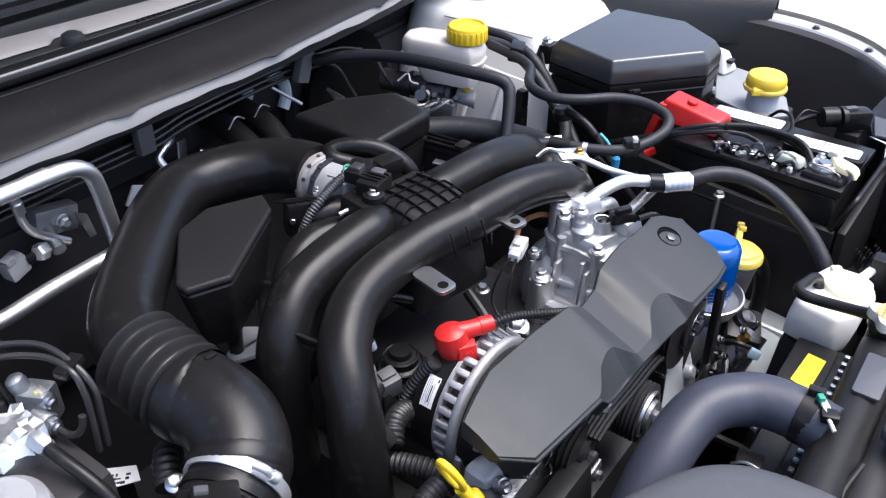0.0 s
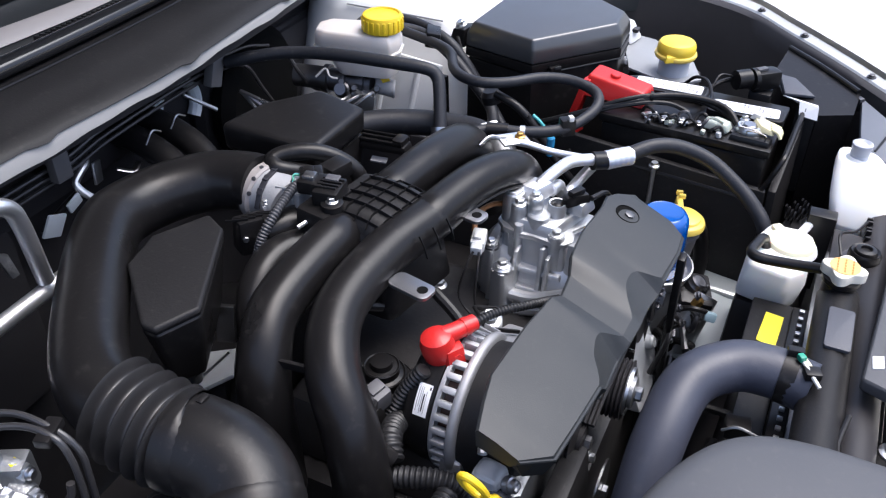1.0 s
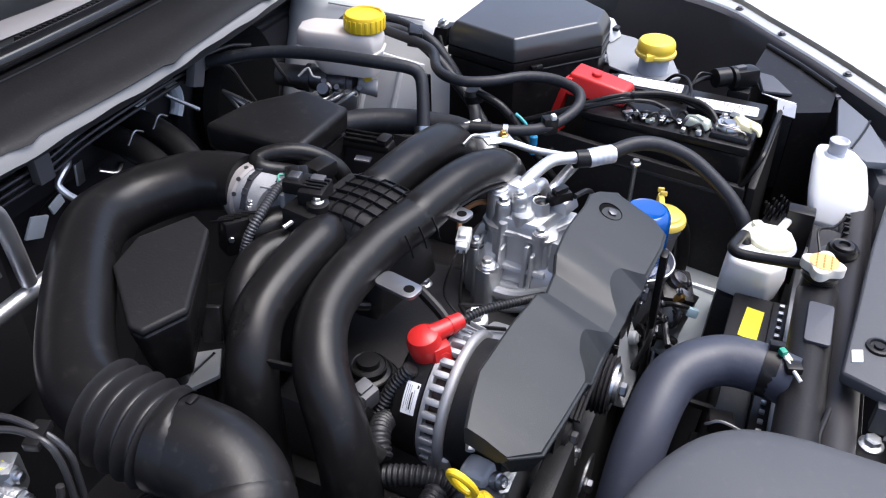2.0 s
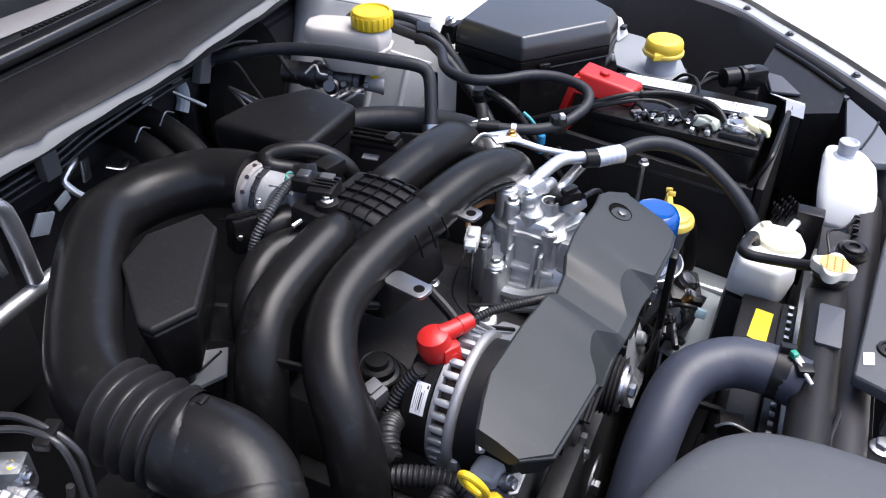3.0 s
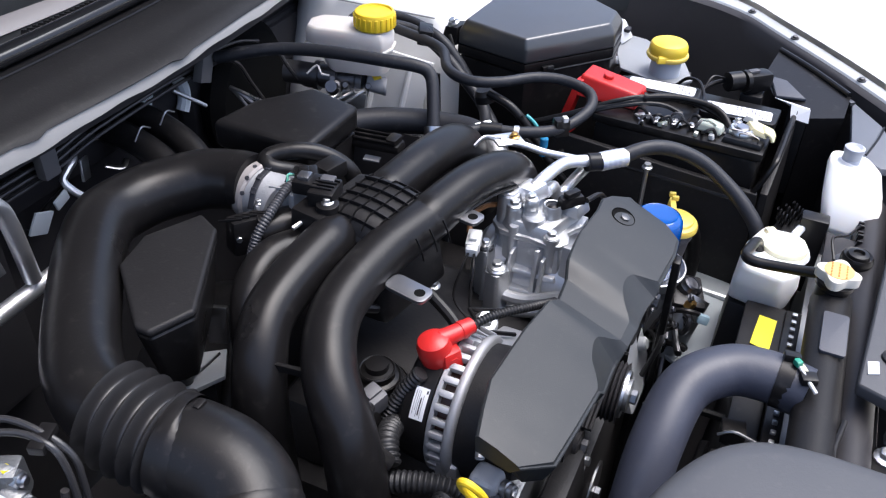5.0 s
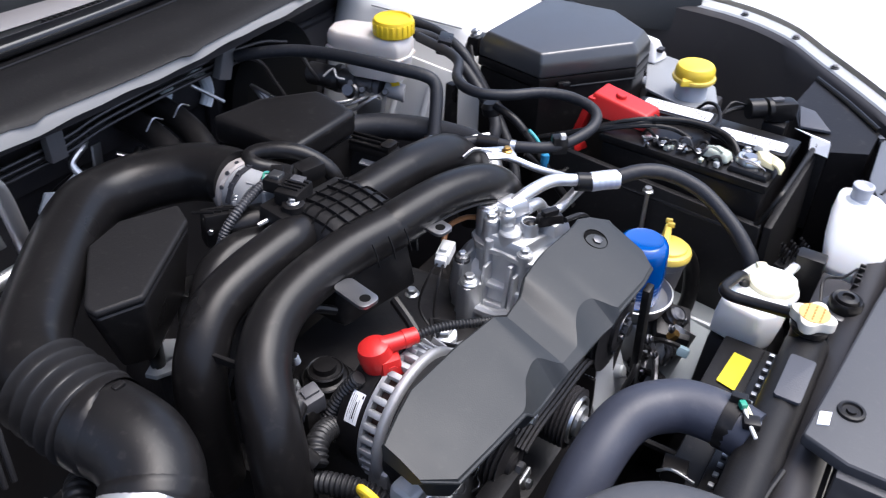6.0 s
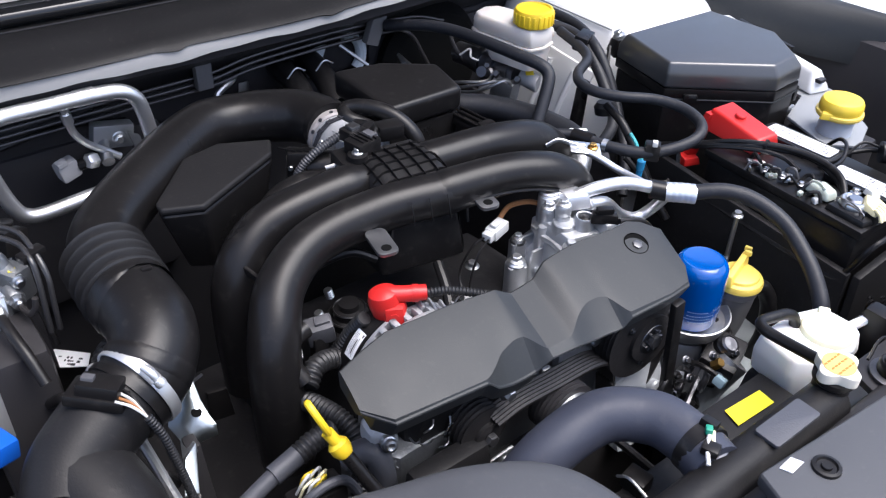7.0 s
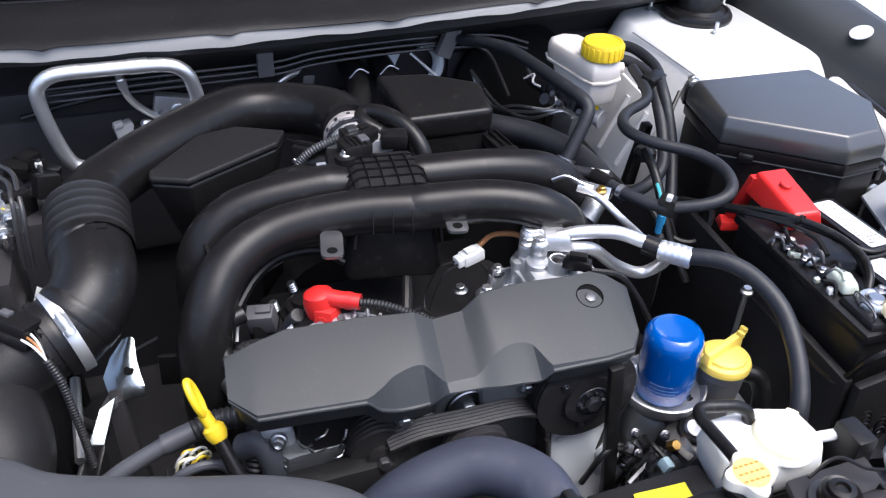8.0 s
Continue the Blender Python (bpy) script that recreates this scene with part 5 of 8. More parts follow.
    cover = part("fuse_cover", hull8([(0.955, 0.172, 0.955), (0.974, 0.168, 0.955), (0.980, 0.190, 0.955), (0.974, 0.206, 0.955), (0.960, 0.206, 0.955)], [(0.958, 0.175, 0.966), (0.972, 0.172, 0.966), (0.977, 0.189, 0.968), (0.971, 0.202, 0.967), (0.962, 0.202, 0.967)], 0.004, 3), PALE_GREEN, ob, "pale green-white plastic fuse cover")
    part("cover_rib", tube([(0.960, 0.180, 0.9675), (0.966, 0.190, 0.9685), (0.966, 0.200, 0.9675)], 0.0012, 6, 3), PALE_GREEN, cover)
    for k, y in enumerate((0.228, 0.252, 0.272)):
        part("link_plate", box((0.966, y, 0.957), (0.022, 0.007, 0.0025), 0.0008, (0, 10, 25 - 30 * k)), ZINC, ob)
    return ob


CLAW = material("cream_clamp_plastic", (0.72, 0.66, 0.40), 0.42, vary=0.12)
battery()


def battery_cables():
    ob = thing("battery_cables", (0.99, 0.27, 0.953), "black looms and cables draped over the battery", "cable")
    part("cable", tube([(0.93, 0.405, 0.93), (0.940, 0.36, 0.948), (0.962, 0.315, 0.964), (0.984, 0.275, 0.972), (0.998, 0.240, 0.974), (1.000, 0.205, 0.973), (0.990, 0.180, 0.970), (0.978, 0.165, 0.960)], 0.0042, 12, 7), RUBBER, ob)
    part("cable", tube([(0.935, 0.39, 0.93), (0.946, 0.345, 0.953), (0.968, 0.300, 0.966), (0.990, 0.262, 0.970), (1.003, 0.225, 0.970), (0.994, 0.190, 0.967), (0.984, 0.172, 0.962)], 0.0036, 10, 7), RUBBER, ob)
    part("cable", tube([(0.940, 0.36, 0.945), (0.958, 0.315, 0.960), (0.976, 0.278, 0.966), (0.985, 0.25, 0.966), (0.980, 0.225, 0.962)], 0.003, 8, 6), RUBBER, ob)
    part("cable", tube([(0.948, 0.345, 0.955), (0.965, 0.305, 0.970), (0.988, 0.27, 0.973), (1.002, 0.235, 0.968)], 0.0028, 8, 6), RUBBER, ob)
    part("cable", tube([(1.01, 0.228, 0.966), (1.03, 0.216, 0.962), (1.06, 0.216, 0.962), (1.085, 0.205, 0.964), (1.098, 0.19, 0.966)], 0.0032, 10, 6), RUBBER, ob)
    part("loop", tube([(1.003, 0.215, 0.965), (1.02, 0.208, 0.962), (1.045, 0.210, 0.962), (1.070, 0.222, 0.968), (1.088, 0.24, 0.962), (1.095, 0.255, 0.945)], 0.0024, 8, 6), RUBBER, ob)
    part("loop", tube([(1.060, 0.214, 0.962), (1.078, 0.208, 0.975), (1.090, 0.196, 0.972), (1.094, 0.184, 0.968)], 0.0016, 8, 5), RUBBER, ob)
    part("cable_tie", lathe([(0.0058, -0.0018), (0.0066, -0.0018), (0.0066, 0.0018), (0.0058, 0.0018)], (0.984, 0.275, 0.972), (-0.3, 1, 0), 14), PLASTIC, ob)
    return ob


battery_cables()


def battery_shield():
    ob = thing("battery_tray", (0.95, 0.22, 0.55), "black plastic battery tray and heat shield", "battery tray")
    part("side_shield", hull8([(0.925, 0.10, 0.60), (0.935, 0.10, 0.60), (0.935, 0.42, 0.60), (0.925, 0.42, 0.60)], [(0.926, 0.112, 0.905), (0.936, 0.112, 0.905), (0.936, 0.40, 0.93), (0.926, 0.40, 0.93)], 0.003), PLASTIC_MATT, ob)
    part("front_shield", hull8([(0.93, 0.088, 0.60), (1.10, 0.08, 0.60), (1.10, 0.09, 0.60), (0.93, 0.10, 0.60)], [(0.932, 0.10, 0.905), (1.085, 0.09, 0.945), (1.085, 0.10, 0.945), (0.932, 0.11, 0.905)], 0.003), PLASTIC_MATT, ob)
    part("base", box((1.01, 0.22, 0.735), (0.18, 0.26, 0.02), 0.004), PLASTIC_MATT, ob)
    part("strut", box((1.01, 0.24, 0.58), (0.14, 0.16, 0.31), 0.01), PAINT_BLACK, ob)
    part("edge_rail", tube([(0.93, 0.36, 0.905), (0.928, 0.23, 0.898), (0.928, 0.135, 0.893), (0.932, 0.118, 0.905), (0.938, 0.104, 0.94), (0.965, 0.10, 0.948), (1.06, 0.096, 0.952)], 0.0035, 8, 6), PLASTIC, ob)
    part("brace", box((0.932, 0.25, 0.862), (0.006, 0.22, 0.008), 0.002, (-5, 0, 0)), PLASTIC, ob)
    return ob


battery_shield()


def positive_cover():
    ob = thing("terminal_cover", (1.0, 0.32, 0.955), "bright red plastic battery terminal cover", "terminal cover")
    part("hood", hull8([(0.978, 0.284, 0.953), (1.022, 0.278, 0.953), (1.032, 0.362, 0.953), (0.985, 0.368, 0.953)], [(0.986, 0.286, 0.972), (1.016, 0.281, 0.974), (1.026, 0.358, 0.984), (0.992, 0.363, 0.982)], 0.004, 3), RED, ob)
    part("nub", lathe([(0.007, 0.0), (0.007, 0.003), (0.006, 0.004), (0, 0.004)], (1.006, 0.330, 0.979), (0, -0.1, 1), 18), RED, ob)
    part("leg", hull8([(0.980, 0.378, 0.905), (0.992, 0.372, 0.905), (0.994, 0.382, 0.905), (0.982, 0.388, 0.905)], [(0.985, 0.358, 0.976), (1.0, 0.356, 0.976), (1.0, 0.366, 0.976), (0.987, 0.368, 0.976)], 0.002), RED, ob)
    part("foot", hull8([(0.966, 0.368, 0.902), (0.99, 0.360, 0.902), (0.996, 0.380, 0.902), (0.975, 0.392, 0.902)], [(0.968, 0.370, 0.912), (0.988, 0.363, 0.912), (0.993, 0.378, 0.912), (0.977, 0.388, 0.912)], 0.002), RED, ob)
    return ob


positive_cover()


def fuse_box():
    ob = thing("fuse_box", (1.1, 0.45, 0.82), "large black plastic fuse box with a sloped lid", "fuse box")
    top = [(1.030, 0.545), (1.003, 0.447), (1.110, 0.362), (1.160, 0.366), (1.206, 0.43), (1.197, 0.535)]
    rim = [(1.022, 0.553), (0.999, 0.444), (1.110, 0.351), (1.168, 0.355), (1.218, 0.43), (1.208, 0.548)]
    part("base", prism([(1.10 + (x - 1.10) * 0.975, 0.45 + (y - 0.45) * 0.975) for x, y in rim], 0.80, 0.958, 0.004), PLASTIC, ob)
    part("lid_skirt", prism(rim, 0.960, 0.974, 0.002), PLASTIC, ob)
    bm = bmesh.new()
    bridge(bm, [[Vector((x, y, 0.9745)) for x, y in rim], [Vector((1.10 + (x - 1.10) * 0.992, 0.45 + (y - 0.45) * 0.992, 0.994)) for x, y in rim], [Vector((x, y, 1.009)) for x, y in top]])
    bmesh.ops.recalc_face_normals(bm, faces=bm.faces)
    part("lid", bevelled(bm, 0.0035, 3), BOX_PLASTIC, ob)
    part("lid_seam", tube([(x, y, 0.9592) for x, y in rim[1:5]], 0.0012, 6, 1, smooth=False), GREY_PLASTIC, ob)
    part("catch", box((1.022, 0.4185, 0.963), (0.018, 0.007, 0.012), 0.002, (0, 0, -40)), PLASTIC, ob)
    part("catch_lip", box((1.022, 0.4150, 0.967), (0.010, 0.003, 0.005), 0.001, (0, 0, -40)), GREY_PLASTIC, ob)
    part("catch", box((1.178, 0.366, 0.950), (0.008, 0.014, 0.022), 0.002), PLASTIC, ob)
    bolt(ob, (1.176, 0.360, 0.925), (0, -1, 0), 0.006)
    br = part("mount_bracket", hull8([(1.02, 0.555, 0.97), (1.06, 0.550, 0.97), (1.07, 0.575, 0.97), (1.035, 0.585, 0.97)], [(1.025, 0.556, 0.996), (1.058, 0.552, 0.996), (1.065, 0.572, 0.990), (1.037, 0.58, 0.990)], 0.003), PLASTIC, ob)
    bolt(br, (1.040, 0.568, 0.995), (-0.3, 0.3, 1), 0.006)
    part("marked_bolt", lathe([(0.006, 0), (0.006, 0.004), (0.0045, 0.008), (0, 0.008)], (1.000, 0.563, 0.975), (-0.5, 0, 1), 12), PALE_YELLOW, ob, "bolt dabbed with yellow paint")
    part("stand", box((1.12, 0.46, 0.70), (0.1, 0.1, 0.29), 0.01), PAINT_BLACK, ob)
    return ob


# lid's black raised above the base's to stand in for reflected sky
BOX_PLASTIC = material("sky_lifted_lid_black", (0.042, 0.043, 0.045), 0.32, bump=0.2, vary=0.1, scale=80, wear=0.02, spec=1.0)
fuse_box()


def brake_reservoir():
    ob = thing("brake_fluid_reservoir", (0.935, 0.676, 0.958), "milky brake fluid reservoir with a yellow cap", "fluid reservoir")

    def body(rows):
        bm = bmesh.new()
        bridge(bm, [[Vector((x + dx, y + dy, z)) for x, y in shape] for shape, dx, dy, z in rows])
        bmesh.ops.recalc_face_normals(bm, faces=bm.faces)
        return bm
    # plan of the tank: a broad front end under the cap, narrowing to a nose at the rear
    wide = [(0.919, 0.619), (0.940, 0.615), (0.962, 0.622), (0.968, 0.636), (0.962, 0.690), (0.950, 0.728), (0.930, 0.738), (0.906, 0.730), (0.900, 0.712), (0.908, 0.668), (0.913, 0.632)]
    lip = [(0.938 + (x - 0.938) * 1.05, 0.675 + (y - 0.675) * 1.035) for x, y in wide]
    slim = [(0.938 + (x - 0.938) * 0.86, 0.660 + (y - 0.675) * 0.66) for x, y in wide]
    top = [(0.938 + (x - 0.938) * 0.92, 0.675 + (y - 0.675) * 0.94) for x, y in wide]
    part("tank_lower", bevelled(body([(slim, 0, 0, 0.950), ([(0.938 + (x - 0.938) * 0.95, 0.668 + (y - 0.675) * 0.86) for x, y in wide], 0, 0, 0.982)]), 0.004, 2, 40), MILK, ob, sharp=45)
    part("joint_lip", bevelled(body([(lip, 0, 0, 0.9825), (lip, 0, 0, 0.9865)]), 0.0012, 2, 40), MILK, ob, sharp=45)
    part("tank_upper", bevelled(body([(wide, 0, 0, 0.987), (wide, 0, 0, 1.002), (top, 0, 0, 1.011)]), 0.003, 2, 40), MILK, ob, sharp=45)
    part("neck", lathe([(0.0225, 1.006), (0.0225, 1.014), (0, 1.014)], (0.941, 0.641, 0), segs=30), MILK, ob)
    cap = part("cap", lathe([(0.0255, 1.012), (0.0275, 1.014), (0.0275, 1.031), (0.0260, 1.0345), (0.0235, 1.0350), (0.0225, 1.0325), (0.010, 1.0320), (0, 1.0325)], (0.941, 0.641, 0), segs=40), YELLOW, ob, "ridged yellow screw cap")
    for k in range(22):
        a = math.tau * k / 22
        part("grip_ridge", box((0.941 + 0.0277 * math.cos(a), 0.641 + 0.0277 * math.sin(a), 1.0225), (0.0022, 0.0040, 0.0165), 0.0008, (0, 0, math.degrees(a))), YELLOW, cap)
    part("outlet", tube([(0.960, 0.640, 0.994), (0.974, 0.636, 0.994)], 0.0075, 14, 2), MILK, ob)
    return ob


brake_reservoir()


PIPE_STEEL = material("dull_steel_pipe", (0.075, 0.070, 0.070), 0.35, 0.6, vary=0.2)


def master_cylinder():
    ob = thing("brake_master_cylinder", (0.93, 0.70, 0.90), "alloy brake master cylinder with steel brake lines", "brake cylinder")
    part("cylinder", tube([(0.932, 0.655, 0.932), (0.912, 0.77, 0.932)], 0.0165, 20, 3), STEEL_DARK, ob)
    for y, w in ((0.668, 0.0205), (0.695, 0.0225), (0.722, 0.0205)):
        part("collar", lathe([(0.016, -0.005), (w, -0.004), (w, 0.004), (0.016, 0.005)], (0.9297 - 0.174 * (y - 0.668), y, 0.932), (-0.17, 1, 0), 22), STEEL_DARK, ob)
    part("port", lathe([(0.011, 0), (0.011, 0.012), (0.008, 0.014), (0.008, 0.030), (0, 0.030)], (0.906, 0.688, 0.926), (-0.8, -0.3, 0.5), 18), STEEL_DARK, ob)
    # near-black drum: the shade at the firewall is put into its colour
    part("servo", lathe([(0.06, 0), (0.10, 0.012), (0.105, 0.03), (0.09, 0.045), (0.03, 0.055), (0, 0.055)], (0.905, 0.868, 0.885), (0.1, -1, 0), 36), HOLE, ob, "brake servo drum painted near-black for shade")
    part("block", box((0.915, 0.662, 0.912), (0.03, 0.035, 0.035), 0.004, (10, 0, 20)), DARK_ALLOY, ob)
    part("plug", tube([(0.936, 0.655, 0.930), (0.949, 0.632, 0.922)], 0.0125, 14, 3), PLUG_GREY, ob)
    part("plug_face", lathe([(0.0128, -0.002), (0.0134, 0.0), (0.0128, 0.002), (0, 0.0022)], (0.949, 0.632, 0.922), (0.45, -0.80, -0.05), 24), PLUG_GREY, ob)
    part("plug_label", box((0.9405, 0.6395, 0.9378), (0.012, 0.007, 0.0012), 0.0003, (28, 0, -30)), YELLOW, ob, "yellow label on the plug")
    for k in range(3):
        part("brake_line", tube([(0.905, 0.64 + k * 0.02, 0.93), (0.88, 0.63 + k * 0.02, 0.945 - k * 0.008), (0.85, 0.66 + k * 0.02, 0.925), (0.83, 0.72 + k * 0.02, 0.92 - k * 0.01), (0.82, 0.80, 0.94)], 0.0024, 8, 6), STEEL, ob)
    part("firewall_line", tube([(0.80, 0.815, 0.985), (0.845, 0.805, 0.965), (0.868, 0.80, 0.925), (0.88, 0.79, 0.895)], 0.0028, 8, 6), PIPE_STEEL, ob)
    part("firewall_line", tube([(0.885, 0.76, 0.972), (0.893, 0.75, 0.945), (0.915, 0.742, 0.915), (0.96, 0.73, 0.895)], 0.0028, 8, 6), PIPE_STEEL, ob)
    for at in ((0.905, 0.670, 0.935), (0.905, 0.69, 0.940), (0.925, 0.645, 0.93)):
        part("line_nut", hexagon(at, 0.005, 0.010, (-0.7, -0.4, 0.4)), DARK_STEEL, ob)
    part("loose_clip", tube([(0.858, 0.700, 0.965), (0.868, 0.690, 0.975), (0.862, 0.680, 0.968), (0.872, 0.675, 0.962)], 0.0016, 6, 5), PLUG_GREY, ob)
    return ob


master_cylinder()


def washer_filler():
    ob = thing("washer_filler", (1.157, 0.283, 0.90), "white washer filler neck with a yellow flip cap", "washer filler")
    x, y = 1.157, 0.283
    part("neck", lathe([(0.026, 0.90), (0.0225, 0.925), (0.0215, 0.950), (0.0225, 0.957), (0, 0.957)], (x, y, 0), segs=32), NECK_MILK, ob, "translucent milky filler neck")
    part("rim", lathe([(0.022, 0.9555), (0.0285, 0.957), (0.0300, 0.960), (0.0295, 0.963), (0.026, 0.9645), (0, 0.9645)], (x, y, 0), segs=36), FILLER_YELLOW, ob)
    cap = part("cap", lathe([(0.0268, 0.964), (0.0275, 0.968), (0.0268, 0.975), (0.0245, 0.979), (0.0200, 0.981), (0.012, 0.982), (0, 0.982)], (x, y, 0), segs=36), CAP_YELLOW, ob, "yellow flip cap")
    part("cap_step", hull8([(x - 0.028, y + 0.002, 0.966), (x - 0.004, y - 0.029, 0.966), (x + 0.004, y - 0.022, 0.966), (x - 0.020, y + 0.010, 0.966)], [(x - 0.025, y + 0.002, 0.978), (x - 0.004, y - 0.026, 0.978), (x + 0.002, y - 0.020, 0.981), (x - 0.018, y + 0.008, 0.981)], 0.002), CAP_YELLOW, cap)
    part("tab", hull8([(x - 0.037, y + 0.006, 0.958), (x - 0.024, y - 0.012, 0.958), (x - 0.020, y - 0.008, 0.958), (x - 0.030, y + 0.010, 0.958)], [(x - 0.034, y + 0.005, 0.966), (x - 0.024, y - 0.010, 0.966), (x - 0.020, y - 0.007, 0.968), (x - 0.028, y + 0.008, 0.968)], 0.0015), CAP_YELLOW, cap)
    return ob


NECK_MILK = material("milky_neck_plastic", (0.52, 0.55, 0.60), 0.4, vary=0.06, sub=0.3)
CAP_YELLOW = material("warm_yellow_plastic", (0.82, 0.60, 0.05), 0.38, vary=0.06, sub=0.1)


washer_filler()


def wing_bracketry():
    ob = thing("wing_bracket", (1.2, 0.3, 0.85), "pale painted steel bracket beside the washer filler", "bracket")
    apron = [(1.150, 0.240), (1.205, 0.262), (1.265, 0.335), (1.31, 0.56), (1.25, 0.575), (1.215, 0.37), (1.145, 0.345), (1.115, 0.27)]
    part("plate", prism(apron, 0.928, 0.932, 0.001), APRON, ob)
    part("folded_flange", hull8([(1.222, 0.362, 0.932), (1.262, 0.352, 0.932), (1.305, 0.56, 0.945), (1.255, 0.57, 0.945)], [(1.232, 0.372, 0.966), (1.246, 0.366, 0.966), (1.282, 0.56, 0.978), (1.268, 0.565, 0.978)], 0.008, 3), CAR_WHITE, ob, "white folded flange beside the fuse box")
    # black block paints the shade inside the flange's slot
    part("flange_slot", box((1.240, 0.362, 0.952), (0.014, 0.010, 0.006), 0.002), INK, ob)
    part("edge_strip", box((1.268, 0.48, 0.9745), (0.006, 0.11, 0.005), 0.001, (2, 0, -10)), RUBBER, ob)
    part("support", box((1.19, 0.30, 0.75), (0.06, 0.1, 0.33), 0.006), PAINT_BLACK, ob)
    horn = thing("relay", (1.13, 0.185, 0.93), "black plastic relay with a round plug", "relay")
    part("body", box((1.117, 0.155, 0.965), (0.040, 0.024, 0.026), 0.006, (0, 0, -48)), PLASTIC, horn)
    part("collar", tube([(1.104, 0.170, 0.966), (1.108, 0.1655, 0.966)], 0.0150, 18, 2), PLASTIC, horn)
    part("plug", tube([(1.086, 0.188, 0.969), (1.099, 0.173, 0.969)], 0.013, 14, 2), PLASTIC, horn)
    part("clip", box((1.112, 0.160, 0.9795), (0.016, 0.008, 0.004), 0.001, (0, 0, -45)), GREY_CONN, horn)
    part("holder", box((1.115, 0.155, 0.90), (0.03, 0.03, 0.10), 0.004), PLASTIC_MATT, horn)
    guide = thing("air_guide", (1.16, 0.09, 0.75), "black plastic air guide panel beside the battery", "air guide")
    plan = [(1.252, 0.138), (1.197, 0.087), (1.134, 0.034), (1.094, 0.036), (1.072, 0.078), (1.120, 0.128), (1.180, 0.148)]
    part("panel", bevelled(bridge(bmesh.new(), [[Vector((x, y, 0.75)) for x, y in plan], [Vector((x, y, 0.948 + 0.012 * (k < 3))) for k, (x, y) in enumerate(plan)]]), 0.004, 2), PLASTIC, guide)
    part("rolled_edge", tube([(1.250, 0.137, 0.961), (1.197, 0.087, 0.962), (1.136, 0.036, 0.962)], 0.0038, 10, 5), PLASTIC, guide)
    part("flap", hull8([(1.164, 0.139, 0.952), (1.157, 0.117, 0.953), (1.114, 0.086, 0.951), (1.108, 0.125, 0.950)], [(1.164, 0.138, 0.956), (1.157, 0.117, 0.957), (1.114, 0.087, 0.955), (1.109, 0.124, 0.954)], 0.0015), PAD_GREY, guide, "dull grey plastic flap")
    part("clip", box((1.138, 0.032, 0.945), (0.010, 0.008, 0.018), 0.0015, (0, 0, 40)), STEEL_DARK, guide)
    tag = thing("paper_tag", (1.062, 0.118, 0.93), "white printed tag beside the battery", "label")
    plate = part("paper", hull8([(1.056, 0.100, 0.951), (1.054, 0.077, 0.949), (1.0545, 0.077, 0.949), (1.0565, 0.100, 0.951)], [(1.066, 0.103, 0.965), (1.062, 0.079, 0.964), (1.0625, 0.079, 0.964), (1.0665, 0.103, 0.965)]), LABEL_WHITE, tag)
    part("strip", hull8([(1.066, 0.103, 0.9645), (1.063, 0.080, 0.9635), (1.066, 0.080, 0.9635), (1.076, 0.125, 0.9645)], [(1.066, 0.103, 0.9655), (1.063, 0.080, 0.9645), (1.066, 0.080, 0.9645), (1.076, 0.125, 0.9655)]), LABEL_WHITE, tag)
    part("code_block", box((1.0602, 0.091, 0.9580), (0.0006, 0.006, 0.005), 0, (0, 35, 0)), INK, plate)
    part("code_block", box((1.0612, 0.082, 0.9600), (0.0006, 0.003, 0.002), 0, (0, 35, 0)), INK, plate)
    part("stem", box((1.070, 0.092, 0.899), (0.004, 0.025, 0.13), 0.001), PLASTIC_MATT, tag)


wing_bracketry()


def washer_bottle():
    ob = thing("washer_bottle", (0.955, 0.03, 0.70), "white plastic bottle with a pale grey cap", "bottle")
    bm = bmesh.new()
    rings = []
    for z, x0, x1, y0, y1 in ((0.885, 0.897, 0.935, -0.012, 0.030), (0.905, 0.892, 0.945, -0.020, 0.038), (0.930, 0.905, 0.965, -0.022, 0.044), (0.950, 0.925, 0.978, -0.014, 0.047), (0.962, 0.936, 0.976, 0.000, 0.046)):
        rings.append([Vector((x, y, z - 0.10 * (0.03 - y) * 0.6)) for x, y in round_rect((x0 + x1) / 2, (y0 + y1) / 2, x1 - x0, y1 - y0, 0.014)])
    bridge(bm, rings)
    bmesh.ops.recalc_face_normals(bm, faces=bm.faces)
    part("bottle", bevelled(bm, 0.004, 2, 40), WHITE_PLASTIC, ob, sharp=60)
    part("shoulder", lathe([(0.020, 0.948), (0.0165, 0.957), (0.012, 0.962), (0.0105, 0.965), (0, 0.965)], (0.953, 0.026, 0), segs=26), WHITE_PLASTIC, ob)
    part("cap", lathe([(0.0102, 0.960), (0.0105, 0.966), (0.0098, 0.967), (0.0105, 0.968), (0.0105, 0.975), (0.0112, 0.976), (0.0112, 0.981), (0.009, 0.982), (0.006, 0.9795), (0, 0.9795)], (0.953, 0.024, 0), segs=26), CAP_GREY, ob, "pale grey ribbed screw cap")
    part("foot", hull8([(0.86, -0.01, 0.56), (0.92, -0.01, 0.56), (0.92, 0.04, 0.56), (0.86, 0.04, 0.56)], [(0.885, -0.014, 0.886), (0.935, -0.014, 0.884), (0.938, 0.032, 0.886), (0.890, 0.032, 0.888)], 0.006), PAD_GREY, ob, "dull grey bottle support")
    return ob


CAP_GREY = material("pale_grey_plastic", (0.42, 0.44, 0.50), 0.45, vary=0.05)
washer_bottle()


CREAM = material("cream_translucent_plastic", (0.84, 0.81, 0.60), 0.4, vary=0.04, sub=0.3)


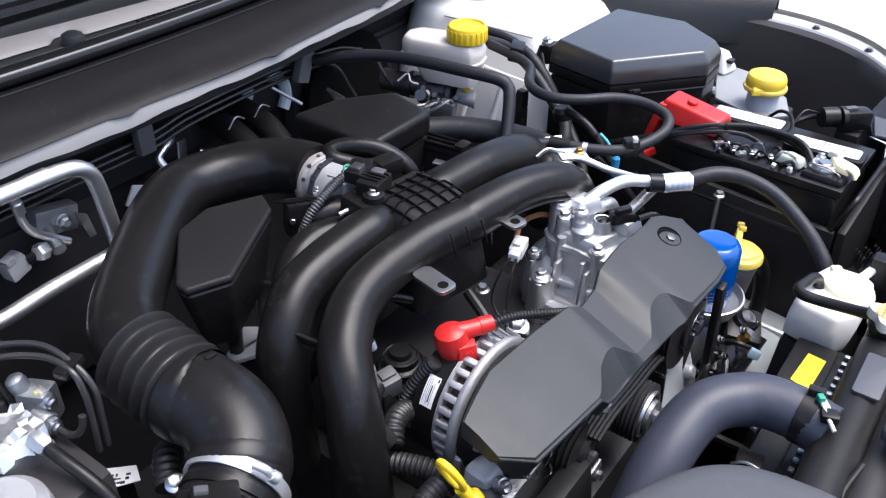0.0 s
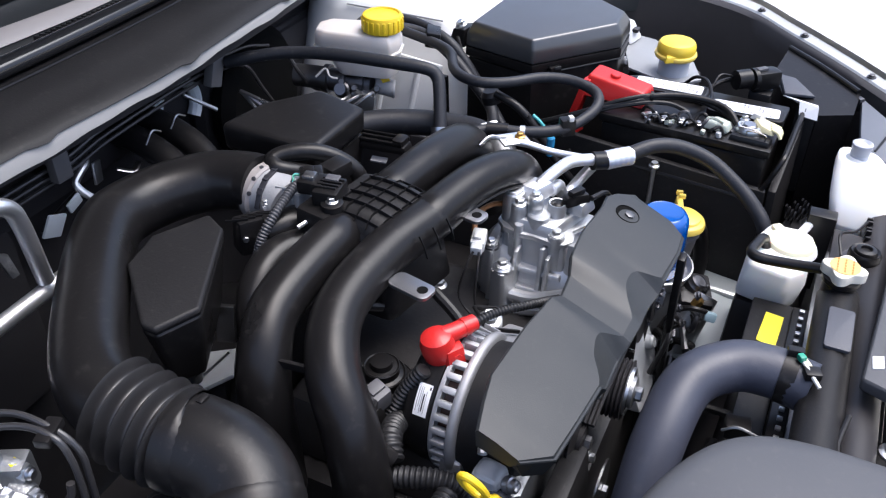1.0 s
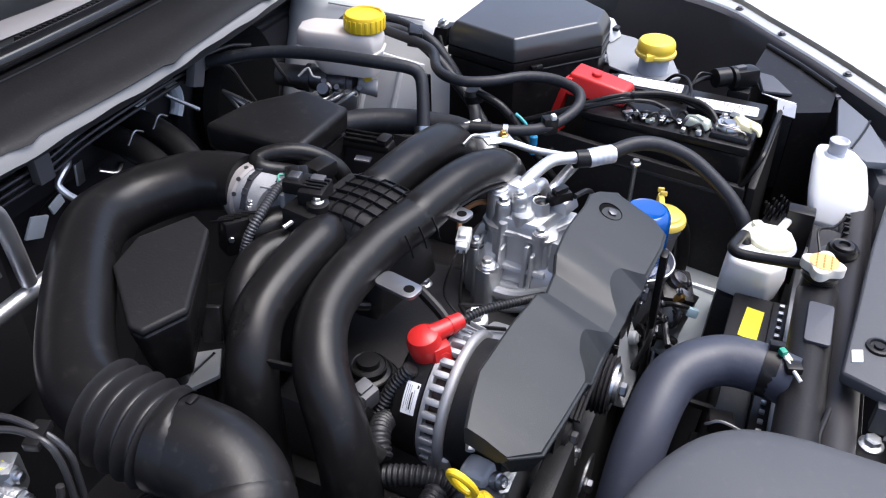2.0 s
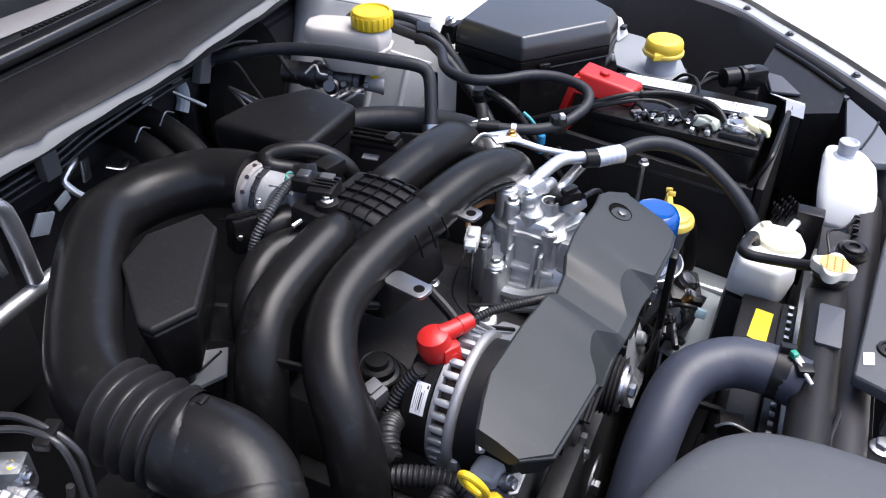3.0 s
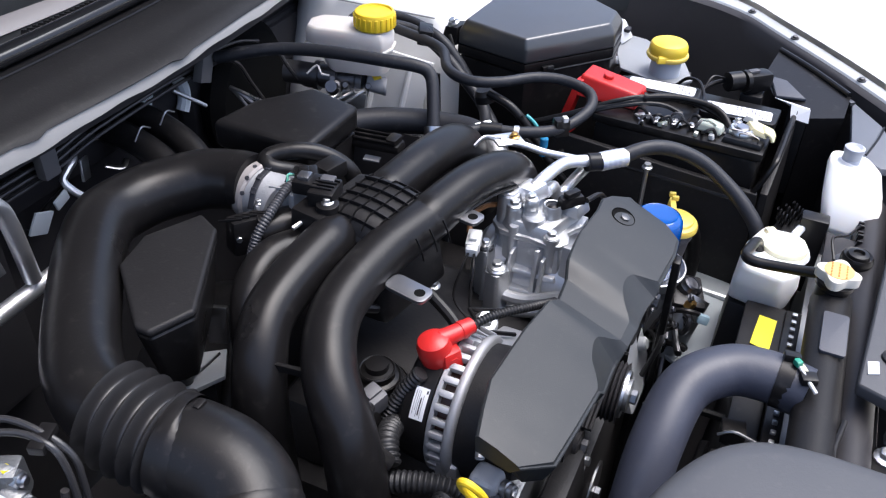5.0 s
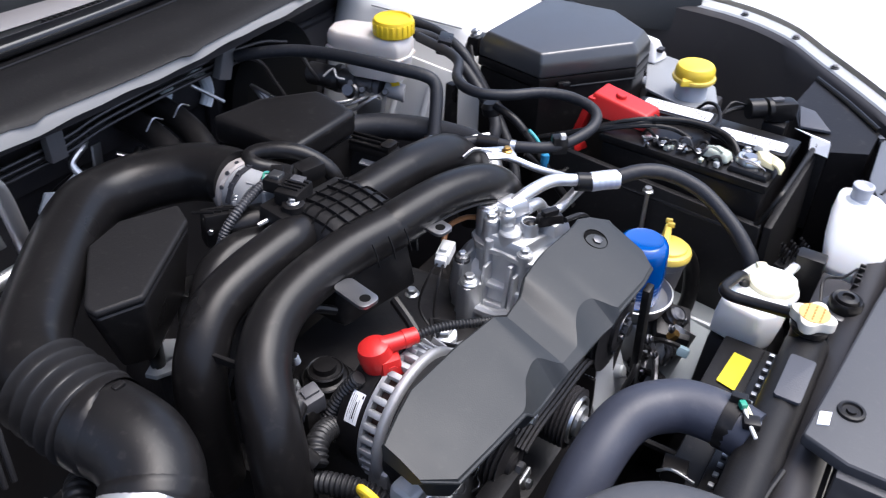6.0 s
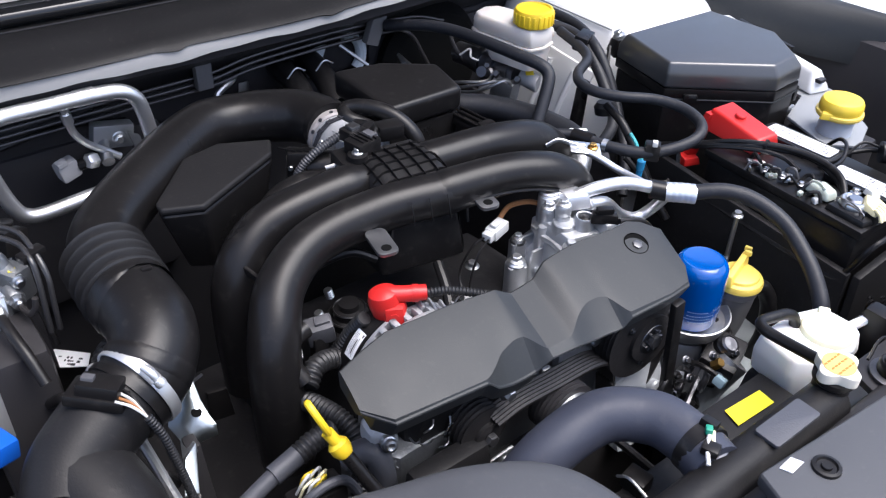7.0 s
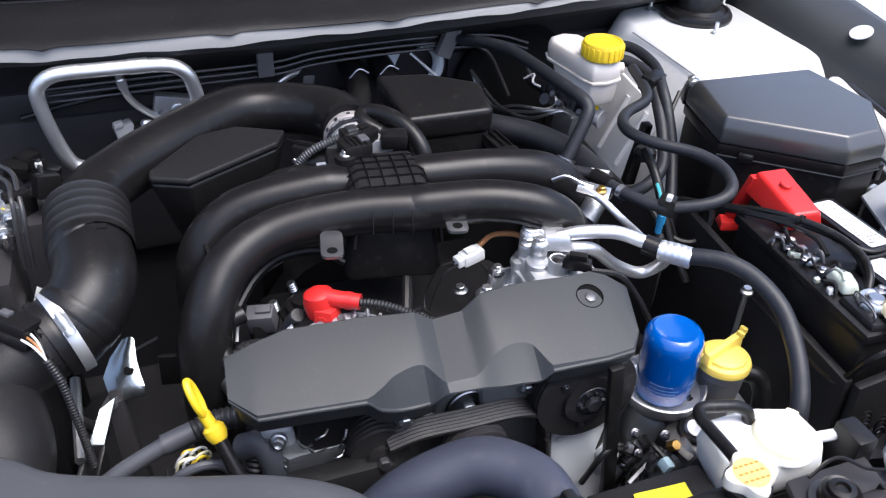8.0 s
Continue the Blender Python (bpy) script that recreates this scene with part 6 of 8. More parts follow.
def coolant_reservoir():
    ob = thing("coolant_reservoir", (0.80, 0.08, 0.86), "white plastic coolant reservoir with a cream cap", "fluid reservoir")
    low = [(0.759, 0.062), (0.780, 0.051), (0.835, 0.051), (0.842, 0.060), (0.842, 0.104), (0.802, 0.113), (0.771, 0.113)]
    mid = [(0.753, 0.064), (0.775, 0.046), (0.846, 0.045), (0.856, 0.058), (0.854, 0.097), (0.815, 0.111), (0.762, 0.111)]
    bm = bmesh.new()
    bridge(bm, [[Vector((x, y, 0.862)) for x, y in low], [Vector((x, y, 0.893)) for x, y in mid], [Vector((0.80 + (x - 0.80) * 0.93, 0.08 + (y - 0.08) * 0.9, 0.914)) for x, y in mid]])
    bmesh.ops.recalc_face_normals(bm, faces=bm.faces)
    part("tank", bevelled(bm, 0.008, 3), WHITE_PLASTIC, ob)
    part("cap_base", lathe([(0.029, 0.908), (0.027, 0.913), (0, 0.913)], (0.817, 0.070, 0), segs=30), WHITE_PLASTIC, ob)
    part("cap", lathe([(0.0255, 0.911), (0.0255, 0.915), (0.0235, 0.9185), (0.019, 0.9205), (0.010, 0.9215), (0, 0.9215)], (0.817, 0.070, 0), segs=36), CREAM, ob, "cream yellow snap cap")
    part("cap_tab", box((0.839, 0.087, 0.915), (0.012, 0.012, 0.008), 0.003, (0, 0, 35)), CREAM, ob)
    part("spout", tube([(0.850, 0.062, 0.910), (0.866, 0.055, 0.916), (0.875, 0.052, 0.912)], 0.005, 10, 4), WHITE_PLASTIC, ob)
    part("hose_clip", tube([(0.864, 0.058, 0.915), (0.880, 0.048, 0.911)], 0.008, 10, 2), PLASTIC, ob)
    part("overflow_hose", tube([(0.801, 0.094, 0.912), (0.798, 0.097, 0.924), (0.788, 0.1005, 0.930), (0.775, 0.103, 0.932), (0.760, 0.106, 0.933), (0.752, 0.104, 0.933), (0.7485, 0.096, 0.933), (0.748, 0.080, 0.934), (0.746, 0.055, 0.938), (0.742, 0.036, 0.943)], 0.0056, 14, 7), RUBBER, ob, "black rubber overflow hose")
    part("bracket", box((0.87, 0.045, 0.88), (0.02, 0.03, 0.10), 0.003), PLASTIC, ob)
    part("stay", hull8([(0.745, 0.035, 0.78), (0.87, 0.035, 0.78), (0.87, 0.115, 0.78), (0.745, 0.115, 0.78)], [(0.762, 0.052, 0.860), (0.84, 0.050, 0.860), (0.845, 0.108, 0.860), (0.768, 0.112, 0.860)], 0.006), PLASTIC_MATT, ob)
    return ob


coolant_reservoir()


# ---- hoses at the back, driver's side ----
def rear_hoses():
    ob = thing("vacuum_hose", (0.92, 0.45, 0.95), "looped dark rubber vacuum hose", "hose")
    part("hose", tube([(0.985, 0.63, 0.995), (0.972, 0.575, 0.992), (0.955, 0.545, 0.990), (0.915, 0.522, 0.990), (0.895, 0.498, 0.990), (0.892, 0.470, 0.990), (0.908, 0.440, 0.990), (0.938, 0.408, 0.990), (0.950, 0.372, 0.988), (0.938, 0.336, 0.984), (0.908, 0.328, 0.976), (0.866, 0.350, 0.966), (0.840, 0.390, 0.964), (0.828, 0.432, 0.964), (0.81, 0.455, 0.962)], 0.0069, 14, 7), HOSE, ob)
    part("hose_joint", tube([(0.834, 0.412, 0.964), (0.826, 0.437, 0.964)], 0.0088, 16, 3), PLASTIC, ob, "black plastic hose joint")
    part("hose_clip", box((0.868, 0.349, 0.968), (0.014, 0.018, 0.022), 0.002, (0, 0, 40)), PLASTIC, ob, "black hose clip with a pale tab")
    part("clip_tab", box((0.865, 0.344, 0.981), (0.008, 0.006, 0.006), 0.001, (0, 0, 40)), WHITE_CONN, ob)
    part("spring_band", lathe([(0.0072, -0.003), (0.0080, -0.003), (0.0080, 0.003), (0.0072, 0.003)], (0.838, 0.395, 0.964), (-0.35, 1, 0), 18), ZINC, ob)
    ob = thing("servo_hose", (0.84, 0.6, 0.95), "bent black rubber servo hose with a clip", "hose")
    part("hose", tube([(0.800, 0.80, 0.99), (0.822, 0.745, 1.003), (0.835, 0.700, 1.009), (0.838, 0.640, 1.015), (0.846, 0.575, 1.015), (0.855, 0.533, 1.012), (0.857, 0.519, 1.004), (0.849, 0.511, 0.990), (0.830, 0.501, 0.962), (0.820, 0.496, 0.945), (0.815, 0.49, 0.92)], 0.0082, 16, 7), HOSE, ob)
    part("hose_clip", lathe([(0.0105, -0.006), (0.012, -0.006), (0.012, 0.006), (0.0105, 0.006)], (0.821, 0.4965, 0.948), (0.5, 0.25, 1), 16), ZINC, ob)
    ob = thing("heater_hose", (0.85, 0.52, 0.92), "thick dark rubber heater hose along the firewall", "hose")
    part("hose", tube([(0.74, 0.70, 0.93), (0.775, 0.635, 0.938), (0.818, 0.585, 0.942), (0.843, 0.535, 0.942), (0.850, 0.49, 0.943), (0.846, 0.455, 0.945), (0.83, 0.43, 0.945)], 0.0165, 18, 7), HOSE, ob)
    clamp(ob, (0.835, 0.436, 0.945), (-0.6, -0.8, 0), 0.0168, 0.009)
    part("pipe_end", tube([(0.834, 0.436, 0.945), (0.818, 0.412, 0.944), (0.80, 0.40, 0.93)], 0.013, 14, 4), DARK_ALLOY, ob)
    ob = thing("clutch_hose", (1.0, 0.6, 0.9), "paired black hoses dropping beside the strut tower", "hose")
    part("hose", tube([(0.955, 0.66, 0.992), (0.985, 0.655, 0.996), (1.0, 0.62, 0.992), (0.992, 0.585, 0.985), (0.985, 0.555, 0.97), (0.975, 0.52, 0.945), (0.955, 0.485, 0.925), (0.92, 0.465, 0.915), (0.87, 0.445, 0.92)], 0.0080, 14, 7), HOSE, ob)
    part("hose", tube([(0.96, 0.70, 0.995), (1.01, 0.69, 1.0), (1.018, 0.63, 0.996), (0.998, 0.575, 0.99), (0.992, 0.545, 0.97), (0.985, 0.51, 0.93), (0.96, 0.46, 0.88), (0.93, 0.43, 0.84)], 0.0075, 14, 7), HOSE, ob)
    part("joining_clip", box((0.992, 0.590, 0.992), (0.034, 0.020, 0.022), 0.003, (10, 0, 25)), PLASTIC, ob)
    part("thin_lead", tube([(1.02, 0.565, 0.985), (0.998, 0.545, 0.965), (0.992, 0.53, 0.93), (0.985, 0.50, 0.90), (0.95, 0.46, 0.86)], 0.003, 8, 6), RUBBER, ob)
    ob = thing("wing_loom", (0.93, 0.42, 0.85), "black wiring sleeve below the fuse box", "cable")
    part("loom", tube([(0.905, 0.458, 0.972), (0.900, 0.425, 0.962), (0.898, 0.40, 0.94), (0.90, 0.37, 0.90), (0.91, 0.34, 0.86)], 0.0055, 12, 7), RUBBER, ob)
    part("end_cap", lathe([(0.013, 0), (0.014, 0.01), (0.010, 0.016), (0, 0.016)], (0.912, 0.465, 0.955), (0, 0.2, 1), 16), RUBBER, ob)
    part("lead", tube([(0.885, 0.40, 0.93), (0.90, 0.375, 0.905), (0.925, 0.36, 0.90), (0.945, 0.365, 0.92), (0.95, 0.375, 0.94)], 0.004, 8, 6), RUBBER, ob)
    part("lead", tube([(0.896, 0.41, 0.955), (0.905, 0.385, 0.92), (0.915, 0.36, 0.87)], 0.003, 8, 5), RUBBER, ob)


rear_hoses()


def strut_tower():
    ob = thing("strut_tower", (1.15, 0.72, 0.5), "white painted strut tower with a black rubber mount", "car body", kind="structure")
    rings = []
    for z, x0, y0 in ((0.45, 0.975, 0.455), (0.78, 1.005, 0.490), (0.88, 1.036, 0.525), (0.94, 1.060, 0.556), (0.970, 1.074, 0.574), (0.983, 1.083, 0.584), (0.986, 1.092, 0.592)):
        far = 1.34 - 0.4 * (x0 - 0.965)
        rings.append([Vector((x, y, z)) for x, y in round_rect((x0 + far) / 2, (y0 + 0.87) / 2, far - x0, 0.87 - y0, 0.05, 6)])
    part("tower", bridge(bmesh.new(), rings), CAR_WHITE, ob, "glossy white painted tower", sharp=60)
    part("side_panel", hull8([(0.978, 0.598, 0.835), (0.983, 0.598, 0.835), (0.991, 0.76, 0.835), (0.986, 0.76, 0.835)], [(1.022, 0.590, 0.935), (1.027, 0.590, 0.935), (1.040, 0.75, 0.942), (1.035, 0.75, 0.942)], 0.002), CAR_WHITE, ob, "pale folded inner panel")
    for k in range(2):
        part("pressed_rib", tube([(0.984 + 0.003 * k, 0.63 + 0.055 * k, 0.845), (1.002 + 0.003 * k, 0.628 + 0.055 * k, 0.885), (1.020 + 0.003 * k, 0.626 + 0.055 * k, 0.925)], 0.005, 10, 4), CAR_WHITE, ob)
    # black sheet added to hide the white tower where only darkness shows
    part("sound_shield", hull8([(0.945, 0.43, 0.50), (0.952, 0.43, 0.50), (0.952, 0.86, 0.50), (0.945, 0.86, 0.50)], [(0.966, 0.46, 0.842), (0.972, 0.46, 0.842), (0.976, 0.84, 0.842), (0.970, 0.84, 0.842)], 0.002), PAINT_BLACK, ob, "black sheet added for the dark below the tower")
    part("post", hull8([(0.952, 0.553, 0.86), (0.966, 0.550, 0.86), (0.968, 0.566, 0.86), (0.954, 0.568, 0.86)], [(0.976, 0.566, 0.941), (0.988, 0.563, 0.941), (0.990, 0.577, 0.941), (0.978, 0.579, 0.941)], 0.002), PLASTIC, ob, "black bracket beside the tower")
    part("seam", tube([(1.078, 0.615, 0.9795), (1.078, 0.690, 0.9795), (1.077, 0.78, 0.9795)], 0.0012, 6, 4), APRON, ob)
    part("strut_mount", lathe([(0.051, 0.984), (0.055, 0.990), (0.055, 0.995), (0.051, 1.001), (0.046, 1.002), (0.043, 1.000), (0.034, 1.004), (0.032, 1.022), (0.029, 1.026), (0.020, 1.026), (0.018, 1.020), (0, 1.020)], (1.200, 0.797, 0), segs=40), RUBBER, ob, "black rubber strut mount")
    for k in range(3):
        a = radians(-100 + 120 * k)
        at = (1.200 + 0.072 * math.cos(a), 0.797 + 0.072 * math.sin(a), 0.986)
        bolt(ob, at, r=0.005)
        part("stud", tube([at, (at[0], at[1], 1.004)], 0.003, 8, 2), ZINC, ob)
    return ob


strut_tower()


# ---- firewall: pipes, clips and the refrigerant loop ----
def firewall_fittings():
    ob = thing("brake_pipes", (0.6, 0.84, 0.95), "three thin steel pipes clipped along the firewall", "pipe")
    for k, z in enumerate((0.984, 0.975, 0.966)):
        part("pipe", tube([(0.24, 0.826, z - 0.012), (0.40, 0.826, z - 0.010), (0.53, 0.824, z - 0.008), (0.60, 0.822, z + 0.002), (0.74, 0.822, z + 0.005), (0.86, 0.822, z - 0.002), (0.92, 0.82, z - 0.02)], 0.0024, 8, 6), PIPE_STEEL, ob)
    for x, y, lean in ((0.520, 0.815, 0), (0.786, 0.808, 22), (0.385, 0.822, 0), (0.632, 0.83, 0)):
        small = x in (0.385, 0.632)
        clip = thing("pipe_clip", (x, y, 0.95), "dark grey plastic pipe clip on the firewall", "clip", "pipe clips")
        h = 0.024 if small else 0.056
        part("body", box((x, y, 1.018 - h / 2), (0.012 if small else 0.022, 0.014, h), 0.002, (0, lean, 0)), NECK_GREY, clip)
        for k in range(0 if small else 4):
            part("ridge", box((x - 0.0075 + 0.0050 * k, y - 0.0075, 1.010), (0.0020, 0.002, 0.012), 0.0005, (0, lean, 0)), NECK_GREY, clip)
        part("stem", box((x, y + 0.012, 1.014), (0.012, 0.03, 0.010), 0.002), PLASTIC, clip)
        part("back", box((x, y + 0.03, 0.965), (0.012, 0.05, 0.008), 0.002), PLASTIC, clip)
    ob = thing("heater_pipes", (0.6, 0.81, 0.93), "rubber heater hoses and a pale insulating pad", "hose")
    for dx in (0.0, 0.045):
        part("hose", tube([(0.648 + dx, 0.86, 0.948), (0.648 + dx, 0.82, 0.942), (0.64 + dx, 0.77, 0.93), (0.62 + dx, 0.72, 0.91)], 0.017, 16, 6), RUBBER, ob)
        part("spring_clip", tube([(0.634 + dx, 0.80, 0.95), (0.648 + dx, 0.80, 0.962), (0.662 + dx, 0.80, 0.955)], 0.0013, 6, 6), STEEL, ob)
    part("pad", hull8([(0.690, 0.845, 0.918), (0.704, 0.845, 0.914), (0.706, 0.853, 0.914), (0.692, 0.853, 0.918)], [(0.680, 0.845, 0.958), (0.726, 0.845, 0.962), (0.726, 0.853, 0.962), (0.680, 0.853, 0.958)], 0.003), PAD, ob, "pale blue-grey foam pad")
    arc = [(0.757 + 0.030 * math.cos(radians(a)), 0.852, 0.935 + 0.034 * math.sin(radians(a))) for a in range(-45, 115, 20)]
    part("pad", tube(arc, 0.009, 10, 4), PAD, ob, "pale blue-grey foam ring")
    part("rod", tube([(0.730, 0.817, 0.970), (0.764, 0.797, 0.938)], 0.0026, 8, 2), ZINC, ob)
    part("bent_pipe", tube([(0.575, 0.838, 0.960), (0.562, 0.824, 0.957), (0.547, 0.820, 0.952), (0.537, 0.818, 0.945), (0.538, 0.810, 0.935), (0.543, 0.802, 0.926)], 0.0044, 10, 6), ZINC, ob)
    part("pipe_tab", box((0.581, 0.832, 0.933), (0.018, 0.004, 0.028), 0.002, (0, 10, 20)), ZINC, ob)
    part("tag", box((0.512, 0.843, 0.895), (0.026, 0.004, 0.030), 0.003, (12, 25, 0)), PAD, ob, "pale fabric tape tag")
    part("tag", box((0.546, 0.842, 0.907), (0.022, 0.004, 0.016), 0.003, (12, -20, 0)), PAD, ob, "pale fabric tape tag")
    part("tag_bar", tube([(0.50, 0.85, 0.89), (0.53, 0.848, 0.905), (0.57, 0.848, 0.915)], 0.004, 8, 4), RUBBER, ob)
    part("pipe_tab", tube([(0.60, 0.82, 0.93), (0.615, 0.81, 0.922), (0.63, 0.815, 0.925)], 0.004, 8, 4, flat=0.4), STEEL, ob)


# pale base raised to offset the dim light at the firewall
PAD = material("pale_foam", (0.74, 0.79, 0.82), 0.8, bump=0.6, vary=0.1)
PIPE_COAT = material("coated_steel_pipe", (0.03, 0.029, 0.03), 0.3, vary=0.2)
firewall_fittings()


def refrigerant_loop():
    ob = thing("refrigerant_loop", (0.33, 0.77, 0.86), "thick bright aluminium pipe bent in a loop", "refrigerant pipe")
    part("loop_pipe", tube([(0.48, 0.775, 0.885), (0.42, 0.772, 0.886), (0.345, 0.77, 0.886), (0.285, 0.77, 0.882), (0.262, 0.77, 0.886), (0.250, 0.77, 0.902), (0.240, 0.769, 0.94), (0.234, 0.767, 0.985), (0.240, 0.766, 1.005), (0.262, 0.764, 1.017), (0.31, 0.762, 1.018), (0.36, 0.760, 1.018), (0.394, 0.759, 1.015), (0.412, 0.760, 1.002), (0.419, 0.762, 0.98), (0.423, 0.764, 0.95), (0.430, 0.77, 0.90)], 0.0092, 16, 7), TUBE_ALLOY, ob)
    part("joint", tube([(0.345, 0.761, 1.018), (0.368, 0.7605, 1.018)], 0.0099, 16, 2), TUBE_ALLOY, ob)
    part("thin_pipe", tube([(0.331, 0.763, 1.012), (0.333, 0.768, 0.995), (0.338, 0.778, 0.970), (0.352, 0.792, 0.945), (0.372, 0.80, 0.925), (0.39, 0.80, 0.91)], 0.0046, 12, 6), TUBE_ALLOY, ob)
    part("collar", tube([(0.332, 0.766, 1.002), (0.334, 0.769, 0.988)], 0.0062, 12, 2), TUBE_ALLOY, ob)
    block = part("valve_block", box((0.392, 0.825, 0.930), (0.052, 0.02, 0.032), 0.004, (0, 12, 0)), ALUMINIUM, ob, "dull alloy valve block")
    bolt(block, (0.397, 0.814, 0.928), (0, -1, 0), 0.006)
    part("block_stub", tube([(0.378, 0.82, 0.925), (0.372, 0.79, 0.912)], 0.008, 12, 3), DARK_ALLOY, ob)
    part("brace", hull8([(0.405, 0.80, 0.94), (0.42, 0.80, 0.93), (0.42, 0.806, 0.93), (0.405, 0.806, 0.94)], [(0.415, 0.80, 0.90), (0.425, 0.80, 0.90), (0.425, 0.806, 0.90), (0.415, 0.806, 0.90)], 0.002), DARK_ALLOY, ob)
    part("nut", hexagon((0.360, 0.795, 0.918), 0.010, 0.014, (-0.9, -0.3, 0.2)), TUBE_ALLOY, ob)
    part("sensor", box((0.325, 0.803, 0.912), (0.026, 0.02, 0.024), 0.004, (0, -12, 10)), PLUG_GREY, ob, "grey pressure switch plug")
    part("sensor_clip", box((0.318, 0.795, 0.926), (0.012, 0.012, 0.006), 0.001, (0, -12, 10)), PLUG_GREY, ob)
    part("sensor_neck", tube([(0.338, 0.80, 0.914), (0.352, 0.797, 0.917)], 0.007, 10, 2), PLASTIC, ob)
    return ob


refrigerant_loop()


# ---- passenger's side ----
def air_cleaner():
    ob = thing("air_cleaner", (0.17, 0.30, 0.60), "black plastic air cleaner housing with a wired sensor", "air cleaner")
    part("outlet", tube([(0.248, 0.371, 0.934), (0.222, 0.361, 0.9285), (0.20, 0.350, 0.922), (0.178, 0.335, 0.912), (0.165, 0.312, 0.90)], 0.0365, 26, 6), PLASTIC_MATT, ob)
    part("outlet_ring", tube([(0.243, 0.369, 0.933), (0.237, 0.3665, 0.9315)], 0.0392, 26, 2), PLASTIC, ob)
    part("outlet_ring", tube([(0.231, 0.3643, 0.9303), (0.228, 0.363, 0.9297)], 0.0385, 26, 2), PLASTIC, ob)
    part("shoulder", tube([(0.175, 0.345, 0.905), (0.185, 0.315, 0.898), (0.19, 0.28, 0.885), (0.18, 0.25, 0.862)], 0.043, 24, 5), PLASTIC_MATT, ob)
    part("housing", hull8([(0.05, 0.18, 0.62), (0.21, 0.18, 0.62), (0.22, 0.33, 0.62), (0.05, 0.38, 0.62)], [(0.07, 0.22, 0.872), (0.205, 0.21, 0.865), (0.205, 0.31, 0.872), (0.08, 0.35, 0.882)], 0.02, 3), PLASTIC_MATT, ob)
    plug = part("sensor", box((0.219, 0.352, 0.968), (0.034, 0.024, 0.014), 0.003, (-14, 10, -38)), PLASTIC, ob, "black airflow sensor plug")
    part("sensor_base", box((0.217, 0.354, 0.960), (0.048, 0.034, 0.010), 0.003, (-14, 10, -38)), PLASTIC, ob)
    part("clip", box((0.213, 0.358, 0.977), (0.010, 0.008, 0.005), 0.001, (-14, 10, -38)), GREY_CONN, plug)
    for k in range(4):
        part("wire", tube([(0.223 + k * 0.003, 0.333 + k * 0.004, 0.965), (0.232 + k * 0.0016, 0.324 + k * 0.003, 0.962), (0.240, 0.316, 0.952), (0.246, 0.312, 0.938)], 0.0012, 6, 4), (WHITE_CONN, TAN, WHITE_CONN, PLASTIC)[k], plug)
    part("wire_sleeve", ribbed([(0.240, 0.316, 0.952), (0.247, 0.309, 0.93), (0.252, 0.300, 0.89), (0.256, 0.29, 0.84)], 0.004, 0.003, 0.15, 10), LOOM, ob)
    part("boss_washer", hull8([(0.192, 0.375, 0.940), (0.209, 0.362, 0.940), (0.194, 0.350, 0.940)], [(0.194, 0.373, 0.954), (0.206, 0.362, 0.954), (0.195, 0.353, 0.954)], 0.001), ZINC, ob)
    for at in ((0.1985, 0.362, 0.954), (0.228, 0.415, 0.93)):
        bolt(ob, at, (-0.2, -0.2, 1), 0.0055)
    part("tag", hull8([(0.214, 0.521, 0.884), (0.241, 0.494, 0.884), (0.233, 0.478, 0.884), (0.211, 0.492, 0.884)], [(0.214, 0.521, 0.885), (0.241, 0.494, 0.885), (0.233, 0.478, 0.885), (0.211, 0.492, 0.885)]), LABEL_WHITE, ob, "white barcode tag")
    for k in range(14):
        u = random.uniform(0, 1)
        part("print_bar", box((0.216 + u * 0.016 - k % 3 * 0.001, 0.506 - u * 0.016 - k % 3 * 0.005, 0.8854), (random.uniform(0.0008, 0.004), random.uniform(0.001, 0.0028), 0.0005), 0, (0, 0, -40)), INK, ob)
    part("tag_holder", box((0.222, 0.503, 0.80), (0.03, 0.01, 0.15), 0.002, (0, 0, -33)), PLASTIC_MATT, ob)
    part("drain_loom", ribbed([(0.235, 0.44, 0.90), (0.25, 0.46, 0.905), (0.262, 0.475, 0.895), (0.27, 0.49, 0.86)], 0.012, 0.006, 0.12, 14), LOOM, ob)
    part("catch", box((0.185, 0.225, 0.90), (0.03, 0.012, 0.010), 0.002), PLASTIC, ob)
    for dx in (0.0, 0.028):
        part("catch_leg", box((0.172 + dx, 0.220, 0.890), (0.002, 0.008, 0.018), 0.0005), WHITE_CONN, ob)
    part("side_plate", hull8([(0.232, 0.262, 0.70), (0.246, 0.29, 0.70), (0.25, 0.288, 0.70), (0.236, 0.26, 0.70)], [(0.228, 0.268, 0.82), (0.244, 0.30, 0.84), (0.248, 0.298, 0.84), (0.232, 0.266, 0.82)], 0.001), GREY_PLASTIC, ob)
    part("side_plate", hull8([(0.252, 0.272, 0.70), (0.262, 0.30, 0.70), (0.266, 0.298, 0.70), (0.256, 0.27, 0.70)], [(0.248, 0.280, 0.82), (0.262, 0.315, 0.84), (0.266, 0.313, 0.84), (0.252, 0.278, 0.82)], 0.001), PLASTIC, ob)
    return ob


air_cleaner()


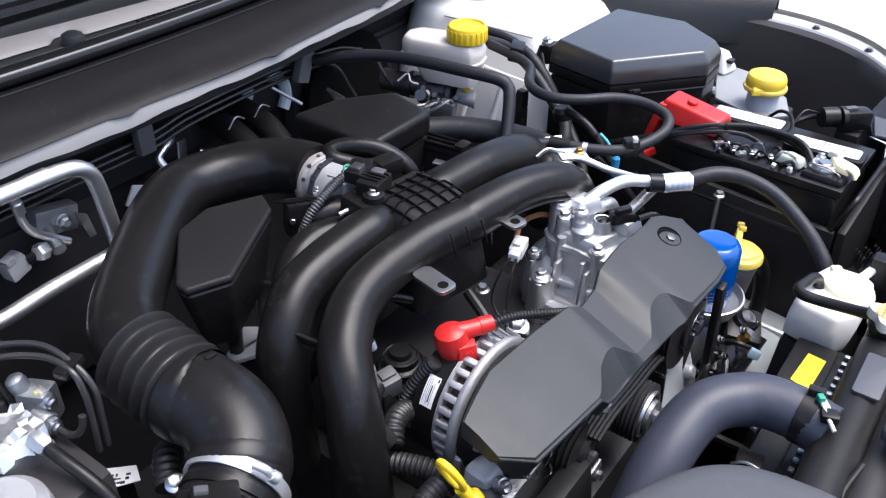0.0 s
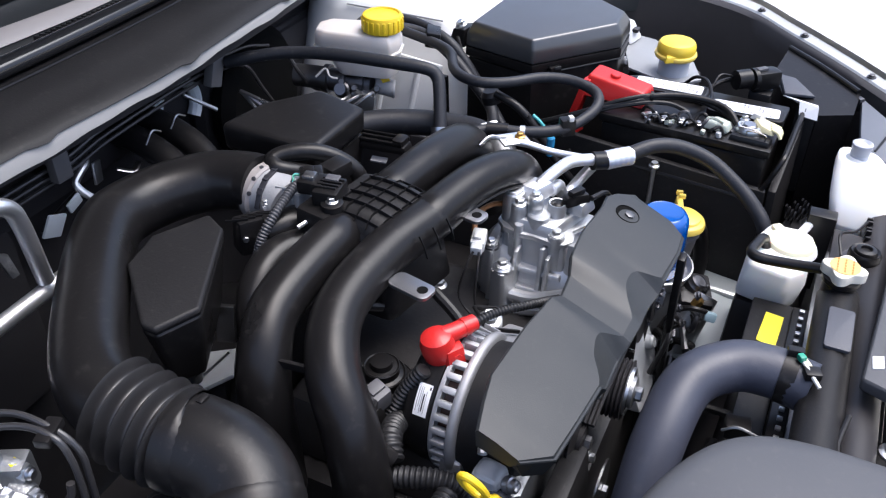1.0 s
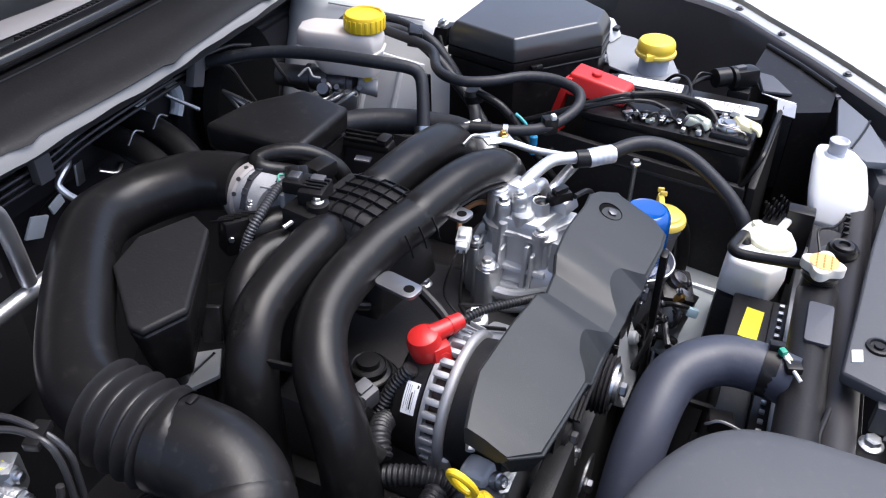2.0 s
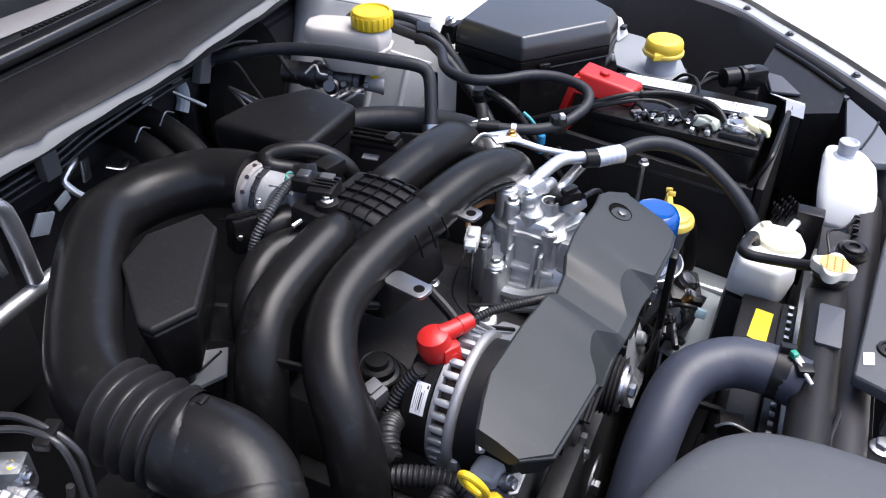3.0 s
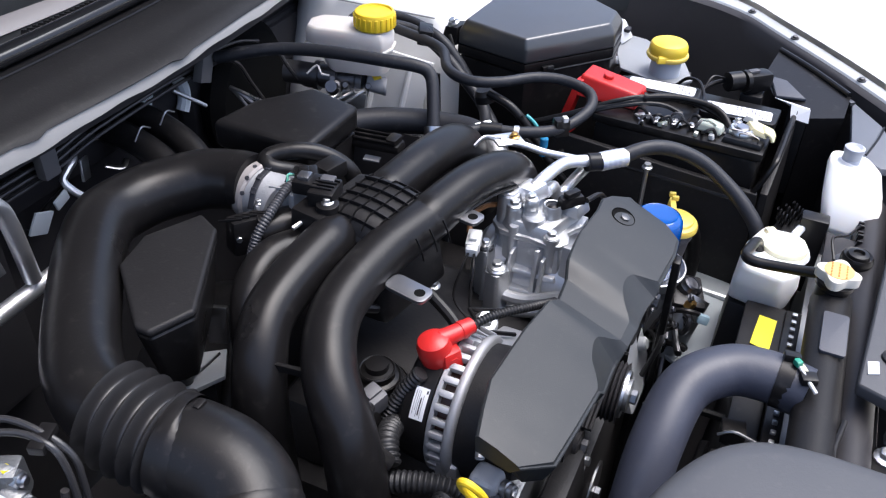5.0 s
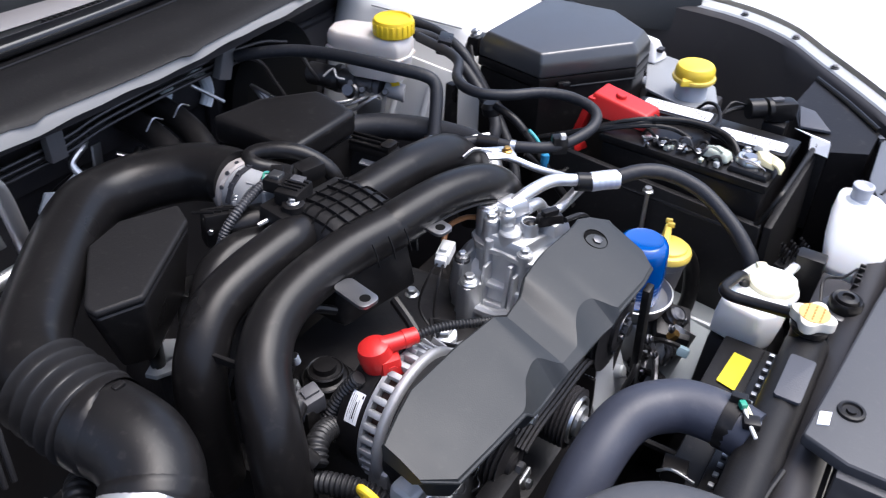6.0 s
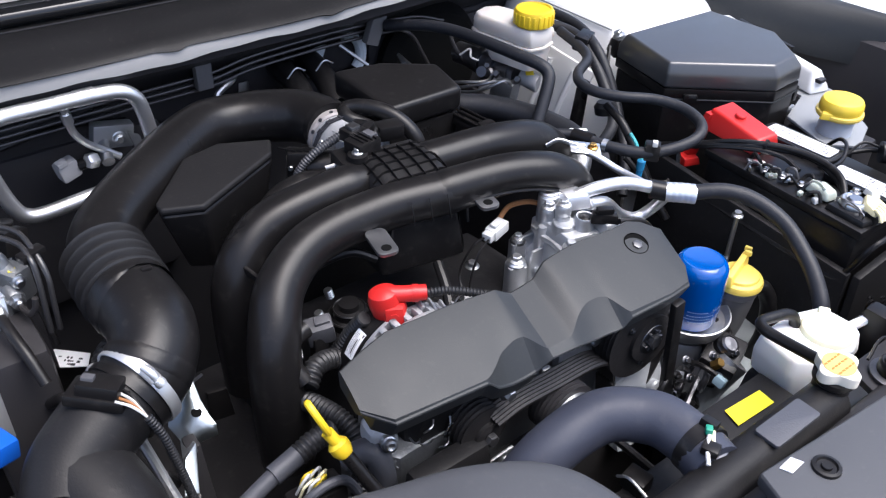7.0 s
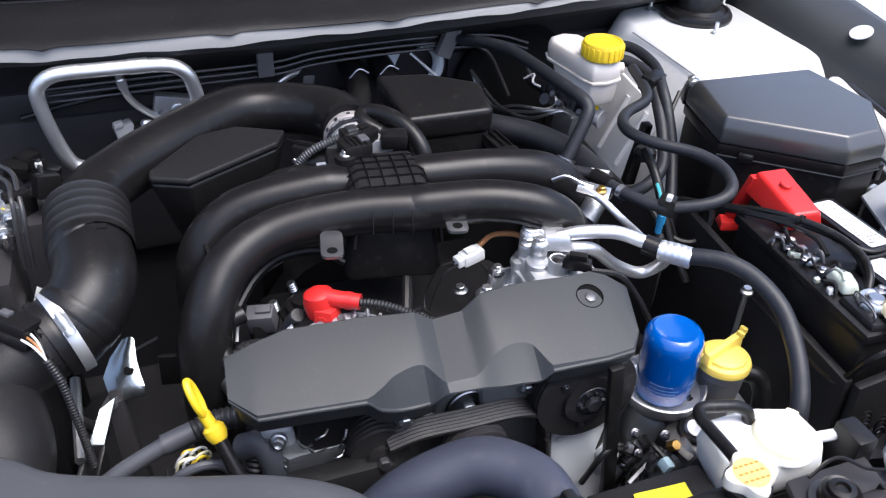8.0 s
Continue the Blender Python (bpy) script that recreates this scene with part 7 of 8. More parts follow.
def zinc_bracket():
    ob = thing("engine_bracket", (0.29, 0.40, 0.70), "bright zinc plated bracket with a round hole", "bracket")
    # a pressed sheet, bowed across and folded along its lower edge: (rear to front) left edge, right edge, bow
    rows = (((0.294, 0.407, 0.884), (0.305, 0.402, 0.886), 0.003), ((0.279, 0.401, 0.868), (0.304, 0.386, 0.872), 0.007), ((0.270, 0.388, 0.856), (0.3055, 0.375, 0.861), 0.007), ((0.273, 0.371, 0.853), (0.3075, 0.365, 0.856), 0.002), ((0.275, 0.366, 0.844), (0.306, 0.361, 0.848), 0.0))
    rings = []
    for a, b, bow in rows:
        a, b = Vector(a), Vector(b)
        line = [a.lerp(b, k / 8) + Vector((0, 0, bow * math.sin(math.pi * (k / 8) ** 1.5))) for k in range(9)]
        rings.append(line + [q - Vector((0, 0, 0.002)) for q in reversed(line)])
    bm = bmesh.new()
    bridge(bm, rings)
    part("upper_plate", bm, BRACKET_ZINC, ob)
    # shade inside the hole is painted as a disc on the whole sheet
    part("hole", lathe([(0.0050, 0), (0.0050, 0.0008), (0, 0.0008)], (0.2955, 0.3785, 0.8668), (0.1, -0.35, 1), 18), HOLE, ob, "near-black disc for the unlit hole in the plate")
    strip = [(0.281, 0.349, 0.862), (0.266, 0.338, 0.860), (0.252, 0.316, 0.840), (0.265, 0.314, 0.838)]
    part("lower_strip", hull8(strip, [(x, y - 0.001, z + 0.003) for x, y, z in strip], 0.0012), BRACKET_ZINC, ob)
    part("link", hull8([(0.264, 0.342, 0.846), (0.281, 0.347, 0.852), (0.283, 0.366, 0.842), (0.273, 0.370, 0.842)], [(0.265, 0.343, 0.858), (0.281, 0.349, 0.862), (0.283, 0.366, 0.850), (0.273, 0.370, 0.850)], 0.001), DARK_ALLOY, ob)
    part("leg", hull8([(0.27, 0.36, 0.60), (0.30, 0.36, 0.60), (0.30, 0.40, 0.60), (0.27, 0.40, 0.60)], [(0.272, 0.345, 0.855), (0.286, 0.352, 0.855), (0.286, 0.37, 0.855), (0.274, 0.37, 0.855)], 0.003), PAINT_BLACK, ob)
    part("fork", hull8([(0.320, 0.42, 0.80), (0.345, 0.415, 0.80), (0.345, 0.425, 0.80), (0.320, 0.43, 0.80)], [(0.322, 0.422, 0.838), (0.342, 0.418, 0.838), (0.342, 0.424, 0.838), (0.322, 0.428, 0.838)], 0.002), PLASTIC, ob)
    part("prong", tube([(0.302, 0.438, 0.842), (0.325, 0.435, 0.854)], 0.0016, 6, 2), STEEL, ob)
    part("slim_strut", tube([(0.244, 0.395, 0.855), (0.2445, 0.345, 0.85), (0.245, 0.296, 0.845)], 0.005, 10, 4), DARK_ALLOY, ob)
    part("strut_foot", tube([(0.2445, 0.345, 0.848), (0.26, 0.37, 0.80)], 0.006, 8, 2), PAINT_BLACK, ob)
    return ob


zinc_bracket()


FOIL = material("crumpled_foil", (0.80, 0.81, 0.82), 0.30, 0.9, bump=0.4, vary=0.1)
BLUE_PLUG = material("blue_connector_plastic", (0.01, 0.10, 0.50), 0.4)


def abs_unit():
    ob = thing("brake_control_unit", (0.17, 0.48, 0.60), "silver brake control unit with pipe unions", "brake unit")
    part("motor", lathe([(0.038, 0.86), (0.039, 0.935), (0.036, 0.949), (0.028, 0.956), (0, 0.959)], (0.126, 0.480, 0), segs=40), GREY_ALLOY, ob, "silver alloy pump motor")
    foil = []
    for i in range(9):
        u = i / 8
        foil.append([(0.143 + 0.045 * u + random.uniform(-0.002, 0.002), 0.503 + 0.040 * v / 8 + 0.008 * (1 - u) * (v / 8) + random.uniform(-0.002, 0.002), 0.968 + 0.004 * v / 8 + random.uniform(-0.0035, 0.0035) - 0.010 * (v == 0)) for v in range(9)])
    part("foil_cover", sheet(foil, 0.0006), FOIL, ob, "crumpled bright foil cover", sharp=8)
    part("foil_base", hull8([(0.148, 0.508, 0.93), (0.186, 0.504, 0.93), (0.186, 0.552, 0.93), (0.150, 0.556, 0.93)], [(0.148, 0.508, 0.962), (0.186, 0.504, 0.962), (0.186, 0.552, 0.962), (0.150, 0.556, 0.962)], 0.004), DARK_ALLOY, ob)
    part("valve_block", box((0.205, 0.546, 0.957), (0.022, 0.026, 0.034), 0.004, (0, 0, 28)), DARK_ALLOY, ob)
    part("valve_block", box((0.190, 0.538, 0.944), (0.022, 0.030, 0.026), 0.004, (0, 0, 28)), DARK_ALLOY, ob)
    part("paint_dab", prism([(0.2005, 0.5385), (0.2040, 0.5365), (0.2075, 0.5385), (0.2085, 0.5430), (0.2055, 0.5465), (0.2025, 0.5445)], 0.9738, 0.9748, 0.0004), LABEL_YELLOW, ob, "dab of yellow marking paint")
    part("round_cap", lathe([(0.0078, -0.006), (0.0082, 0.003), (0.0072, 0.008), (0.0042, 0.0105), (0, 0.0110)], (0.198, 0.555, 0.976), (-0.25, 0.2, 1), 24), DARK_ALLOY, ob)
    way = (0.12, -1.0, -0.05)
    for at in ((0.2055, 0.536, 0.966), (0.1985, 0.524, 0.952)):
        part("union_body", lathe([(0.0090, -0.016), (0.0090, -0.002), (0.0080, 0.0), (0, 0.0)], at, way, 22), DARK_ALLOY, ob)
        part("union_nut", hexagon(at, 0.0072, 0.006, way), ZINC, ob)
        part("union_stem", lathe([(0.0050, 0.005), (0.0050, 0.009), (0.0036, 0.0105), (0, 0.0105)], at, way, 14), STEEL, ob)
    part("drain_pipe", tube([(0.179, 0.494, 0.962), (0.182, 0.472, 0.955), (0.186, 0.450, 0.944), (0.19, 0.430, 0.925)], 0.0052, 14, 5), RUBBER, ob)
    part("pipe_nut", hexagon((0.177, 0.508, 0.966), 0.008, 0.016, (0.1, -1, -0.25)), ALUMINIUM, ob)
    for k in range(2):
        part("brake_line", tube([(0.13, 0.61 - 0.016 * k, 1.0), (0.185, 0.585 - 0.018 * k, 1.006), (0.217 - 0.004 * k, 0.548 - 0.014 * k, 1.010 - 0.003 * k), (0.224 - 0.006 * k, 0.512 - 0.008 * k, 1.004), (0.226 - 0.008 * k, 0.494, 0.988), (0.224 - 0.008 * k, 0.490, 0.965), (0.222 - 0.008 * k, 0.490, 0.93)], 0.0026, 10, 6), PIPE_COAT, ob)
    part("line_clip", box((0.221, 0.512, 1.003), (0.024, 0.012, 0.008), 0.002, (0, 0, 20)), PLASTIC, ob)
    part("line_end", tube([(0.1995, 0.515, 0.951), (0.2015, 0.506, 0.949), (0.2045, 0.499, 0.951), (0.2085, 0.494, 0.959), (0.2105, 0.493, 0.970)], 0.0030, 10, 5), PIPE_STEEL, ob)
    part("mount", box((0.17, 0.50, 0.76), (0.07, 0.09, 0.36), 0.01), PAINT_BLACK, ob)
    part("side_loom", tube([(0.19, 0.455, 0.88), (0.20, 0.43, 0.90), (0.195, 0.405, 0.895), (0.185, 0.385, 0.88)], 0.0055, 12, 6), RUBBER, ob)
    part("connector", box((0.138, 0.402, 0.905), (0.022, 0.026, 0.02), 0.003, (0, 10, 20)), BLUE_PLUG, ob, "blue plastic connector")
    part("connector_stalk", box((0.128, 0.415, 0.87), (0.014, 0.016, 0.06), 0.002), PLASTIC, ob)
    return ob


abs_unit()


def wing_wiring():
    ob = thing("wing_wiring", (0.22, 0.68, 0.80), "thin black wiring with white tape marks", "cable")
    for k in range(3):
        part("tape_mark", box((0.222 + 0.001 * k, 0.715 - k * 0.014, 0.925 - k * 0.018), (0.008, 0.004, 0.007), 0.001), WHITE_CONN, ob)
    part("loom", tube([(0.222, 0.72, 0.93), (0.224, 0.70, 0.905), (0.226, 0.67, 0.87), (0.232, 0.63, 0.80)], 0.0035, 8, 6), RUBBER, ob)
    part("loom", tube([(0.20, 0.84, 0.93), (0.26, 0.845, 0.94), (0.34, 0.85, 0.945), (0.42, 0.852, 0.93)], 0.004, 8, 6), RUBBER, ob)
    for k in range(9):
        x, y, z = 0.20 + random.uniform(-0.02, 0.03), 0.72 + random.uniform(-0.05, 0.06), 0.885 + random.uniform(-0.03, 0.03)
        part("connector", box((x, y, z), (random.uniform(0.014, 0.03), random.uniform(0.012, 0.026), random.uniform(0.014, 0.03)), 0.003, (random.uniform(-20, 20), random.uniform(-20, 20), random.uniform(-40, 40))), PLASTIC, ob)
    part("connector_stay", box((0.205, 0.72, 0.76), (0.05, 0.10, 0.22), 0.006), PAINT_BLACK, ob)
    return ob


wing_wiring()


# ---- in front of the engine ----
def dipstick():
    ob = thing("oil_dipstick", (0.36, 0.235, 0.80), "yellow oil dipstick handle on a black tube", "dipstick")
    ring = []
    for k in range(17):
        a = math.tau * k / 16
        q = Vector((0.3525, 0.2445, 0.940)) + Vector((0.176, 0.934, -0.311)) * 0.0085 * math.cos(a) + Vector((-0.29, 0.35, 0.89)) * 0.0165 * math.sin(a)
        ring.append(tuple(q))
    part("loop", tube(ring, 0.0032, 10, 3), YELLOW, ob)
    part("shank", tube([(0.3565, 0.239, 0.926), (0.362, 0.232, 0.914)], 0.0055, 12, 2), YELLOW, ob)
    part("stopper", lathe([(0.007, -0.006), (0.0095, 0.0), (0.0095, 0.006), (0.006, 0.010), (0, 0.010)], (0.364, 0.230, 0.908), (-0.3, 0.55, 0.8), 18), YELLOW, ob)
    part("tube", tube([(0.365, 0.228, 0.906), (0.375, 0.205, 0.88), (0.388, 0.185, 0.85), (0.40, 0.175, 0.80)], 0.0062, 12, 4), PLASTIC, ob)
    return ob


dipstick()


def front_looms():
    ob = thing("engine_loom", (0.40, 0.30, 0.82), "ribbed black engine wiring sleeves", "cable")
    part("loom", ribbed([(0.442, 0.352, 0.872), (0.425, 0.352, 0.882), (0.405, 0.345, 0.888), (0.39, 0.335, 0.88)], 0.011, 0.005, 0.14, 14), LOOM, ob)
    part("loom", ribbed([(0.382, 0.345, 0.862), (0.39, 0.318, 0.868), (0.398, 0.292, 0.868), (0.402, 0.270, 0.86), (0.395, 0.252, 0.84), (0.385, 0.24, 0.80)], 0.0102, 0.0048, 0.16, 14), LOOM, ob)
    part("loom", ribbed([(0.458, 0.338, 0.928), (0.452, 0.352, 0.905), (0.442, 0.362, 0.88), (0.425, 0.368, 0.862)], 0.008, 0.0045, 0.18, 12), LOOM, ob)
    part("branch", tube([(0.388, 0.335, 0.885), (0.384, 0.35, 0.90), (0.392, 0.362, 0.915), (0.41, 0.368, 0.918)], 0.009, 12, 6), RUBBER, ob)
    plug = thing("sensor_plug", (0.432, 0.372, 0.87), "grey wired sensor plug behind the alternator", "plug")
    part("housing", box((0.428, 0.374, 0.902), (0.028, 0.020, 0.024), 0.003, (10, -8, -20)), GREY_CONN, plug)
    part("latch", box((0.430, 0.372, 0.9155), (0.015, 0.010, 0.004), 0.001, (10, -8, -20)), GREY_CONN, plug)
    part("stalk", box((0.425, 0.372, 0.875), (0.016, 0.014, 0.05), 0.002), PLASTIC, plug)
    for k in range(2):
        part("wire", tube([(0.416, 0.376 - 0.006 * k, 0.91), (0.405, 0.372, 0.905), (0.40, 0.362, 0.89)], 0.0015, 6, 4), WHITE_CONN, plug)
    pump = thing("vacuum_valve", (0.462, 0.385, 0.83), "black round valve with steel screws", "valve")
    part("body", lathe([(0.031, 0.845), (0.031, 0.876), (0.028, 0.880), (0.0225, 0.881), (0.0215, 0.889), (0.017, 0.891), (0.0165, 0.898), (0.011, 0.899), (0.0105, 0.905), (0, 0.906)], (0.472, 0.390, 0), segs=32), PLASTIC, pump)
    for r, z in ((0.0295, 0.879), (0.022, 0.890), (0.0165, 0.8985)):
        part("ring", lathe([(r, z - 0.001), (r + 0.0012, z), (r, z + 0.001), (r - 0.0012, z), (r, z - 0.001)], (0.472, 0.390, 0), segs=32), RUBBER, pump)
    for at in ((0.447, 0.405, 0.884), (0.470, 0.424, 0.890)):
        part("screw", ribbed([at, (at[0] - 0.003, at[1], at[2] + 0.012)], 0.005, 0.003, 0.2, 10), ZINC, pump)
    part("mount_ear", hull8([(0.436, 0.395, 0.865), (0.482, 0.410, 0.865), (0.480, 0.434, 0.865), (0.438, 0.415, 0.865)], [(0.438, 0.397, 0.882), (0.480, 0.412, 0.882), (0.478, 0.432, 0.882), (0.440, 0.413, 0.882)], 0.004), PLASTIC, pump)
    part("stem", lathe([(0.012, 0.80), (0.012, 0.846), (0, 0.846)], (0.472, 0.390, 0), segs=16), PLASTIC, pump)
    hose = thing("valve_hose", (0.46, 0.43, 0.88), "thin black hose curving behind the alternator", "hose")
    part("hose", tube([(0.405, 0.395, 0.90), (0.43, 0.42, 0.918), (0.46, 0.432, 0.93), (0.50, 0.43, 0.932), (0.525, 0.418, 0.92)], 0.005, 10, 6), RUBBER, hose)
    knock = thing("harness_connector", (0.645, 0.372, 0.85), "off-white wiring connector on a tan cable", "connector")
    part("body", box((0.649, 0.369, 0.935), (0.025, 0.015, 0.013), 0.002, (0, -6, 14)), WHITE_CONN, knock)
    part("latch", box((0.647, 0.3685, 0.9432), (0.013, 0.008, 0.004), 0.001, (0, -6, 14)), WHITE_CONN, knock)
    part("tail", box((0.634, 0.365, 0.934), (0.009, 0.012, 0.010), 0.0015, (0, -6, 14)), WHITE_CONN, knock)
    part("cable", tube([(0.660, 0.379, 0.937), (0.678, 0.384, 0.945), (0.698, 0.376, 0.948), (0.71, 0.368, 0.945)], 0.003, 8, 5), TAN, knock, "tan sheathed cable")
    for dy in (0.0, 0.006):
        part("wire", tube([(0.631, 0.361 + dy, 0.933), (0.613, 0.354 + dy * 2, 0.929), (0.598, 0.350 + dy * 3, 0.895), (0.590, 0.335, 0.87), (0.575, 0.32, 0.86)], 0.0014, 6, 6), RUBBER, knock)
    part("cable_stay", tube([(0.585, 0.39, 0.905), (0.575, 0.36, 0.89), (0.56, 0.33, 0.87)], 0.006, 10, 4), RUBBER, knock)
    frame_ = thing("wire_guide", (0.59, 0.32, 0.84), "black plastic wire guide frame", "wire guide")
    for a, b in (((0.545, 0.315, 0.915), (0.585, 0.345, 0.90)), ((0.585, 0.345, 0.90), (0.61, 0.30, 0.895)), ((0.545, 0.315, 0.915), (0.57, 0.29, 0.90)), ((0.55, 0.318, 0.91), (0.565, 0.31, 0.86)), ((0.565, 0.33, 0.905), (0.585, 0.32, 0.86))):
        part("bar", tube([a, b], 0.0022, 6, 2), PLASTIC, frame_)


front_looms()


def coolant_pipe():
    ob = thing("coolant_pipe", (0.33, 0.27, 0.78), "grey rubber coolant hose with ribbed sleeve ends", "hose")
    part("hose", tube([(0.25, 0.262, 0.835), (0.285, 0.268, 0.852), (0.325, 0.274, 0.866)], 0.0078, 16, 6), PAD_GREY, ob)
    part("joint", tube([(0.318, 0.273, 0.864), (0.345, 0.277, 0.869)], 0.0098, 16, 3), PAD_GREY, ob)
    part("sleeve", ribbed([(0.345, 0.277, 0.868), (0.365, 0.280, 0.872), (0.385, 0.280, 0.872)], 0.0108, 0.005, 0.12, 16), LOOM, ob)
    part("elbow", tube([(0.385, 0.262, 0.85), (0.402, 0.248, 0.862), (0.408, 0.240, 0.850), (0.410, 0.238, 0.83), (0.41, 0.236, 0.79)], 0.0125, 18, 6), PAD_GREY, ob)
    clip = thing("wire_bundle", (0.338, 0.243, 0.85), "knot of yellow and white wires", "wires")
    for k in range(7):
        a = 0.9 * k
        x, y = 0.338 + 0.007 * math.cos(a), 0.243 + 0.006 * math.sin(a)
        part("wire", tube([(x - 0.006, y, 0.862), (x - 0.002, y - 0.003, 0.874 + 0.002 * (k % 3)), (x + 0.006, y - 0.002, 0.878 + 0.002 * (k % 2)), (x + 0.011, y + 0.004, 0.870), (x + 0.010, y + 0.006, 0.860)], 0.0013, 6, 5), (PALE_YELLOW, WHITE_CONN, YELLOW, WHITE_CONN)[k % 4], clip)
    part("holder", box((0.342, 0.241, 0.850), (0.05, 0.026, 0.024), 0.004), PLASTIC, clip)
    part("loop_hose", tube([(0.318, 0.236, 0.850), (0.330, 0.231, 0.868), (0.350, 0.230, 0.874), (0.366, 0.230, 0.866), (0.376, 0.228, 0.845)], 0.0045, 10, 6), PAD_GREY, clip)
    tidy = thing("front_harness", (0.46, 0.19, 0.80), "tangle of clips and wires under the belt cover", "wires")
    part("tray", hull8([(0.41, 0.185, 0.80), (0.50, 0.185, 0.80), (0.50, 0.215, 0.80), (0.41, 0.215, 0.80)], [(0.415, 0.19, 0.862), (0.495, 0.19, 0.862), (0.495, 0.212, 0.862), (0.415, 0.212, 0.862)], 0.006), PLASTIC_MATT, tidy)
    # short bare wires bent in loose arcs
    for x, y, z, w, lift in ((0.436, 0.225, 0.876, 0.013, -0.006), (0.452, 0.226, 0.880, 0.012, 0.004), (0.446, 0.222, 0.868, 0.016, -0.004), (0.470, 0.222, 0.872, 0.008, 0.010), (0.476, 0.224, 0.866, 0.006, 0.007), (0.464, 0.218, 0.858, 0.012, 0.003)):
        part("wire", tube([(x - w * 0.5, y, z - lift), (x - w * 0.2, y - 0.003, z + lift * 0.2), (x + w * 0.2, y - 0.002, z + lift * 0.5), (x + w * 0.5, y + 0.002, z + lift)], 0.0009, 6, 5), STEEL, tidy)
    part("casting", hull8([(0.396, 0.240, 0.80), (0.435, 0.236, 0.80), (0.437, 0.27, 0.80), (0.40, 0.275, 0.80)], [(0.402, 0.244, 0.885), (0.430, 0.242, 0.880), (0.432, 0.268, 0.882), (0.405, 0.27, 0.885)], 0.008, 3), PALE_CASTING, tidy, "grey cast bracket")
    for at in ((0.4150, 0.236, 0.874), (0.4220, 0.235, 0.848)):
        part("flange_nut", lathe([(0.0078, -0.004), (0.0078, 0.0015), (0.0064, 0.0022), (0.0058, 0.0065), (0.0038, 0.0072), (0.0036, 0.0050), (0, 0.0050)], at, (-0.25, -1, 0.35), 14), ZINC, tidy, "bright flanged nut")
    part("lug_plate", hull8([(0.492, 0.196, 0.81), (0.535, 0.196, 0.815), (0.535, 0.20, 0.815), (0.492, 0.20, 0.81)], [(0.505, 0.196, 0.824), (0.532, 0.196, 0.827), (0.532, 0.20, 0.827), (0.505, 0.20, 0.824)], 0.002), DARK_ALLOY, tidy)
    bolt(tidy, (0.518, 0.195, 0.820), (0, -1, 0.1), 0.005)


coolant_pipe()


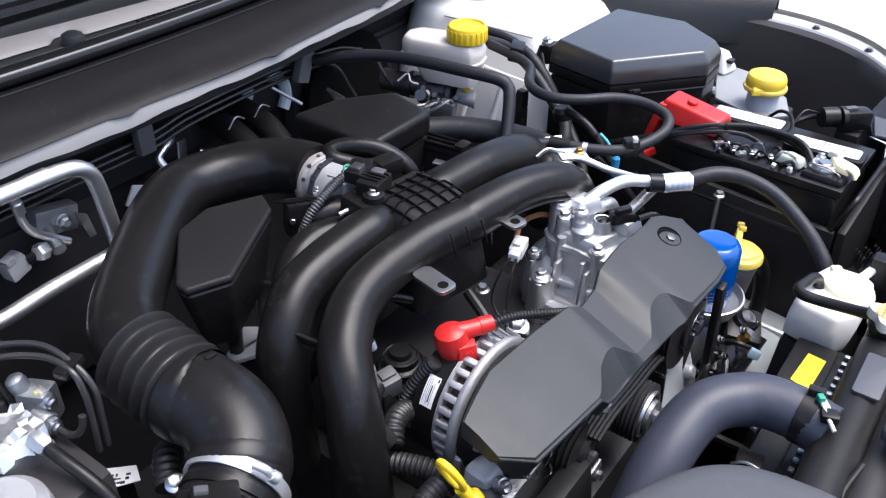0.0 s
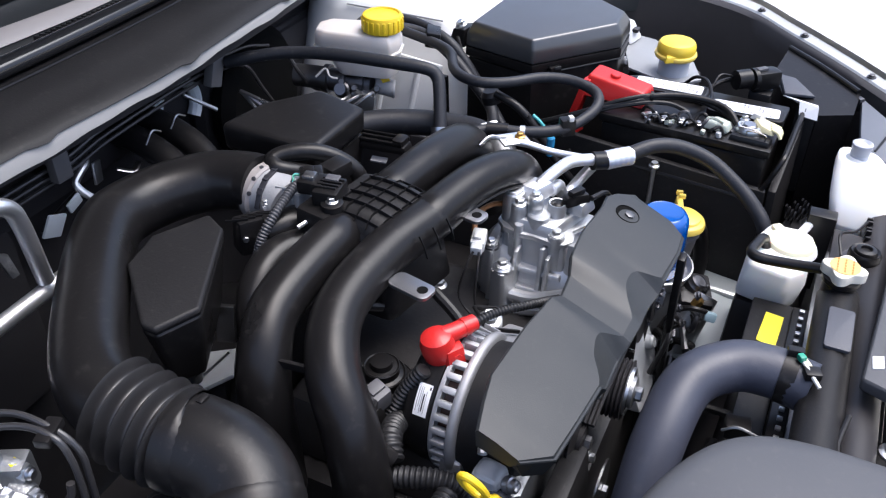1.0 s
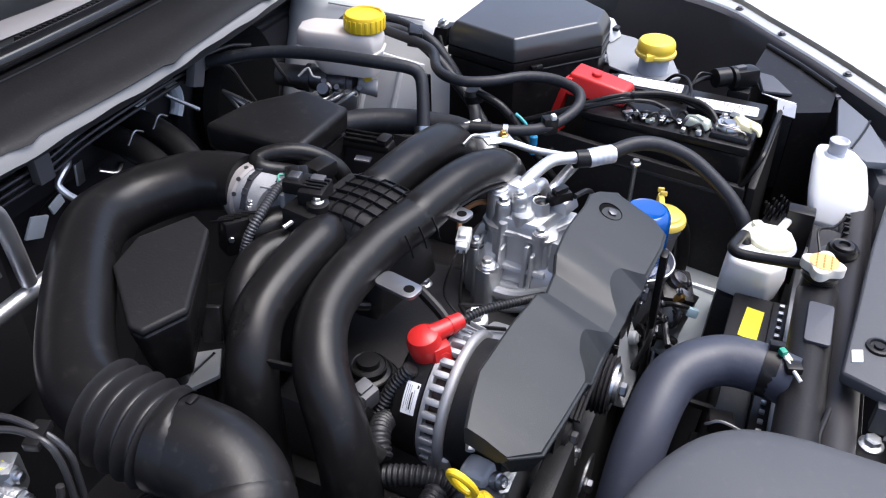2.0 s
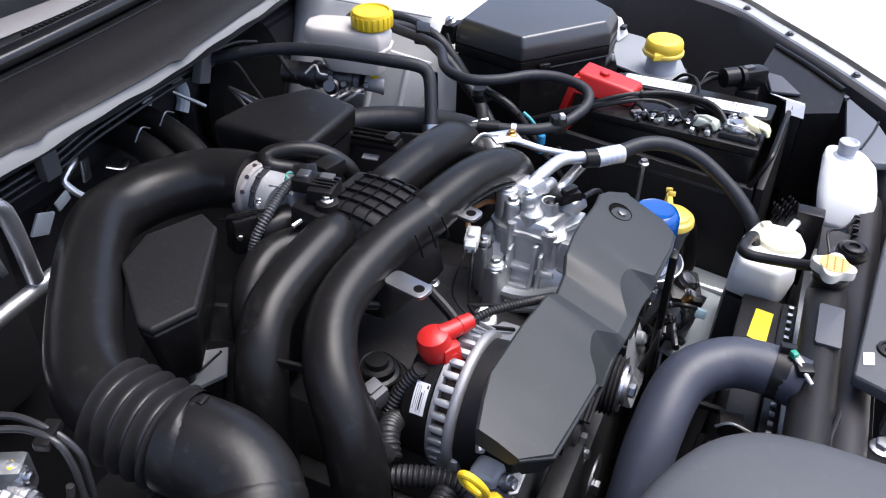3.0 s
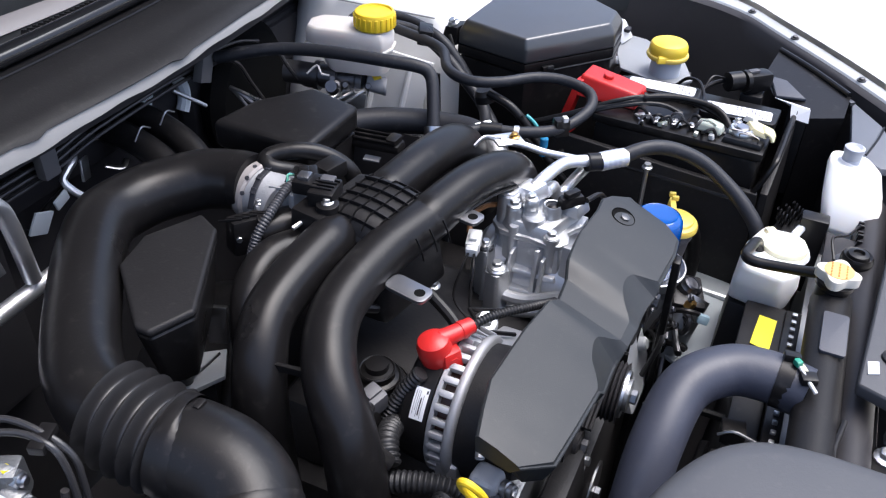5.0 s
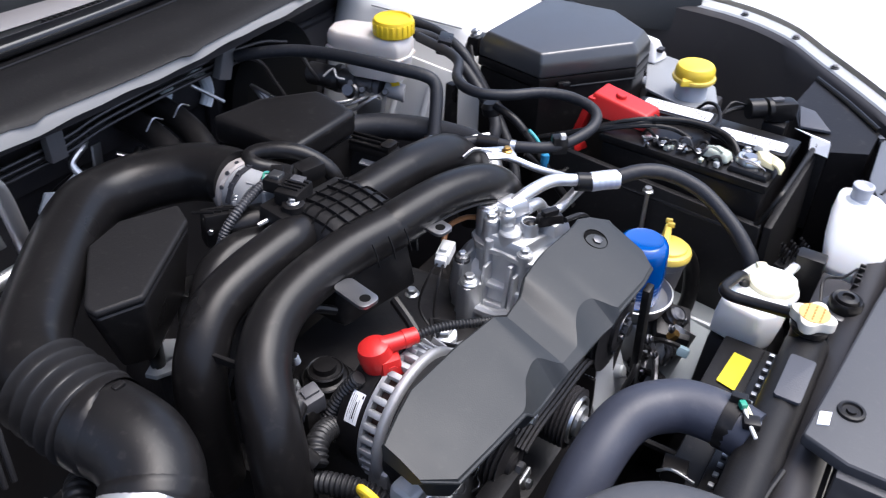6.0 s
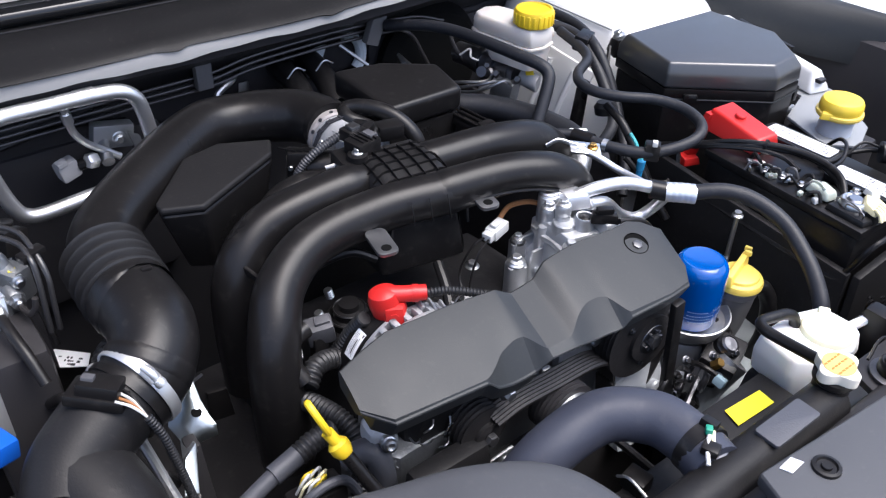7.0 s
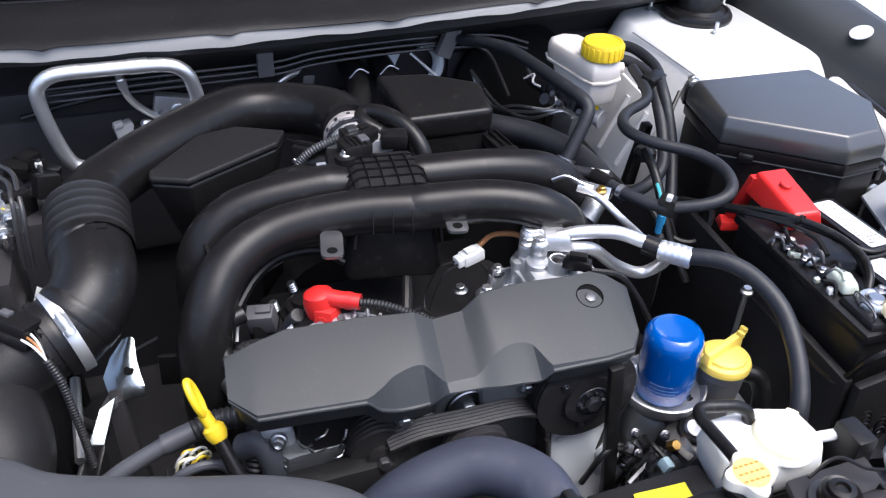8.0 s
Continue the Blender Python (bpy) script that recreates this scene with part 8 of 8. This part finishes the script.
def under_filter():
    ob = thing("coolant_outlet", (0.79, 0.16, 0.70), "alloy coolant outlet and plugs below the oil filter", "coolant outlet")
    part("outlet", tube([(0.765, 0.165, 0.76), (0.785, 0.155, 0.80), (0.805, 0.148, 0.825)], 0.02, 18, 5), DARK_ALLOY, ob)
    part("cover_plate", box((0.80, 0.158, 0.826), (0.05, 0.04, 0.02), 0.005, (10, -10, 20)), ENGINE_BLACK, ob)
    part("round_plug", lathe([(0.0125, -0.012), (0.0125, 0.002), (0.0110, 0.004), (0.0105, 0.008), (0.0085, 0.010), (0.0080, 0.0085), (0.0040, 0.0085), (0, 0.0090)], (0.801, 0.157, 0.838), (0.0, -0.5, 0.85), 24), STEEL_DARK, ob, "dark ribbed plug")
    part("brass_fitting", hexagon((0.776, 0.152, 0.828), 0.006, 0.012, (0.1, -0.6, 0.8)), BRASS, ob, "brass fitting")
    part("hose", ribbed([(0.815, 0.192, 0.842), (0.822, 0.176, 0.836), (0.824, 0.168, 0.810), (0.820, 0.165, 0.766)], 0.0085, 0.005, 0.12, 14), RUBBER, ob)
    part("plug", box((0.757, 0.130, 0.833), (0.010, 0.013, 0.011), 0.003, (10, 20, 10)), TEAL_PALE, ob, "pale teal sensor plug")
    part("lead", tube([(0.757, 0.135, 0.838), (0.752, 0.15, 0.842), (0.757, 0.168, 0.832)], 0.003, 8, 4), RUBBER, ob)
    for at in ((0.765, 0.150, 0.850), (0.742, 0.165, 0.845), (0.80, 0.145, 0.838), (0.746, 0.158, 0.822)):
        bolt(ob, at, (-0.1, -0.8, 0.6), 0.0034, STEEL_DARK)
    for k in range(11):
        x, y, z = random.uniform(0.735, 0.775), random.uniform(0.150, 0.185), random.uniform(0.785, 0.835)
        part("wiring", tube([(x, y, z), (x + random.uniform(-0.02, 0.02), y + random.uniform(-0.02, 0.01), z + random.uniform(0.0, 0.015)), (x + random.uniform(-0.03, 0.03), y + random.uniform(-0.02, 0.02), z + random.uniform(-0.02, 0.01)), (x + random.uniform(-0.04, 0.04), y + 0.01, z - 0.05)], random.uniform(0.0016, 0.0045), 8, 5), (RUBBER, LOOM, STEEL_DARK, RUBBER, PIPE_COAT)[k % 5], ob)
    for k in range(7):
        x, y, z = random.uniform(0.74, 0.785), random.uniform(0.145, 0.17), random.uniform(0.80, 0.835)
        part("fitting", box((x, y, z), (random.uniform(0.006, 0.016), random.uniform(0.006, 0.012), random.uniform(0.006, 0.014)), 0.0015, (random.uniform(-40, 40), random.uniform(-40, 40), random.uniform(-60, 60))), (STEEL_DARK, PLASTIC, GREY_CONN, DARK_ALLOY)[k % 4], ob)
    part("guide_post", box((0.719, 0.168, 0.83), (0.014, 0.008, 0.22), 0.002, (0, -6, 0)), PLASTIC, ob)
    part("wing_floor", hull8([(0.72, 0.10, 0.76), (0.93, 0.10, 0.76), (0.93, 0.27, 0.78), (0.80, 0.27, 0.78)], [(0.72, 0.10, 0.765), (0.93, 0.10, 0.765), (0.93, 0.27, 0.785), (0.80, 0.27, 0.785)], 0.001), ALLOY_GREY, ob, "flat grey metal plate")
    part("floor_seam", tube([(0.893, 0.175, 0.770), (0.890, 0.135, 0.770), (0.888, 0.095, 0.769)], 0.0045, 8, 4), ZINC_DULL, ob)
    for x, y in ((0.835, 0.131), (0.809, 0.111), (0.790, 0.135)):
        # near-black disc laid on the floor paints the drain hole's shade
        part("drain_hole", lathe([(0.0045, 0), (0.0045, 0.0012), (0, 0.0012)], (x, y, 0.7655), segs=16), HOLE, ob, "near-black disc for an unlit drain hole")


TEAL_PALE = material("pale_teal_plastic", (0.35, 0.48, 0.52), 0.4)
ALLOY_GREY = material("grey_painted_steel", (0.34, 0.37, 0.38), 0.35, vary=0.15, scale=15, wear=0.1)
under_filter()


# ---- the radiator and the front panel ----
def radiator():
    ob = thing("radiator", (0.57, 0.04, 0.45), "black radiator with a ribbed top tank and fan shroud", "radiator")
    part("core", box((0.56, 0.025, 0.66), (0.70, 0.02, 0.42), 0.002), DARK_ALLOY, ob)
    part("top_tank", tube([(0.20, 0.016, 0.915), (0.56, 0.016, 0.918), (0.735, 0.016, 0.918)], 0.020, 16, 6, flat=0.95), PLASTIC_MATT, ob)
    part("tank_seam", box((0.47, 0.0435, 0.878), (0.56, 0.016, 0.010), 0.002), PLASTIC, ob)
    for k in range(44):
        part("crimp_tab", box((0.205 + k * 0.0125, 0.0425, 0.8845), (0.0045, 0.005, 0.003), 0.0008), ALUMINIUM, ob)
    part("tank_pad", prism(round_rect(0.660, 0.013, 0.060, 0.023, 0.003), 0.9365, 0.940, 0.001), PAD_GREY, ob, "flat grey pad on the tank")
    part("fan_shroud", hull8([(0.22, 0.055, 0.50), (0.78, 0.055, 0.50), (0.78, 0.10, 0.50), (0.22, 0.10, 0.50)], [(0.22, 0.052, 0.868), (0.76, 0.052, 0.868), (0.76, 0.082, 0.868), (0.22, 0.082, 0.868)], 0.004), PLASTIC_MATT, ob)
    part("shroud_ledge", box((0.70, 0.07, 0.874), (0.11, 0.044, 0.010), 0.003), PLASTIC_MATT, ob)
    label = part("yellow_label", hull8([(0.678, 0.060, 0.8805), (0.729, 0.058, 0.8805), (0.731, 0.076, 0.8805), (0.683, 0.079, 0.8805)], [(0.678, 0.060, 0.8812), (0.729, 0.058, 0.8812), (0.731, 0.076, 0.8812), (0.683, 0.079, 0.8812)]), LABEL_YELLOW, ob, "bright yellow warning label")
    part("hose_neck", tube([(0.593, 0.050, 0.922), (0.594, 0.034, 0.920), (0.592, 0.022, 0.912), (0.586, 0.014, 0.895), (0.58, 0.010, 0.87)], 0.019, 20, 6), NECK_BLUE, ob, "blue-grey plastic hose neck")
    # bright crescent of unknown kind, made a clip; its arm is added
    part("shroud_clip", tube([(0.598, 0.132, 0.860), (0.601, 0.134, 0.848), (0.611, 0.146, 0.828), (0.628, 0.160, 0.808)], 0.0035, 8, 5, flat=0.5), ZINC, ob, "bright curved strip by the fan shroud")
    part("clip_arm", tube([(0.598, 0.134, 0.852), (0.600, 0.112, 0.850), (0.600, 0.078, 0.850)], 0.004, 8, 4), PLASTIC, ob)
    for x in (0.30, 0.42, 0.52):
        part("shroud_rib", box((x, 0.066, 0.872), (0.006, 0.03, 0.012), 0.001), PLASTIC, ob)
    part("motor", lathe([(0.05, -0.13), (0.05, -0.09), (0, -0.09)], (0.46, 0, 0.70), (0, -1, 0), 28), PLASTIC, ob)
    for a in (20, 140, 260):
        part("fan_stay", tube([(0.46, 0.105, 0.70), (0.46 + 0.2 * math.cos(radians(a)), 0.09, 0.70 + 0.17 * math.sin(radians(a)))], 0.008, 8, 2), PLASTIC, ob)
    for x, y in ((0.560, 0.075), (0.518, 0.078)):
        part("shroud_clip", box((x, y, 0.877), (0.018, 0.022, 0.016), 0.002, (0, 0, 10)), PLASTIC, ob)
        part("clip_wire", tube([(x - 0.012, y - 0.02, 0.885), (x - 0.012, y, 0.889), (x - 0.012, y + 0.012, 0.880)], 0.0014, 6, 4), ZINC, ob)
    return ob


NECK_BLUE = material("blue_grey_neck_plastic", (0.085, 0.092, 0.118), 0.38, vary=0.15, bump=0.15)
RADIATOR = radiator()


def radiator_hose():
    ob = thing("radiator_hose", (0.55, 0.1, 0.70), "thick blue-black rubber upper radiator hose", "hose")
    part("hose", tube([(0.588, 0.026, 0.922), (0.594, 0.060, 0.923), (0.588, 0.094, 0.921), (0.557, 0.124, 0.914), (0.505, 0.134, 0.890), (0.464, 0.136, 0.848), (0.445, 0.138, 0.80), (0.43, 0.15, 0.72)], 0.0235, 22, 9), THICK_HOSE, ob)
    part("spring_clamp", lathe([(0.0232, -0.007), (0.0248, -0.0065), (0.0250, 0.0065), (0.0232, 0.007)], (0.5935, 0.046, 0.9228), (0.1, 1, 0.0), 36), PLASTIC, ob)
    part("clamp_ear", box((0.598, 0.046, 0.949), (0.010, 0.014, 0.008), 0.0015, (0, 12, 8)), PLASTIC, ob)
    part("clamp_wire", tube([(0.604, 0.050, 0.946), (0.592, 0.041, 0.949), (0.578, 0.032, 0.948), (0.568, 0.022, 0.943)], 0.0018, 8, 5), WHITE_CONN, ob)
    part("clamp_wire", tube([(0.602, 0.045, 0.946), (0.590, 0.036, 0.949), (0.578, 0.026, 0.945)], 0.0016, 8, 5), PALE_YELLOW, ob)
    part("clamp_clip", box((0.590, 0.041, 0.9515), (0.007, 0.006, 0.006), 0.0015, (0, 0, 40)), GREEN, ob, "small green clip")
    part("clamp_tab", box((0.580, 0.030, 0.946), (0.012, 0.014, 0.008), 0.002, (0, 0, 20)), PLASTIC, ob)
    return ob


radiator_hose()


def radiator_cap(ob):
    lobes = []
    for k in range(48):
        a = math.tau * k / 48
        r = 0.0180 + 0.0034 * math.cos(4 * a + 0.5)
        lobes.append((0.735 + r * math.cos(a), 0.019 + r * math.sin(a)))
    part("filler_neck", lathe([(0.016, 0.905), (0.016, 0.938), (0.0185, 0.941), (0.0185, 0.946), (0, 0.946)], (0.735, 0.019, 0), segs=28), PLASTIC, ob)
    cap = part("filler_cap", prism(lobes, 0.946, 0.957, 0.003, segs=3), PALE_CAP, ob, "lobed cream cap with an orange sticker")
    part("sticker", lathe([(0.0142, 0.9572), (0.0142, 0.9577), (0, 0.9577)], (0.735, 0.019, 0), segs=28), ORANGE_STICKER, cap, "worn orange warning sticker")
    for i in range(5):
        for j in range(3):
            u, v = (i - 2) * 0.0048, (j - 1) * 0.007
            if math.hypot(u, v) < 0.0155:
                part("print_bar", box((0.735 + u, 0.019 + v, 0.958), (0.0030, 0.0016, 0.0004), 0, (0, 0, random.uniform(-8, 8))), STICKER_INK, cap)


PALE_CAP = material("cream_cap_plastic", (0.72, 0.68, 0.58), 0.4, vary=0.06)
STICKER_INK = material("faded_sticker_ink", (0.50, 0.20, 0.03), 0.5)
ORANGE_STICKER = material("worn_orange_sticker", (0.78, 0.45, 0.14), 0.5, vary=0.25, scale=300, wear=0.5)
radiator_cap(RADIATOR)


def level_plug():
    ob = thing("mount_bush", (0.812, -0.002, 0.86), "black rubber radiator mount bush with a steel washer", "mount")
    part("washer", lathe([(0.022, 0.915), (0.022, 0.918), (0.016, 0.920), (0, 0.920)], (0.812, -0.002, 0), segs=26), DARK_STEEL, ob)
    part("bush", lathe([(0.0165, 0.919), (0.0165, 0.928), (0.0145, 0.931), (0.0115, 0.9295), (0.0105, 0.933), (0.006, 0.934), (0.005, 0.931), (0, 0.931)], (0.812, -0.002, 0), segs=26), RUBBER, ob)
    part("plate", prism([(0.77, -0.03), (0.86, -0.03), (0.87, 0.03), (0.79, 0.03)], 0.906, 0.914, 0.002), PAINT_BLACK, ob)
    part("wire", tube([(0.80, 0.02, 0.925), (0.83, 0.025, 0.932), (0.85, 0.01, 0.928), (0.87, 0.0, 0.93)], 0.0016, 6, 5), RUBBER, ob)
    return ob


level_plug()
solid("radiator_support", join(tube([(0.12, -0.016, 0.905), (0.57, -0.016, 0.905), (0.95, -0.016, 0.905)], 0.018, 12, 4), box((0.57, -0.03, 0.80), (0.95, 0.02, 0.2), 0.006), box((0.57, -0.03, 0.58), (0.95, 0.03, 0.3), 0.006)), PAINT_BLACK, "black radiator cross member", "car body", "structure")
snork = [(0.02, 0.235), (0.16, 0.222), (0.215, 0.200), (0.255, 0.170), (0.34, 0.139), (0.395, 0.122), (0.440, 0.098), (0.464, 0.072), (0.474, 0.045), (0.478, 0.015), (0.476, -0.25), (0.02, -0.25)]


def front_duct():
    ob = thing("front_air_duct", (0.25, -0.03, 0.87), "dark grey plastic intake duct behind the grille", "air duct")
    edge = [(p.x, p.y) for p in smooth_path([(x, y, 0) for x, y in snork[:10]], 6)] + snork[10:]

    def ring(k, z):
        return [Vector((0.25 + (x - 0.25) * k, -0.03 + (y + 0.03) * k, z)) for x, y in edge]
    part("side_wall", bridge(bmesh.new(), [ring(0.992, 0.86), ring(0.992, 0.946)]), FRONT_PLASTIC, ob, sharp=50)
    part("shell", bridge(bmesh.new(), [ring(1.0, 0.946), ring(1.0, 0.952), ring(0.995, 0.961), ring(0.985, 0.969), ring(0.970, 0.9745), ring(0.945, 0.9785), ring(0.90, 0.981), ring(0.6, 0.983)]), FRONT_PLASTIC, ob, sharp=50)
    return ob


front_duct()


SURROUND = material("blue_grey_primer", (0.11, 0.12, 0.14), 0.48, vary=0.1, scale=15, wear=0.05)


def front_panel():
    ob = thing("grille_cover", (0.75, -0.1, 0.92), "dark grey plastic cover panel behind the grille", "cover panel", kind="structure")
    part("panel", prism([(0.588, -0.008), (0.80, -0.026), (1.0, -0.05), (1.05, -0.25), (0.575, -0.25), (0.575, -0.045)], 0.936, 0.950, 0.004, segs=3), FRONT_PLASTIC, ob)
    part("front_lip", box((0.573, -0.14, 0.925), (0.012, 0.2, 0.03), 0.003), FRONT_PLASTIC, ob)
    # white patch stands in for light coming through a slot
    part("slot", prism([(0.603, -0.015), (0.619, -0.014), (0.623, -0.023), (0.607, -0.024)], 0.9502, 0.9512), LABEL_WHITE, ob, "white patch painted as the bright slot through the panel")
    clip = part("push_clip", lathe([(0.0115, 0.950), (0.011, 0.9525), (0.0085, 0.953), (0.0075, 0.951), (0.0045, 0.951), (0.004, 0.953), (0, 0.953)], (0.633, -0.036, 0), segs=22), PLASTIC, ob)
    part("push_clip", lathe([(0.015, 0.950), (0.014, 0.954), (0.011, 0.9545), (0.010, 0.952), (0.006, 0.952), (0.005, 0.955), (0, 0.955)], (0.86, -0.09, 0), segs=22), PLASTIC, ob)
    lamp = thing("headlamp_housing", (0.87, -0.02, 0.85), "black plastic headlamp bracket beside the bottle", "headlamp")
    part("bracket", hull8([(0.845, -0.055, 0.88), (0.90, -0.06, 0.88), (0.905, -0.006, 0.88), (0.848, 0.0, 0.88)], [(0.848, -0.052, 0.902), (0.898, -0.055, 0.906), (0.903, -0.002, 0.908), (0.850, 0.004, 0.904)], 0.006), PLASTIC_MATT, lamp)
    for k in range(5):
        part("tooth", hull8([(0.852 + 0.010 * k, -0.008 - 0.001 * k, 0.90), (0.857 + 0.010 * k, -0.008 - 0.001 * k, 0.90), (0.857 + 0.010 * k, 0.000, 0.90), (0.852 + 0.010 * k, 0.000, 0.90)], [(0.853 + 0.010 * k, -0.007, 0.922 + 0.002 * (k % 2)), (0.856 + 0.010 * k, -0.007, 0.922 + 0.002 * (k % 2)), (0.856 + 0.010 * k, -0.001, 0.922 + 0.002 * (k % 2)), (0.853 + 0.010 * k, -0.001, 0.922 + 0.002 * (k % 2))], 0.001), PLASTIC, lamp)
    part("shell", hull8([(0.94, -0.24, 0.70), (1.30, -0.2, 0.70), (1.32, 0.04, 0.70), (0.95, -0.02, 0.70)], [(0.95, -0.22, 0.915), (1.16, -0.15, 0.915), (1.10, 0.0, 0.928), (0.96, -0.03, 0.935)], 0.01), PAD_GREY, lamp)
    part("surround", prism([(1.149, 0.030), (1.089, -0.010), (0.985, -0.045), (0.975, -0.012), (0.992, 0.008), (1.030, 0.024)], 0.940, 0.950, 0.003), SURROUND, lamp, "pale blue-grey headlamp surround")
    part("surround_gap", tube([(1.000, 0.006, 0.9505), (1.050, -0.006, 0.9505), (1.085, -0.012, 0.9505)], 0.0016, 6, 3), PLASTIC, lamp)
    coil = thing("coiled_wire", (0.93, 0.06, 0.86), "small coils of thin black wire behind the bottle", "wires")
    for k in range(3):
        turns = [(0.918 + 0.011 * k + 0.006 * math.cos(a) + 0.0007 * a, 0.072 - 0.008 * k + 0.0006 * a, 0.884 + 0.008 * math.sin(a)) for a in (i * 0.6 for i in range(36))]
        part("coil", tube(turns, 0.0013, 6, 1), PLASTIC, coil)
    part("holder", hull8([(0.900, 0.045, 0.80), (0.955, 0.035, 0.80), (0.965, 0.080, 0.80), (0.910, 0.092, 0.80)], [(0.905, 0.050, 0.874), (0.950, 0.040, 0.874), (0.958, 0.075, 0.874), (0.913, 0.086, 0.874)], 0.004), PLASTIC_MATT, coil)
    latch = thing("bonnet_latch", (0.545, -0.09, 0.86), "zinc bonnet latch with a black frame", "latch")
    part("frame", hull8([(0.50, -0.15, 0.86), (0.572, -0.15, 0.86), (0.572, -0.03, 0.86), (0.50, -0.03, 0.86)], [(0.502, -0.148, 0.905), (0.57, -0.148, 0.905), (0.57, -0.032, 0.905), (0.502, -0.032, 0.905)], 0.004), PLASTIC, latch)
    part("catch", tube([(0.515, -0.06, 0.905), (0.53, -0.058, 0.925), (0.548, -0.06, 0.925), (0.558, -0.065, 0.905)], 0.004, 10, 5), STEEL_DARK, latch)
    part("bar", box((0.535, -0.075, 0.912), (0.05, 0.012, 0.012), 0.002), STEEL_DARK, latch)
    for at in ((0.515, -0.045, 0.905), (0.558, -0.045, 0.905)):
        bolt(latch, at, r=0.007)
    part("cable", tube([(0.505, -0.035, 0.905), (0.50, -0.015, 0.915), (0.52, 0.0, 0.925), (0.56, -0.005, 0.93)], 0.0025, 8, 6), RUBBER, latch)


front_panel()
